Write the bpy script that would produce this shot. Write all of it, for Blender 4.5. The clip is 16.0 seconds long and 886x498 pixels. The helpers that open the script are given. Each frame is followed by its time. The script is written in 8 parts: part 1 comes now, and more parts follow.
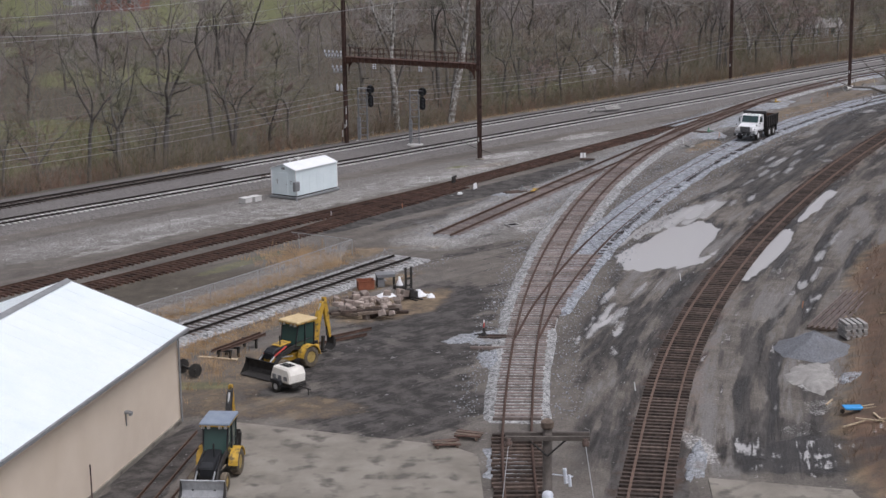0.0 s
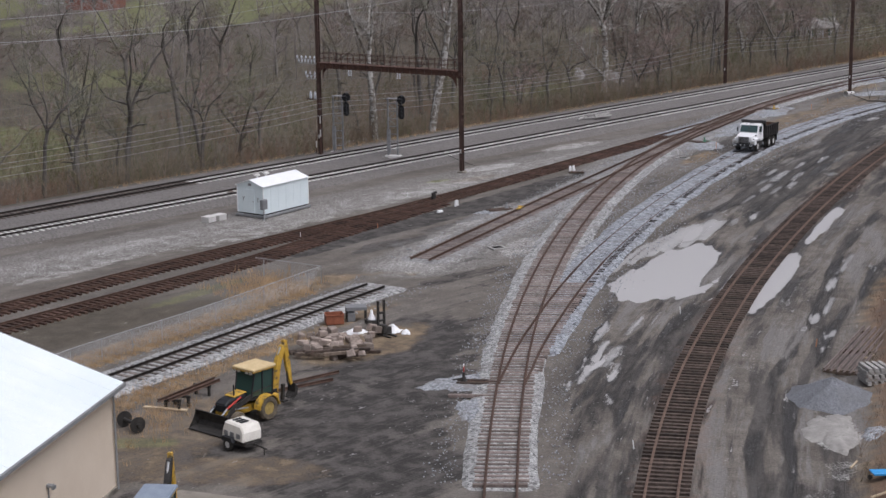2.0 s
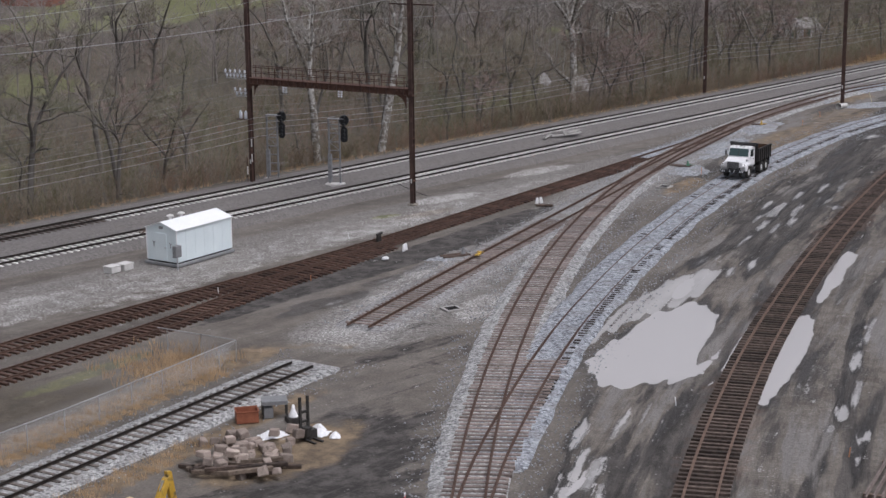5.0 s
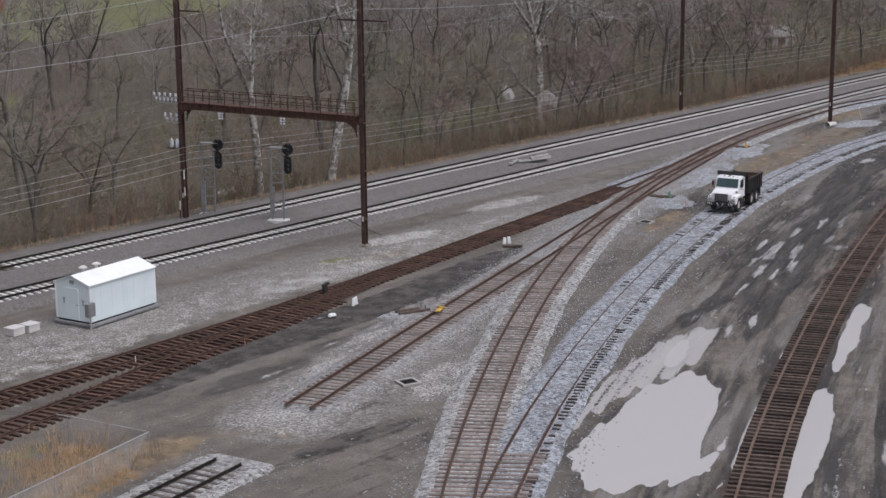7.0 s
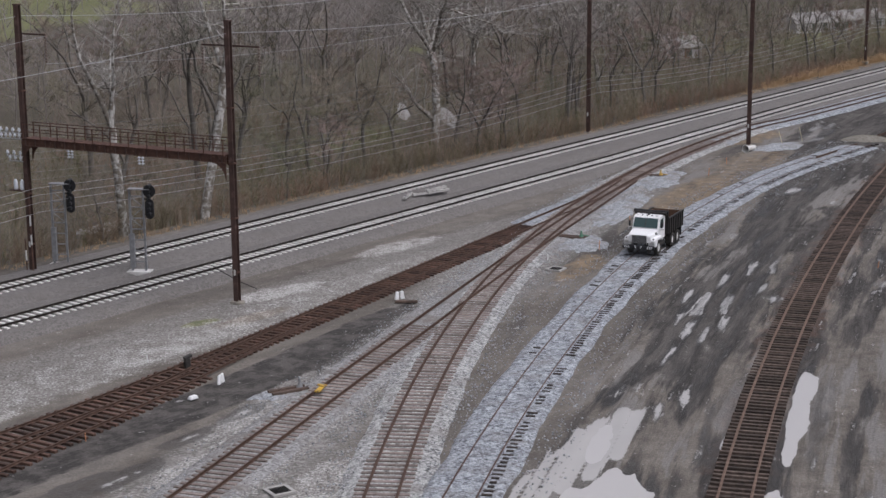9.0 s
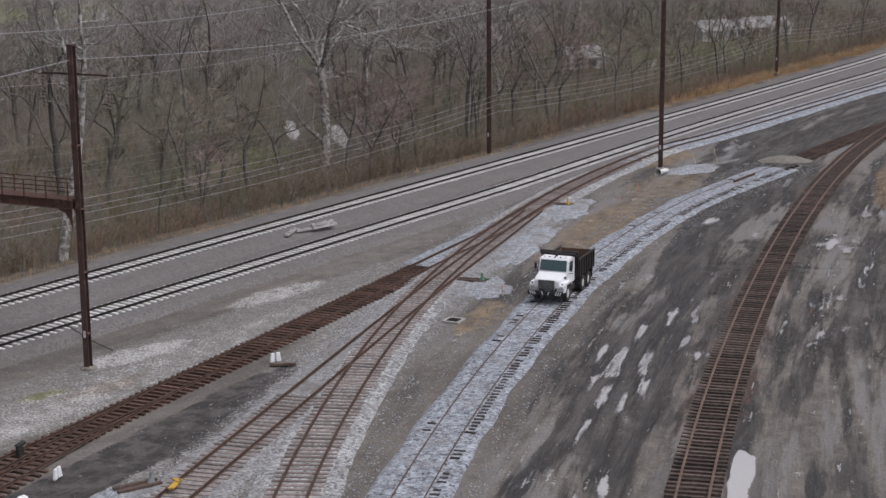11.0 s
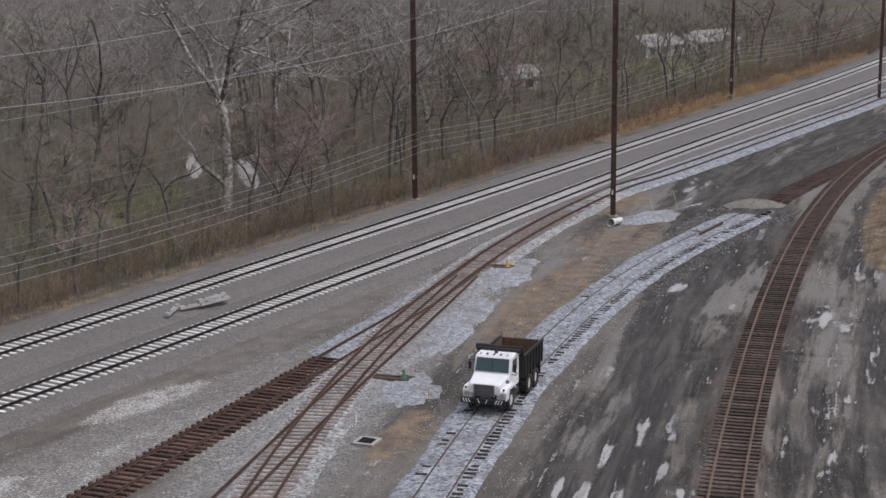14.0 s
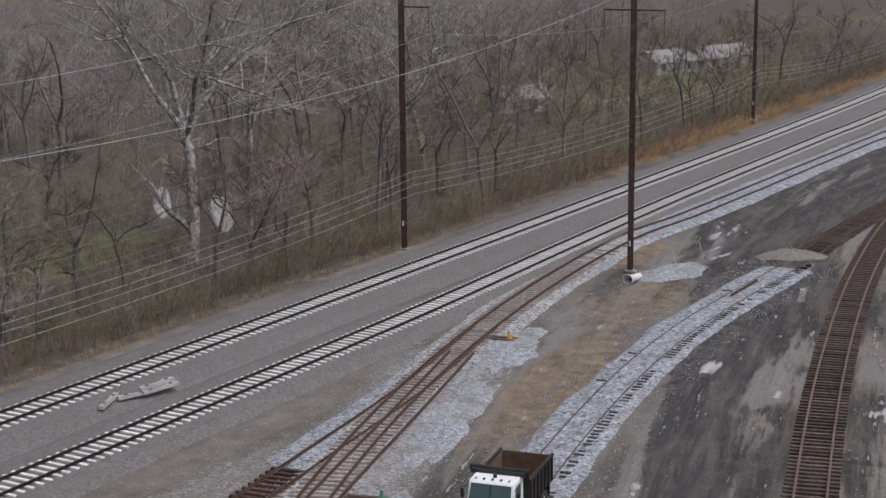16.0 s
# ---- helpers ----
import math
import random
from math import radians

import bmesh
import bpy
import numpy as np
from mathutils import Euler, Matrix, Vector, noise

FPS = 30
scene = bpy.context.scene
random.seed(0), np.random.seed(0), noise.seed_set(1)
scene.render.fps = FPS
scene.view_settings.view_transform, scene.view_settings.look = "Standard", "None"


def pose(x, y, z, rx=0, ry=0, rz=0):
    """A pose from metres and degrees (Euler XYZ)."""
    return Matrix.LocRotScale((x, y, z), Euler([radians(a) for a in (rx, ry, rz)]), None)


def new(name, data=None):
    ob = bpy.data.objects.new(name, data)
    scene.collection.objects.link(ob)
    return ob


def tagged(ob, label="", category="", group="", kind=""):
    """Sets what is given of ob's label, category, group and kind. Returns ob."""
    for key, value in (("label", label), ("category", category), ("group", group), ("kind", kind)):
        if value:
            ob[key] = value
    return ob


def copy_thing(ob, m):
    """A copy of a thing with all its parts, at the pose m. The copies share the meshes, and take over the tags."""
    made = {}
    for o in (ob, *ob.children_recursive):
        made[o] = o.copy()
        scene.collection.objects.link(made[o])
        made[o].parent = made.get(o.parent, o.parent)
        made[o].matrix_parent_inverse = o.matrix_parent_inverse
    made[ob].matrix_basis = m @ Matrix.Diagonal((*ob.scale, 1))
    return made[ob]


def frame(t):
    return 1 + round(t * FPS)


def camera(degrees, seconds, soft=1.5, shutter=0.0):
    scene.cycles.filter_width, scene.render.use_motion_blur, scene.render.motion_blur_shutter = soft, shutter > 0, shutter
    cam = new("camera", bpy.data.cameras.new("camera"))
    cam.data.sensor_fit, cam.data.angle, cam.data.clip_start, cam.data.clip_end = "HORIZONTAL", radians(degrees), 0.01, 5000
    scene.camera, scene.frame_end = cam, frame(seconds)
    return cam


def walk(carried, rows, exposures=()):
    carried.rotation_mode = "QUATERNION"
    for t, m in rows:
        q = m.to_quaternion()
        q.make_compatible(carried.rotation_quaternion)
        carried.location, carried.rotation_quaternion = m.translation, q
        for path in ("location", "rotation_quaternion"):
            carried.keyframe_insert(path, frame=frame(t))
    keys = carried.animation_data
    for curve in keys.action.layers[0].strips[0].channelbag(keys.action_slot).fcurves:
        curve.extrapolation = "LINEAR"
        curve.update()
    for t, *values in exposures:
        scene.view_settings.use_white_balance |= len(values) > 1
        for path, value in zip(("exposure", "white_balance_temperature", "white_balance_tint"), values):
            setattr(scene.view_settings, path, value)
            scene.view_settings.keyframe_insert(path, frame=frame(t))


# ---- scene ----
# the camera: seconds, place, yaw, pitch, roll
cam = camera(29.93, 16.0)
ROWS = [
    (0, 0.00, -0.00, 27.82, 0.000, -12.165, -0.867),
    (0.5, 0.37, 2.73, 27.71, -0.033, -12.124, -0.872),
    (1, 0.48, 5.44, 27.71, -0.159, -12.194, -0.830),
    (1.5, 0.50, 8.22, 27.77, -0.353, -12.259, -0.812),
    (2, 0.68, 11.08, 27.65, -0.481, -12.272, -0.801),
    (2.5, 0.85, 14.16, 27.59, -0.622, -12.363, -0.812),
    (3, 0.96, 17.44, 27.58, -0.785, -12.412, -0.777),
    (3.5, 1.04, 20.93, 27.59, -1.070, -12.467, -0.768),
    (4, 1.40, 24.73, 27.64, -1.268, -12.547, -0.725),
    (6.5, 2.84, 44.97, 27.73, -2.804, -12.662, -0.632),
    (7, 2.98, 49.01, 27.60, -3.247, -12.604, -0.608),
    (7.5, 3.40, 53.04, 27.73, -4.226, -12.670, -0.462),
    (8, 3.83, 57.17, 27.76, -5.078, -12.636, -0.385),
    (8.5, 4.33, 61.10, 27.75, -5.813, -12.655, -0.375),
    (9, 5.03, 64.90, 27.69, -6.790, -12.544, -0.483),
    (11.5, 8.82, 81.74, 27.72, -11.015, -12.461, -0.368),
    (12, 9.62, 85.12, 27.79, -11.899, -12.411, -0.351),
    (12.5, 10.44, 88.49, 27.77, -12.513, -12.359, -0.305),
    (13, 11.35, 92.11, 27.66, -12.531, -12.377, -0.315),
    (13.5, 12.39, 96.35, 27.61, -12.525, -12.403, -0.358),
    (14, 13.46, 101.08, 27.50, -12.528, -12.289, -0.470),
    (14.5, 14.67, 106.00, 27.47, -12.499, -12.216, -0.533),
    (15, 15.86, 110.81, 27.31, -12.522, -12.079, -0.572),
    (15.5, 17.05, 115.17, 27.34, -12.505, -11.955, -0.655),
    (16, 18.21, 118.77, 27.60, -12.426, -12.088, -0.576),
]
walk(cam, [(t, pose(x, y, z, 90 + pitch, 0, yaw) @ pose(0, 0, 0, 0, 0, roll)) for t, x, y, z, yaw, pitch, roll in ROWS],
     exposures=[(0.0, 0.14, 6100, 16), (16.0, 0.14, 6100, 16)])

# ---- light: overcast sky and a broad, weak sun ----
SUN_UP, SUN_ROUND = 64.0, 135.0
world = bpy.data.worlds.new("world")
scene.world = world
world.use_nodes = True
_n, _l = world.node_tree.nodes, world.node_tree.links
_sky = _n.new("ShaderNodeTexSky")
_sky.sky_type, _sky.sun_disc = "NISHITA", False
_sky.sun_elevation, _sky.sun_rotation = radians(SUN_UP), radians(SUN_ROUND)
_sky.air_density, _sky.dust_density, _sky.ozone_density = 1.0, 6.0, 0.6
_grey = _n.new("ShaderNodeMix")
_grey.data_type = "RGBA"
_grey.inputs[0].default_value = 0.82
_bw = _n.new("ShaderNodeRGBToBW")
_l.new(_sky.outputs[0], _bw.inputs[0])
_l.new(_sky.outputs[0], _grey.inputs[6])
_l.new(_bw.outputs[0], _grey.inputs[7])
_l.new(_grey.outputs[2], _n["Background"].inputs[0])
_n["Background"].inputs[1].default_value = 0.105
_sun = bpy.data.lights.new("sun", "SUN")
_sun.energy, _sun.angle, _sun.color = 1.2, radians(50), (1.0, 0.97, 0.93)
_so = new("sun", _sun)
_so.matrix_world = pose(0, 0, 60, 90 - SUN_UP, 0, 180 - SUN_ROUND)

# ---- materials ----
def mat(name, c1, c2, scale=2.0, rough=0.8, bump=0.2, metal=0.0, fine=30.0, c3=None, c3_at=0.6, rnd=0.0, dist=0.03, rough2=None, coord="Object", spec=0.4):
    """Two colours mixed by a coarse noise, a third in blotches, fine grain and relief."""
    m = bpy.data.materials.new(name)
    m.use_nodes = True
    n, l = m.node_tree.nodes, m.node_tree.links
    b = n["Principled BSDF"]
    tc = n.new("ShaderNodeTexCoord")
    co = tc.outputs[coord]
    if rnd:
        oi = n.new("ShaderNodeObjectInfo")
        add = n.new("ShaderNodeVectorMath")
        add.operation = "MULTIPLY_ADD"
        l.new(oi.outputs["Random"], add.inputs[0])
        add.inputs[1].default_value = (57, 91, 33)
        l.new(co, add.inputs[2])
        co = add.outputs[0]
    n1, n2 = n.new("ShaderNodeTexNoise"), n.new("ShaderNodeTexNoise")
    for k, s, d in ((n1, scale, 5), (n2, fine, 3)):
        k.inputs["Scale"].default_value, k.inputs["Detail"].default_value = s, d
        k.inputs["Roughness"].default_value = 0.62
        l.new(co, k.inputs["Vector"])
    mix = n.new("ShaderNodeMix")
    mix.data_type = "RGBA"
    mix.inputs[6].default_value, mix.inputs[7].default_value = (*c1, 1), (*c2, 1)
    ramp = n.new("ShaderNodeMapRange")
    ramp.inputs[1].default_value, ramp.inputs[2].default_value = 0.32, 0.68
    l.new(n1.outputs[0], ramp.inputs[0])
    l.new(ramp.outputs[0], mix.inputs[0])
    out = mix.outputs[2]
    if c3:
        n3 = n.new("ShaderNodeTexNoise")
        n3.inputs["Scale"].default_value, n3.inputs["Detail"].default_value = scale * 2.3, 6
        l.new(co, n3.inputs["Vector"])
        r3 = n.new("ShaderNodeMapRange")
        r3.inputs[1].default_value, r3.inputs[2].default_value = c3_at - 0.05, c3_at + 0.08
        l.new(n3.outputs[0], r3.inputs[0])
        m3 = n.new("ShaderNodeMix")
        m3.data_type = "RGBA"
        l.new(r3.outputs[0], m3.inputs[0])
        l.new(out, m3.inputs[6])
        m3.inputs[7].default_value = (*c3, 1)
        out = m3.outputs[2]
    hsv = n.new("ShaderNodeHueSaturation")
    val = n.new("ShaderNodeMapRange")
    val.inputs[3].default_value, val.inputs[4].default_value = 0.72, 1.28
    l.new(n2.outputs[0], val.inputs[0])
    v = val.outputs[0]
    if rnd:
        rv = n.new("ShaderNodeMapRange")
        rv.inputs[3].default_value, rv.inputs[4].default_value = 1 - rnd, 1 + rnd
        l.new(oi.outputs["Random"], rv.inputs[0])
        mu = n.new("ShaderNodeMath")
        mu.operation = "MULTIPLY"
        l.new(v, mu.inputs[0])
        l.new(rv.outputs[0], mu.inputs[1])
        v = mu.outputs[0]
    l.new(v, hsv.inputs["Value"])
    l.new(out, hsv.inputs["Color"])
    l.new(hsv.outputs[0], b.inputs["Base Color"])
    rr = n.new("ShaderNodeMapRange")
    rr.inputs[3].default_value, rr.inputs[4].default_value = rough, rough2 if rough2 is not None else min(1, rough + 0.12)
    l.new(n1.outputs[0], rr.inputs[0])
    l.new(rr.outputs[0], b.inputs["Roughness"])
    b.inputs["Metallic"].default_value = metal
    b.inputs["Specular IOR Level"].default_value = spec
    if bump:
        bp = n.new("ShaderNodeBump")
        bp.inputs["Strength"].default_value, bp.inputs["Distance"].default_value = bump, dist
        l.new(n2.outputs[0], bp.inputs["Height"])
        l.new(bp.outputs[0], b.inputs["Normal"])
    return m


def stones(name, c1, c2, size=0.07, dirt=(0.12, 0.11, 0.1), dirt_amount=0.35):
    """Crushed stone: cells with a tone each, gaps between them, dirt in blotches."""
    m = bpy.data.materials.new(name)
    m.use_nodes = True
    n, l = m.node_tree.nodes, m.node_tree.links
    b = n["Principled BSDF"]
    tc = n.new("ShaderNodeTexCoord")
    vo = n.new("ShaderNodeTexVoronoi")
    vo.inputs["Scale"].default_value = 1 / size
    l.new(tc.outputs["Object"], vo.inputs["Vector"])
    sep = n.new("ShaderNodeSeparateColor")
    l.new(vo.outputs["Color"], sep.inputs[0])
    big = n.new("ShaderNodeTexVoronoi")
    big.inputs["Scale"].default_value = 0.5 / size
    l.new(tc.outputs["Object"], big.inputs["Vector"])
    sepb = n.new("ShaderNodeSeparateColor")
    l.new(big.outputs["Color"], sepb.inputs[0])
    av = n.new("ShaderNodeMath")
    av.operation = "MULTIPLY_ADD"
    l.new(sepb.outputs[1], av.inputs[0])
    av.inputs[1].default_value = 0.4
    hm = n.new("ShaderNodeMath")
    hm.operation = "MULTIPLY"
    hm.inputs[1].default_value = 0.6
    l.new(sep.outputs[0], hm.inputs[0])
    l.new(hm.outputs[0], av.inputs[2])
    mix = n.new("ShaderNodeMix")
    mix.data_type = "RGBA"
    mix.inputs[6].default_value, mix.inputs[7].default_value = (*c1, 1), (*c2, 1)
    l.new(av.outputs[0], mix.inputs[0])
    no = n.new("ShaderNodeTexNoise")
    no.inputs["Scale"].default_value, no.inputs["Detail"].default_value = 0.45, 7
    no.inputs["Roughness"].default_value = 0.65
    l.new(tc.outputs["Object"], no.inputs["Vector"])
    mr = n.new("ShaderNodeMapRange")
    mr.inputs[1].default_value, mr.inputs[2].default_value = 0.5, 0.68
    mr.inputs[4].default_value = dirt_amount * 2
    l.new(no.outputs[0], mr.inputs[0])
    md = n.new("ShaderNodeMix")
    md.data_type = "RGBA"
    l.new(mr.outputs[0], md.inputs[0])
    l.new(mix.outputs[2], md.inputs[6])
    md.inputs[7].default_value = (*dirt, 1)
    l.new(md.outputs[2], b.inputs["Base Color"])
    b.inputs["Roughness"].default_value = 0.85
    bp = n.new("ShaderNodeBump")
    bp.inputs["Strength"].default_value, bp.inputs["Distance"].default_value = 0.9, size * 0.6
    bp.invert = True
    l.new(vo.outputs["Distance"], bp.inputs["Height"])
    l.new(bp.outputs[0], b.inputs["Normal"])
    return m


def ground_material():
    """Mud, gravel, dry grass, wet ground, meadow, leaf litter and pale fines, by the three maps that the sheet carries; wheel marks follow its second grid."""
    m = bpy.data.materials.new("yard_ground")
    m.use_nodes = True
    n, l = m.node_tree.nodes, m.node_tree.links
    b = n["Principled BSDF"]
    tc = n.new("ShaderNodeTexCoord")

    def noise_at(scale, detail=6, rough=0.62):
        k = n.new("ShaderNodeTexNoise")
        k.inputs["Scale"].default_value, k.inputs["Detail"].default_value, k.inputs["Roughness"].default_value = scale, detail, rough
        l.new(tc.outputs["Object"], k.inputs["Vector"])
        return k.outputs[0]

    def remap(v, a, b_, c=0.0, d=1.0):
        r = n.new("ShaderNodeMapRange")
        r.inputs[1].default_value, r.inputs[2].default_value, r.inputs[3].default_value, r.inputs[4].default_value = a, b_, c, d
        l.new(v, r.inputs[0])
        return r.outputs[0]

    def two(c1, c2, v):
        k = n.new("ShaderNodeMix")
        k.data_type = "RGBA"
        for i, c in ((6, c1), (7, c2)):
            if isinstance(c, tuple):
                k.inputs[i].default_value = (*c, 1)
            else:
                l.new(c, k.inputs[i])
        l.new(v, k.inputs[0])
        return k.outputs[2]

    def math_(op, a, b_):
        k = n.new("ShaderNodeMath")
        k.operation, k.use_clamp = op, op == "ADD"
        for i, c in enumerate((a, b_)):
            if isinstance(c, (int, float)):
                k.inputs[i].default_value = c
            else:
                l.new(c, k.inputs[i])
        return k.outputs[0]

    maps = {}
    for key in ("zone_a", "zone_b", "zone_c"):
        at = n.new("ShaderNodeAttribute")
        at.attribute_name = key
        s = n.new("ShaderNodeSeparateColor")
        l.new(at.outputs["Color"], s.inputs[0])
        maps[key] = (s.outputs[0], s.outputs[1], s.outputs[2], at.outputs["Alpha"])
    mud, gravel, tan, wet = maps["zone_a"]
    green, litter, pale, rust = maps["zone_b"]
    lane, stony, film, _ = maps["zone_c"]
    way = n.new("ShaderNodeAttribute")
    way.attribute_name = "way"

    def tracks_at(along, across, detail=4, rough=0.6):
        """Noise drawn out along the way that wheels run."""
        mul, k = n.new("ShaderNodeVectorMath"), n.new("ShaderNodeTexNoise")
        mul.operation = "MULTIPLY"
        l.new(way.outputs["Vector"], mul.inputs[0])
        mul.inputs[1].default_value = (along, across, 1)
        k.inputs["Scale"].default_value, k.inputs["Detail"].default_value, k.inputs["Roughness"].default_value, k.inputs["Distortion"].default_value = 1.0, detail, rough, 0.35
        l.new(mul.outputs[0], k.inputs["Vector"])
        return k.outputs[0]

    coarse, mid, fine = noise_at(0.16), noise_at(0.8), noise_at(7.0, 5, 0.68)
    broad, rut, line = remap(tracks_at(0.045, 0.36, 5, 0.55), 0.38, 0.62), remap(tracks_at(0.11, 0.95, 5), 0.36, 0.64), remap(tracks_at(0.35, 3.2, 4), 0.34, 0.66)
    mids = remap(mid, 0.38, 0.62)
    rut = math_("ADD", math_("MULTIPLY", rut, remap(lane, 0, 1, 0.3, 0.9)), math_("MULTIPLY", mids, remap(lane, 0, 1, 0.7, 0.1)))
    tread = math_("ADD", math_("MULTIPLY", broad, 0.5), math_("ADD", math_("MULTIPLY", rut, 0.36), math_("MULTIPLY", line, 0.14)))
    wob = math_("ADD", math_("MULTIPLY", mid, 0.6), math_("MULTIPLY", coarse, 0.4))
    crumb = math_("ADD", math_("MULTIPLY", mid, 0.5), math_("MULTIPLY", fine, 0.5))

    def edge(v, soft=0.25):
        k = math_("SUBTRACT", math_("ADD", v, math_("SUBTRACT", wob, 0.5)), 0.5)
        k = math_("ADD", k, 0.5)
        return remap(k, 0.5 - soft, 0.5 + soft)

    def ragged(v, push=1.7, soft=0.14):
        """A zone whose edge breaks up into flecks."""
        return remap(math_("ADD", v, math_("MULTIPLY", math_("SUBTRACT", crumb, 0.5), push)), 0.5 - soft, 0.5 + soft)

    col = two((0.094, 0.081, 0.068), (0.185, 0.166, 0.145), remap(wob, 0.38, 0.62))
    col = two(col, (0.060, 0.055, 0.051), math_("MULTIPLY", remap(tread, 0.5, 0.66, 0, 0.9), remap(lane, 0, 1, 0.4, 1)))
    col = two(col, (0.19, 0.182, 0.174), math_("MULTIPLY", remap(tread, 0.42, 0.26, 0, 0.75), remap(lane, 0, 1, 0.25, 1)))
    vo = n.new("ShaderNodeTexVoronoi")
    vo.inputs["Scale"].default_value = 6.0
    l.new(tc.outputs["Object"], vo.inputs["Vector"])
    vs = n.new("ShaderNodeSeparateColor")
    l.new(vo.outputs["Color"], vs.inputs[0])
    grav = two((0.13, 0.121, 0.111), (0.30, 0.287, 0.27), vs.outputs[0])
    grav = two(grav, (0.112, 0.104, 0.094), remap(mid, 0.46, 0.58, 0, 0.85))
    grav = two(grav, (0.34, 0.33, 0.31), remap(crumb, 0.54, 0.62, 0, 0.7))
    col = two(col, grav, ragged(gravel, 1.4, 0.2))
    mudc = two((0.090, 0.082, 0.075), (0.035, 0.0315, 0.029), remap(math_("ADD", math_("MULTIPLY", rut, 0.55), math_("MULTIPLY", mid, 0.45)), 0.3, 0.62))
    mudc = two(mudc, (0.115, 0.106, 0.10), remap(line, 0.4, 0.1, 0, 0.4))
    mudm = remap(math_("ADD", mud, math_("MULTIPLY", math_("SUBTRACT", tread, 0.5), remap(lane, 0, 1, 0.8, 1.3))), 0.4, 0.62)
    col = two(col, mudc, mudm)
    tanc = two((0.125, 0.095, 0.065), (0.265, 0.20, 0.13), remap(mid, 0.4, 0.62))
    tanc = two(tanc, (0.105, 0.078, 0.052), remap(fine, 0.5, 0.66))
    col = two(col, tanc, ragged(tan, 1.2, 0.2))
    litc = two((0.066, 0.058, 0.045), (0.128, 0.108, 0.083), remap(mid, 0.36, 0.64))
    litc = two(litc, (0.055, 0.046, 0.035), remap(fine, 0.48, 0.62))
    col = two(col, litc, edge(litter, 0.12))
    grn = two((0.095, 0.105, 0.042), (0.165, 0.165, 0.078), remap(mid, 0.36, 0.62))
    col = two(col, grn, edge(green, 0.2))
    col = two(col, two((0.27, 0.26, 0.245), (0.50, 0.49, 0.47), remap(fine, 0.36, 0.62)), math_("MULTIPLY", ragged(pale, 2.2, 0.16), 0.85))
    col = two(col, (0.20, 0.11, 0.07), math_("MULTIPLY", edge(rust, 0.2), 0.7))
    wetm = remap(math_("ADD", wet, math_("MULTIPLY", math_("SUBTRACT", rut, 0.5), 0.8)), 0.35, 0.75)
    col = two(col, two(col, (0.040, 0.037, 0.034), remap(fine, -1, 1.4)), math_("MULTIPLY", wetm, 0.75))
    peb = n.new("ShaderNodeTexVoronoi")
    peb.inputs["Scale"].default_value = 6.5
    l.new(tc.outputs["Object"], peb.inputs["Vector"])
    ps = n.new("ShaderNodeSeparateColor")
    l.new(peb.outputs["Color"], ps.inputs[0])
    near = remap(peb.outputs["Distance"], 0.3, 0.42, 1, 0)
    few = math_("MULTIPLY", math_("GREATER_THAN", math_("ADD", ps.outputs[0], math_("MULTIPLY", stony, 0.1)), 0.984), near)
    few = math_("MULTIPLY", few, remap(math_("ADD", litter, green), 0.2, 0.6, 0.8, 0))
    col = two(col, two((0.13, 0.124, 0.117), (0.34, 0.33, 0.32), ps.outputs[1]), few)
    hs = n.new("ShaderNodeHueSaturation")
    l.new(col, hs.inputs["Color"])
    l.new(remap(fine, 0.3, 0.7, 0.7, 1.3), hs.inputs["Value"])
    # shallow water lying in the ruts, its sky reflection painted as pale base colour
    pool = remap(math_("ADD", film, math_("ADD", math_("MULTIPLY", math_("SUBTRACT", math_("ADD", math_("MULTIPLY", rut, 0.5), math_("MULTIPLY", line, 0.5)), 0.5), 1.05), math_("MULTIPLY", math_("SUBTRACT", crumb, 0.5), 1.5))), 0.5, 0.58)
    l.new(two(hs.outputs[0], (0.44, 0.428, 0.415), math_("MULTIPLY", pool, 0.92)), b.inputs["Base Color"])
    l.new(math_("ADD", math_("MULTIPLY", remap(wetm, 0, 1, 0.88, 0.36), math_("SUBTRACT", 1.0, pool)), 0.04), b.inputs["Roughness"])
    b.inputs["Specular IOR Level"].default_value = 0.4
    bp = n.new("ShaderNodeBump")
    bp.inputs["Distance"].default_value = 0.1
    l.new(remap(pool, 0, 1, 0.7, 0.02), bp.inputs["Strength"])
    l.new(math_("ADD", math_("MULTIPLY", fine, 0.45), math_("ADD", math_("MULTIPLY", mid, 0.25), math_("MULTIPLY", math_("MULTIPLY", line, lane), 0.5))), bp.inputs["Height"])
    l.new(bp.outputs[0], b.inputs["Normal"])
    return m


def glass(name, tint, rough=0.05):
    m = bpy.data.materials.new(name)
    m.use_nodes = True
    b = m.node_tree.nodes["Principled BSDF"]
    b.inputs["Base Color"].default_value = (*tint, 1)
    b.inputs["Roughness"].default_value = rough
    b.inputs["IOR"].default_value = 1.5
    b.inputs["Specular IOR Level"].default_value = 0.6
    return m


GROUND = ground_material()
BALLAST_NEW = stones("new_ballast", (0.035, 0.039, 0.046), (0.50, 0.53, 0.57), 0.13, (0.20, 0.19, 0.18), 0.3)
BALLAST_PALE = stones("pale_grey_ballast", (0.05, 0.05, 0.049), (0.57, 0.57, 0.56), 0.11, (0.19, 0.175, 0.16), 0.28)
BALLAST_OLD = stones("old_ballast", (0.085, 0.078, 0.073), (0.22, 0.206, 0.195), 0.075, (0.135, 0.122, 0.11), 0.3)
BALLAST_MIX = stones("mixed_ballast", (0.085, 0.082, 0.08), (0.42, 0.415, 0.41), 0.09, (0.17, 0.15, 0.135), 0.45)
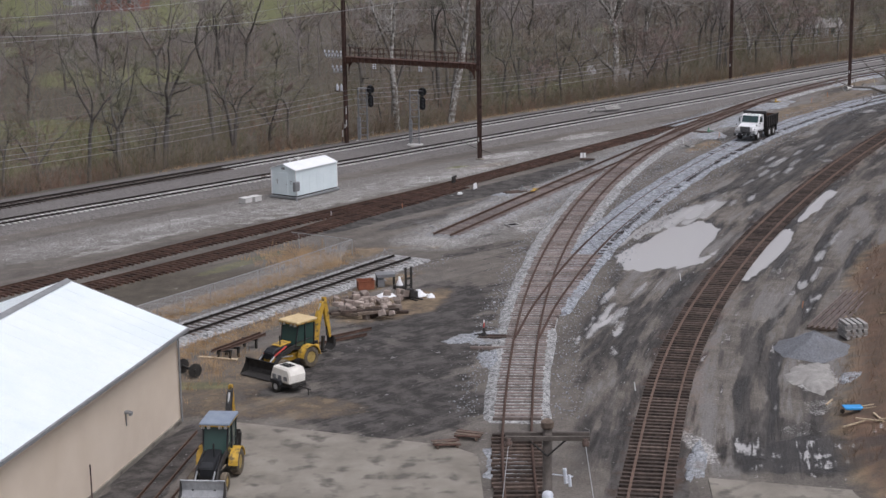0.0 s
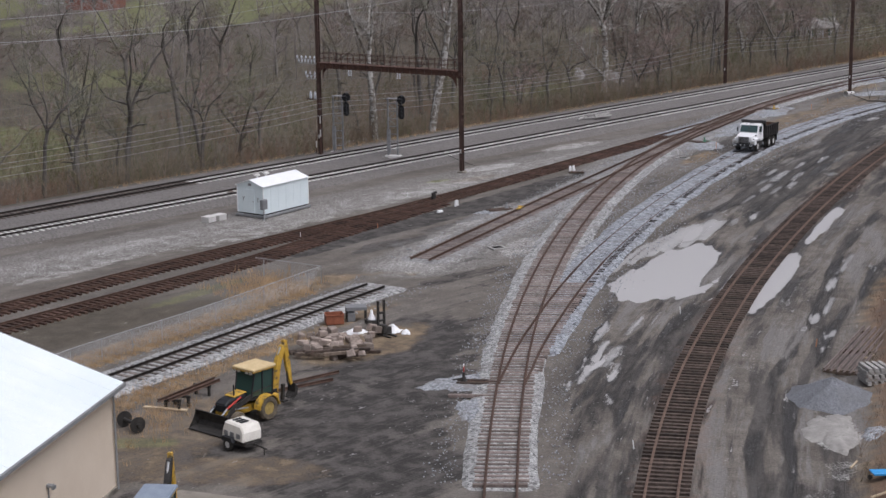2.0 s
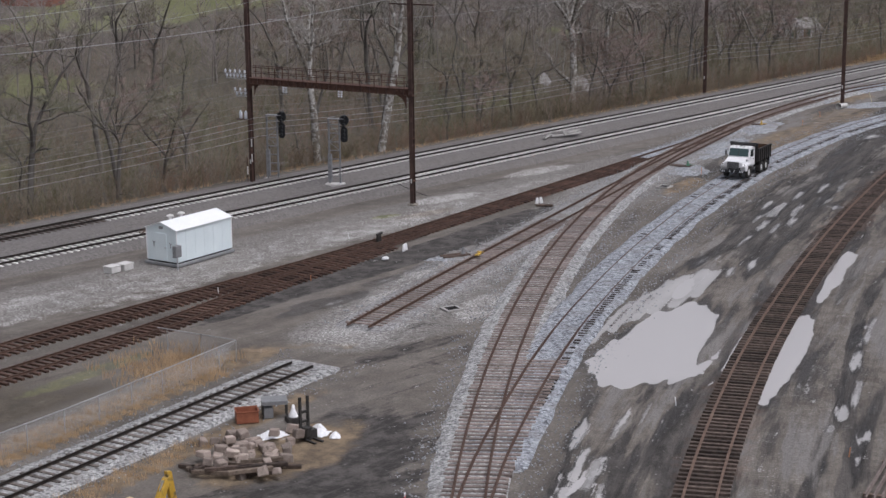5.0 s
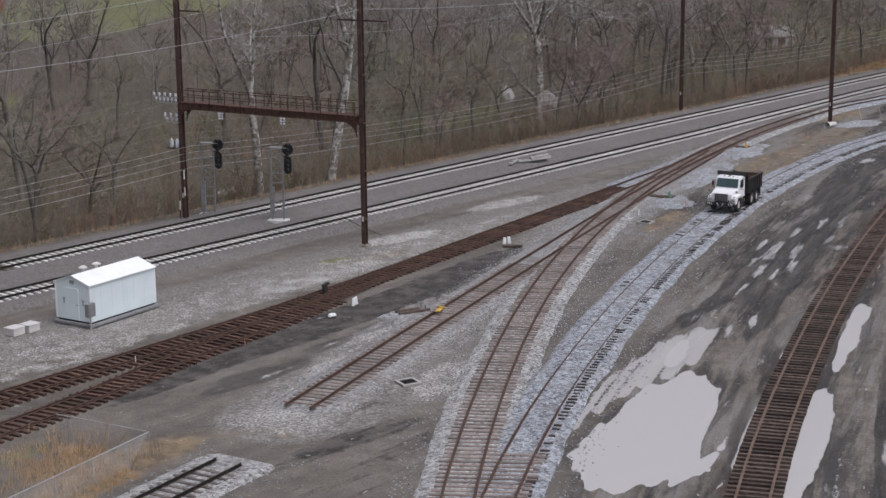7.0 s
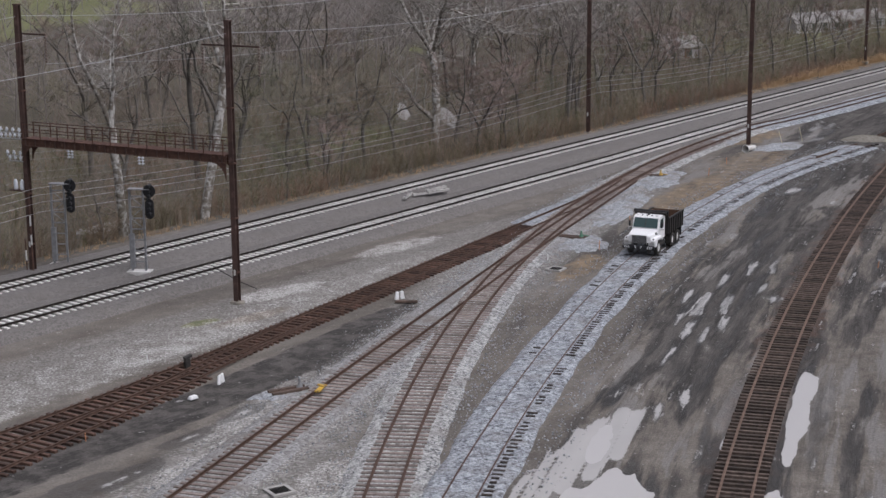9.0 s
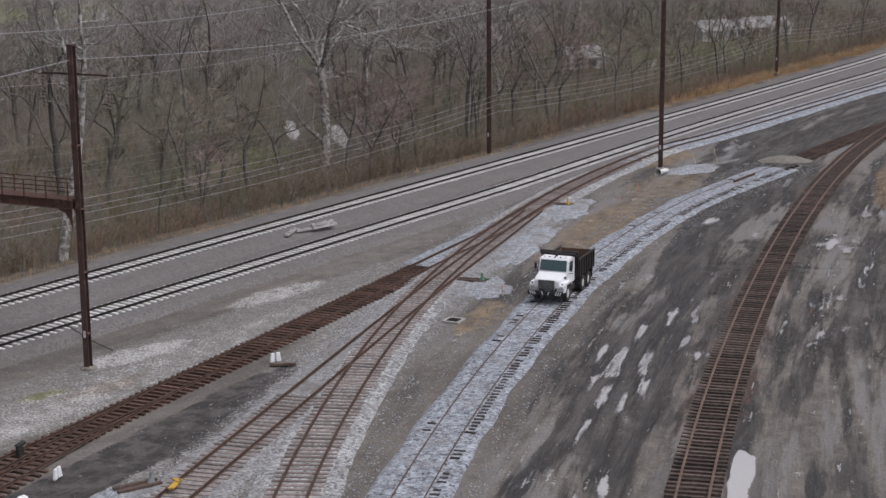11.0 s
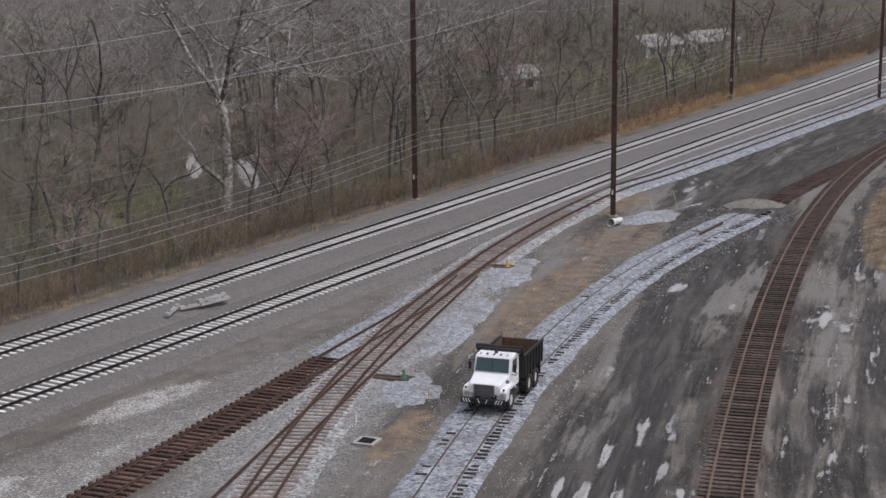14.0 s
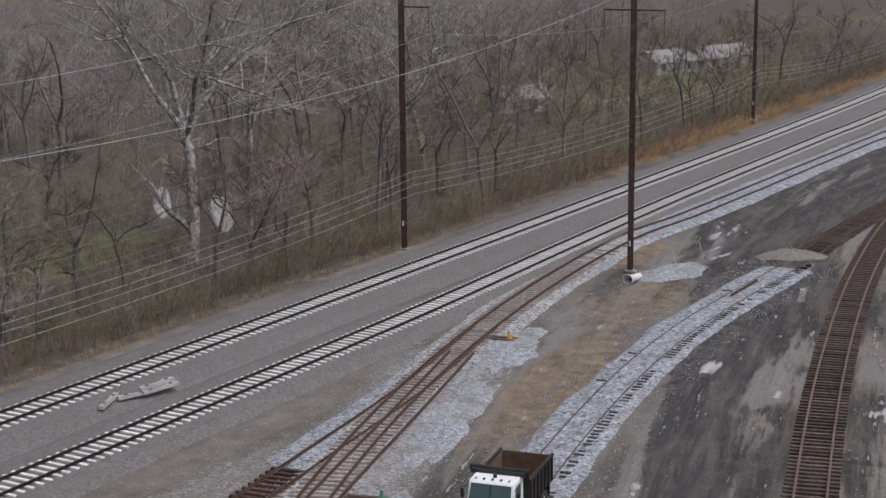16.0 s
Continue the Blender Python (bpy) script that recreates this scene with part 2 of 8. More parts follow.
SPREAD = stones("spread_stone", (0.10, 0.107, 0.116), (0.48, 0.50, 0.525), 0.1, (0.2, 0.185, 0.17), 0.5)
GRAVEL_PILE = stones("piled_gravel", (0.10, 0.105, 0.115), (0.24, 0.25, 0.27), 0.05, (0.13, 0.13, 0.13), 0.3)
RAIL_RUST = mat("rusty_rail", (0.07, 0.043, 0.033), (0.14, 0.088, 0.066), 3, 0.6, 0.2, 0.4, rnd=0.0)
RAIL_GREY = mat("dusty_stacked_rail", (0.15, 0.118, 0.105), (0.27, 0.225, 0.205), 3, 0.6, 0.2, 0.2)
RAIL_WORN = mat("worn_rail", (0.026, 0.022, 0.020), (0.06, 0.049, 0.043), 3, 0.45, 0.15, 0.6)
TIE_DARK = mat("creosoted_tie", (0.04, 0.029, 0.024), (0.112, 0.08, 0.063), 4, 0.75, 0.5, rnd=0.45, fine=18)
TIE_BLACK = mat("fresh_creosote_tie", (0.018, 0.014, 0.012), (0.05, 0.037, 0.031), 4, 0.7, 0.4)
TIE_BROWN = mat("dusty_brown_tie", (0.040, 0.030, 0.025), (0.116, 0.087, 0.072), 4, 0.78, 0.5, rnd=0.45, fine=18)
TIE_GREY = mat("weathered_tie", (0.15, 0.118, 0.104), (0.27, 0.225, 0.205), 4, 0.82, 0.5, rnd=0.3, fine=18)
TIE_RED = mat("rust_stained_tie", (0.048, 0.028, 0.021), (0.125, 0.072, 0.053), 4, 0.75, 0.5, rnd=0.45, fine=18)
RAIL_ORANGE = mat("flaking_rusty_rail", (0.11, 0.07, 0.053), (0.21, 0.145, 0.112), 3, 0.65, 0.2, 0.2)
TIE_CONC = mat("concrete_tie", (0.58, 0.565, 0.54), (0.74, 0.725, 0.70), 4, 0.8, 0.2, rnd=0.12)
CONCRETE = mat("poured_concrete", (0.18, 0.162, 0.134), (0.295, 0.27, 0.23), 0.35, 0.82, 0.25, c3=(0.115, 0.104, 0.09), c3_at=0.58)
CONC_WORN = mat("weathered_concrete", (0.30, 0.29, 0.275), (0.42, 0.41, 0.39), 2, 0.85, 0.2)
CONC_PALE = mat("pale_concrete", (0.50, 0.49, 0.47), (0.64, 0.63, 0.61), 1.2, 0.8, 0.2)
STEEL_RUST = mat("rusted_steel", (0.060, 0.032, 0.025), (0.125, 0.066, 0.048), 1.5, 0.75, 0.25, 0.1, c3=(0.165, 0.10, 0.075), c3_at=0.62)
POLE_STEEL = mat("dark_pole_steel", (0.052, 0.032, 0.028), (0.105, 0.064, 0.053), 0.7, 0.7, 0.2, 0.1, c3=(0.15, 0.095, 0.08), c3_at=0.6)
ALU = mat("galvanised_steel", (0.36, 0.37, 0.38), (0.52, 0.53, 0.54), 3, 0.45, 0.05, 0.5)
MAST_GREY = mat("dull_galvanised_mast", (0.20, 0.205, 0.215), (0.32, 0.325, 0.335), 3, 0.55, 0.05, 0.3)
BLACK = mat("black_paint", (0.010, 0.011, 0.013), (0.024, 0.025, 0.028), 2, 0.5, 0.05)
SHED_WALL = mat("pale_shed_panel", (0.68, 0.765, 0.785), (0.75, 0.83, 0.845), 0.8, 0.45, 0.03)
SHED_ROOF = mat("white_shed_roof", (0.80, 0.82, 0.83), (0.87, 0.885, 0.89), 0.8, 0.4, 0.03)
ROOF_WHITE = mat("white_metal_roof", (0.75, 0.825, 0.835), (0.85, 0.90, 0.905), 0.25, 0.4, 0.04)
WALL_BEIGE = mat("beige_wall_panel", (0.69, 0.585, 0.465), (0.76, 0.655, 0.535), 0.35, 0.7, 0.06)
TRIM_GREY = mat("grey_trim", (0.20, 0.205, 0.21), (0.28, 0.285, 0.29), 2, 0.5, 0.05)
WHITE_PAINT = mat("white_truck_paint", (0.78, 0.785, 0.79), (0.85, 0.855, 0.86), 1.5, 0.28, 0.02)
YELLOW = mat("yellow_machine_paint", (0.50, 0.30, 0.035), (0.62, 0.39, 0.06), 1.5, 0.45, 0.05, c3=(0.17, 0.125, 0.06), c3_at=0.57)
ROOF_TAN = mat("dusty_cab_roof", (0.56, 0.42, 0.22), (0.66, 0.52, 0.30), 2, 0.6, 0.05)
ROOF_BLUE = mat("grey_blue_cab_roof", (0.20, 0.245, 0.31), (0.27, 0.315, 0.38), 2, 0.5, 0.05)
DARK_METAL = mat("dark_chassis", (0.018, 0.017, 0.016), (0.050, 0.046, 0.042), 4, 0.6, 0.2)
BED_STEEL = mat("black_dump_body", (0.016, 0.015, 0.015), (0.040, 0.036, 0.034), 2, 0.5, 0.1)
BED_RUST = mat("rusty_bed_floor", (0.095, 0.055, 0.036), (0.17, 0.105, 0.07), 1.4, 0.8, 0.3)
TYRE = mat("tyre_rubber", (0.018, 0.018, 0.018), (0.05, 0.047, 0.043), 6, 0.85, 0.4, c3=(0.12, 0.10, 0.08), c3_at=0.6)
TYRE_MUD = mat("muddy_tyre", (0.085, 0.07, 0.052), (0.17, 0.14, 0.10), 2.5, 0.9, 0.3)
RIM_WHITE = mat("pale_wheel_rim", (0.50, 0.50, 0.49), (0.66, 0.66, 0.65), 5, 0.5, 0.1)
RIM_YELLOW = mat("dirty_yellow_rim", (0.30, 0.21, 0.06), (0.46, 0.34, 0.12), 5, 0.6, 0.2)
GLASS_DARK = glass("dark_cab_glass", (0.05, 0.085, 0.085))
GLASS_GREEN = glass("green_cab_glass", (0.035, 0.07, 0.06))
CHROME = mat("bright_steel", (0.55, 0.55, 0.55), (0.68, 0.68, 0.68), 6, 0.25, 0.02, 0.9)
RED = mat("red_paint", (0.42, 0.045, 0.035), (0.52, 0.07, 0.05), 3, 0.5, 0.05)
ORANGE = mat("orange_paint", (0.50, 0.23, 0.12), (0.60, 0.30, 0.17), 3, 0.6, 0.05)
RUST_RED = mat("rust_red_bin", (0.20, 0.065, 0.035), (0.30, 0.11, 0.06), 2, 0.75, 0.2)
GREY_PAINT = mat("grey_paint", (0.16, 0.165, 0.17), (0.24, 0.245, 0.25), 3, 0.5, 0.06)
WHITE_SHEET = mat("white_sheeting", (0.74, 0.745, 0.75), (0.84, 0.845, 0.85), 4, 0.5, 0.3, fine=6)
CREAM = mat("cream_compressor_cover", (0.68, 0.65, 0.58), (0.78, 0.755, 0.69), 2, 0.4, 0.03)
STONE_BLOCK = mat("sandstone_block", (0.20, 0.16, 0.135), (0.37, 0.31, 0.27), 1.5, 0.85, 0.5, rnd=0.35)
WOOD_OLD = mat("weathered_timber", (0.10, 0.075, 0.058), (0.21, 0.165, 0.13), 4, 0.85, 0.4, rnd=0.3)
STAKE = mat("painted_stake", (0.45, 0.40, 0.25), (0.6, 0.55, 0.4), 6, 0.8, 0.1)
TWIG_RED = mat("reddish_twigs", (0.185, 0.138, 0.118), (0.285, 0.225, 0.20), 0.5, 0.9, 0.0, rnd=0.25)
TWIG_GREY = mat("silver_grey_twigs", (0.17, 0.158, 0.142), (0.29, 0.272, 0.25), 0.5, 0.9, 0.0, rnd=0.25)
WOOD_POLE = mat("grey_timber_pole", (0.075, 0.064, 0.056), (0.15, 0.13, 0.115), 3, 0.85, 0.3)
WOOD_NEW = mat("pale_timber", (0.42, 0.33, 0.22), (0.55, 0.45, 0.32), 4, 0.8, 0.2, rnd=0.2)
BLUE = mat("bright_blue_plastic", (0.03, 0.27, 0.62), (0.05, 0.36, 0.74), 3, 0.35, 0.02)
WIRE_ALU = mat("aluminium_wire", (0.36, 0.365, 0.37), (0.46, 0.465, 0.47), 3, 0.4, 0.0, 0.4)
WIRE_DULL = mat("dull_copper_wire", (0.22, 0.225, 0.22), (0.31, 0.315, 0.31), 3, 0.5, 0.0, 0.4)
PORCELAIN = mat("porcelain_insulator", (0.56, 0.60, 0.66), (0.72, 0.75, 0.80), 5, 0.25, 0.0)
BROWN_PORCELAIN = mat("brown_insulator", (0.12, 0.085, 0.07), (0.19, 0.14, 0.12), 5, 0.25, 0.0)
FENCE = mat("galvanised_mesh", (0.34, 0.345, 0.345), (0.46, 0.465, 0.465), 3, 0.5, 0.0, 0.4)
BARK = mat("grey_brown_bark", (0.082, 0.074, 0.066), (0.175, 0.16, 0.143), 1.2, 0.9, 0.4, rnd=0.25)
TWIG = mat("bare_twigs", (0.145, 0.127, 0.103), (0.25, 0.225, 0.188), 0.5, 0.9, 0.0, rnd=0.3)
# lighter, greyer twigs: the haze of distance painted into their colour
TWIG_FAR_HAZE = mat("pale_distant_twigs", (0.19, 0.168, 0.155), (0.32, 0.29, 0.272), 0.1, 0.95, 0.0)
BARK_WHITE = mat("sycamore_bark", (0.34, 0.325, 0.30), (0.58, 0.565, 0.535), 1.0, 0.85, 0.2, c3=(0.17, 0.15, 0.125), c3_at=0.47)
TWIG_PALE = mat("pale_twigs", (0.24, 0.22, 0.20), (0.40, 0.38, 0.35), 0.6, 0.9, 0.0)
BRUSH = mat("brown_brush", (0.105, 0.09, 0.064), (0.265, 0.20, 0.16), 0.09, 0.95, 0.0)
TAN_GRASS = mat("dry_grass", (0.34, 0.225, 0.12), (0.54, 0.385, 0.23), 0.5, 0.95, 0.0)
IVY = mat("olive_budding_growth", (0.085, 0.085, 0.035), (0.14, 0.135, 0.06), 0.4, 0.9, 0.0)
HOUSE_WHITE = mat("white_siding", (0.46, 0.46, 0.47), (0.56, 0.56, 0.57), 1, 0.7, 0.05)
HOUSE_RED = mat("red_brick_wall", (0.20, 0.085, 0.065), (0.28, 0.125, 0.095), 1, 0.85, 0.1)
SHINGLE = mat("grey_shingle", (0.20, 0.19, 0.185), (0.30, 0.285, 0.275), 1, 0.85, 0.1)


def water_material():
    m = bpy.data.materials.new("still_muddy_water")
    m.use_nodes = True
    n, l = m.node_tree.nodes, m.node_tree.links
    b = n["Principled BSDF"]
    # muddy water, base colour lightened to stand in for the sky it reflects
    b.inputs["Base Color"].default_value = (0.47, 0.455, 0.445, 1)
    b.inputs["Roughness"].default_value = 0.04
    b.inputs["IOR"].default_value = 1.42
    b.inputs["Specular IOR Level"].default_value = 0.62
    tc, no, bp = n.new("ShaderNodeTexCoord"), n.new("ShaderNodeTexNoise"), n.new("ShaderNodeBump")
    no.inputs["Scale"].default_value = 1.5
    l.new(tc.outputs["Object"], no.inputs["Vector"])
    bp.inputs["Strength"].default_value, bp.inputs["Distance"].default_value = 0.02, 0.02
    l.new(no.outputs[0], bp.inputs["Height"])
    l.new(bp.outputs[0], b.inputs["Normal"])
    return m


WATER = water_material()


def patches(m, scale, c1, c2, seed):
    """Broad patches of two tints over the wood, by place."""
    n, l = m.node_tree.nodes, m.node_tree.links
    b = n["Principled BSDF"]
    src = b.inputs["Base Color"].links[0].from_socket
    geo, no, ramp, tint, mul = n.new("ShaderNodeNewGeometry"), n.new("ShaderNodeTexNoise"), n.new("ShaderNodeMapRange"), n.new("ShaderNodeMix"), n.new("ShaderNodeMix")
    mp = n.new("ShaderNodeMapping")
    mp.inputs["Location"].default_value = (seed * 31.0, seed * 17.0, 0)
    l.new(geo.outputs["Position"], mp.inputs[0])
    l.new(mp.outputs[0], no.inputs["Vector"])
    no.inputs["Scale"].default_value, no.inputs["Detail"].default_value = scale, 3
    ramp.inputs[1].default_value, ramp.inputs[2].default_value = 0.38, 0.62
    l.new(no.outputs[0], ramp.inputs[0])
    tint.data_type = mul.data_type = "RGBA"
    l.new(ramp.outputs[0], tint.inputs[0])
    tint.inputs[6].default_value, tint.inputs[7].default_value = (*c1, 1), (*c2, 1)
    mul.blend_type = "MULTIPLY"
    mul.inputs[0].default_value = 1.0
    l.new(src, mul.inputs[6])
    l.new(tint.outputs[2], mul.inputs[7])
    l.new(mul.outputs[2], b.inputs["Base Color"])


patches(TWIG, 0.06, (1.1, 0.98, 1.0), (0.88, 0.98, 0.80), 1)
patches(BRUSH, 0.07, (1.16, 0.96, 0.9), (0.85, 0.9, 0.78), 2)
patches(TWIG_GREY, 0.06, (1.1, 1.0, 1.04), (0.9, 0.96, 0.85), 3)

# ---- building blocks ----
class Mb:
    """A mesh in the making."""

    def __init__(self):
        self.v, self.f = [], []

    def add(self, vs, fs):
        k = len(self.v)
        self.v += [tuple(p) for p in vs]
        self.f += [tuple(i + k for i in f) for f in fs]
        return self

    def box(self, c, s, rot=(0, 0, 0), taper=1.0):
        m = Euler([radians(a) for a in rot]).to_matrix()
        vs = []
        for z in (-0.5, 0.5):
            t = 1.0 if z < 0 else taper
            for x, y in ((-0.5, -0.5), (0.5, -0.5), (0.5, 0.5), (-0.5, 0.5)):
                vs.append(Vector(c) + m @ Vector((x * s[0] * t, y * s[1] * t, z * s[2])))
        return self.add(vs, [(3, 2, 1, 0), (4, 5, 6, 7), (0, 1, 5, 4), (1, 2, 6, 5), (2, 3, 7, 6), (3, 0, 4, 7)])

    def tube(self, pts, radii, n=6, caps=True):
        pts = [Vector(p) for p in pts]
        if isinstance(radii, (int, float)):
            radii = [radii] * len(pts)
        vs, fs = [], []
        d0 = (pts[-1] - pts[0]).normalized()
        ref = Vector((0, 0, 1)) if abs(d0.z) < 0.9 else Vector((1, 0, 0))
        for i, p in enumerate(pts):
            d = (pts[min(i + 1, len(pts) - 1)] - pts[max(i - 1, 0)]).normalized()
            u = d.cross(ref).normalized()
            w = u.cross(d)
            for k in range(n):
                a = 2 * math.pi * k / n
                vs.append(p + (u * math.cos(a) + w * math.sin(a)) * radii[i])
        for i in range(len(pts) - 1):
            for k in range(n):
                a, b = i * n + k, i * n + (k + 1) % n
                fs.append((a, b, b + n, a + n))
        if caps:
            fs.append(tuple(range(n))[::-1])
            fs.append(tuple(range((len(pts) - 1) * n, len(pts) * n)))
        return self.add(vs, fs)

    def cone(self, p, q, r, n=3):
        """A thin tapering twig that ends in a point."""
        p, q = Vector(p), Vector(q)
        d = (q - p).normalized()
        u = d.cross(Vector((0.3, 0.5, 0.8))).normalized()
        w = u.cross(d)
        k = len(self.v)
        for i in range(n):
            a = 2 * math.pi * i / n
            self.v.append(tuple(p + (u * math.cos(a) + w * math.sin(a)) * r))
        self.v.append(tuple(q))
        self.f += [(k + i, k + (i + 1) % n, k + n) for i in range(n)]

    def prism(self, pts, vec):
        """A flat outline, pushed out along vec."""
        n, vec = len(pts), Vector(vec)
        a = [Vector(p) for p in pts]
        vs = a + [p + vec for p in a]
        fs = [tuple(range(n))[::-1], tuple(range(n, 2 * n))] + [(i, (i + 1) % n, (i + 1) % n + n, i + n) for i in range(n)]
        return self.add(vs, fs)

    def lathe(self, profile, n=20, centre=(0, 0, 0), axis="z"):
        vs, fs = [], []
        for r, h in profile:
            for k in range(n):
                a = 2 * math.pi * k / n
                p = (r * math.cos(a), r * math.sin(a), h)
                if axis == "y":
                    p = (p[0], p[2], p[1])
                elif axis == "x":
                    p = (p[2], p[0], p[1])
                vs.append(Vector(p) + Vector(centre))
        for i in range(len(profile) - 1):
            for k in range(n):
                a, b = i * n + k, i * n + (k + 1) % n
                fs.append((a, b, b + n, a + n))
        fs.append(tuple(range(n))[::-1])
        fs.append(tuple(range((len(profile) - 1) * n, len(profile) * n)))
        return self.add(vs, fs)

    def mesh(self, name, material, bevel=0.0, smooth=False):
        me = bpy.data.meshes.new(name)
        me.from_pydata(self.v, [], self.f)
        bm = bmesh.new()
        bm.from_mesh(me)
        if len(self.f) < 4000:
            bmesh.ops.recalc_face_normals(bm, faces=bm.faces)
        if bevel:
            edges = [e for e in bm.edges if len(e.link_faces) == 2 and e.calc_face_angle() > 0.6]
            bmesh.ops.bevel(bm, geom=edges, offset=bevel, segments=1, affect="EDGES")
        bm.to_mesh(me)
        bm.free()
        if smooth:
            me.polygons.foreach_set("use_smooth", [True] * len(me.polygons))
        me.materials.append(material)
        return me


def part(name, mb, material, parent, label="", bevel=0.0, smooth=False):
    ob = new(name, mb if isinstance(mb, bpy.types.Mesh) else mb.mesh(name, material, bevel, smooth))
    ob.parent = parent
    return tagged(ob, label)


def thing(name, label, category, m=None, group="", kind=""):
    ob = new(name)
    ob.empty_display_size = 0.3
    ob.matrix_basis = m or Matrix()
    return tagged(ob, label, category, group, kind)


def solid(name, mb, material, label, category, m=None, group="", kind="", bevel=0.0, smooth=False):
    ob = new(name, mb.mesh(name, material, bevel, smooth))
    ob.matrix_basis = m or Matrix()
    return tagged(ob, label, category, group, kind)


def spline(pts, step=1.0):
    """Points every step metres along a smooth curve through pts, and the ways along it."""
    p = np.array(pts, float)
    p = np.vstack([2 * p[0] - p[1], p, 2 * p[-1] - p[-2]])
    out = []
    for i in range(1, len(p) - 2):
        t = np.linspace(0, 1, 60, endpoint=False)[:, None]
        a, b, c, d = p[i - 1 : i + 3]
        out.append(0.5 * (2 * b + (c - a) * t + (2 * a - 5 * b + 4 * c - d) * t**2 + (3 * b - a - 3 * c + d) * t**3))
    out = np.vstack(out + [p[-2:-1]])
    s = np.r_[0, np.cumsum(np.hypot(*np.diff(out, axis=0).T))]
    at = np.arange(0, s[-1], step)
    q = np.stack([np.interp(at, s, out[:, k]) for k in (0, 1)], 1)
    d = np.gradient(q, axis=0)
    return q, d / np.hypot(*d.T)[:, None]


def sample_noise(x, y, seed=0, octaves=4, size=10.0):
    """Smooth value noise on arrays, about -1 to 1."""
    out, amp = np.zeros_like(x), 1.0
    for o in range(octaves):
        u, v = x / size + 37.7 * seed + 11 * o, y / size - 19.3 * seed + 7 * o
        i, j = np.floor(u), np.floor(v)
        a, b = u - i, v - j
        a, b = a * a * (3 - 2 * a), b * b * (3 - 2 * b)

        def h(p, q):
            return np.modf(np.abs(np.sin(p * 127.1 + q * 311.7 + seed * 3.1) * 43758.5453))[0]

        out += amp * ((h(i, j) * (1 - a) + h(i + 1, j) * a) * (1 - b) + (h(i, j + 1) * (1 - a) + h(i + 1, j + 1) * a) * b - 0.5) * 2
        amp, size = amp * 0.5, size * 0.5
    return out / 1.9


# ---- the plan: centre lines of the tracks ----
MAIN_FAR = [(-86.0, 98.0), (-62.0, 124.0), (-40.0, 148.5), (-24.7, 165.4), (-9.2, 182.3), (6.3, 199.0), (22.0, 215.7), (37.7, 232.3), (53.4, 248.9), (69.0, 265.6), (84.6, 282.3), (100.2, 299.1), (130.7, 333.1), (200.0, 414.0)]
MAIN_NEAR = [(-86.0, 92.0), (-60.0, 118.0), (-38.1, 140.7), (-22.3, 157.2), (-6.6, 173.8), (9.0, 190.5), (24.5, 207.2), (40.0, 223.9), (55.1, 241.1), (70.3, 258.2), (85.8, 274.9), (101.4, 291.6), (117.1, 308.2), (200.0, 398.5)]
LADDER = [(-52.0, 90.0), (-32.1, 115.9), (-17.3, 135.6), (-1.6, 154.6), (12.8, 174.6), (28.2, 196.4), (36.0, 207.6), (43.2, 219.5)]
LADDER_SPUR = [(-48.5, 87.5), (-38.7, 100.4), (-28.8, 113.3), (-14.0, 132.9), (-7.5, 143.3), (-0.5, 153.8), (4.7, 162.4), (8.5, 168.5)]
YARD_STUB = [(-0.6, 132.4), (6.4, 146.9), (14.2, 162.8), (22.4, 179.4), (28.9, 192.2), (34.6, 203.0), (40.6, 214.5)]
LEAD = [(3.2, 52.0), (3.4, 66.0), (3.8, 83.8), (6.1, 109.5), (10.2, 134.5), (16.0, 158.5), (23.8, 181.4), (33.7, 203.2), (46.0, 224.0), (59.9, 242.6), (68.8, 251.2), (78.3, 260.8), (89.1, 271.9), (101.7, 284.8), (119.0, 303.0), (200.0, 392.0)]
TRUCK_TRACK = [(5.2, 101.0), (7.6, 112.5), (12.9, 131.9), (20.8, 153.8), (30.1, 175.0), (41.0, 195.3), (54.2, 214.5), (70.4, 232.2)]
CURVE = [(5.0, 48.0), (9.6, 75.1), (14.7, 98.8), (21.8, 121.5), (30.4, 143.5), (40.0, 165.1), (50.4, 186.2), (61.5, 207.0), (73.5, 227.4), (86.8, 247.2), (102.0, 266.0), (140.0, 309.0)]
CURVE_SPUR = [(72.6, 234.6), (79.0, 242.0), (86.0, 249.6), (93.5, 257.2), (104.0, 268.6)]
SIDING = [(-34.0, 78.0), (-18.4, 101.9), (-1.6, 127.6)]

PATHS = {k: spline(v) for k, v in dict(main_far=MAIN_FAR, main_near=MAIN_NEAR, ladder=LADDER, spur=LADDER_SPUR, stub=YARD_STUB, lead=LEAD, truck=TRUCK_TRACK, curve=CURVE, curve2=CURVE_SPUR, siding=SIDING).items()}


def away(x, y, key, pts=None):
    """Distance to a track's centre line, and its sign: positive to the right of the way along."""
    q, d = PATHS[key] if pts is None else pts
    q, d = q[::2], d[::2]
    x, y = np.asarray(x, float), np.asarray(y, float)
    best, side = np.empty(x.shape), np.empty(x.shape)
    for i in range(0, len(x), 4000):
        ex, ey = x[i : i + 4000, None] - q[:, 0], y[i : i + 4000, None] - q[:, 1]
        r = ex * ex + ey * ey
        k = r.argmin(1)
        j = np.arange(len(k))
        best[i : i + 4000] = r[j, k]
        side[i : i + 4000] = ex[j, k] * d[k, 1] - ey[j, k] * d[k, 0]
    along = np.sqrt(np.maximum(best - side**2, 0))
    return np.where(along < 1.5, np.abs(side), np.sqrt(best)), side


def soft(v, a, b):
    t = np.clip((v - a) / (b - a), 0, 1)
    return t * t * (3 - 2 * t)


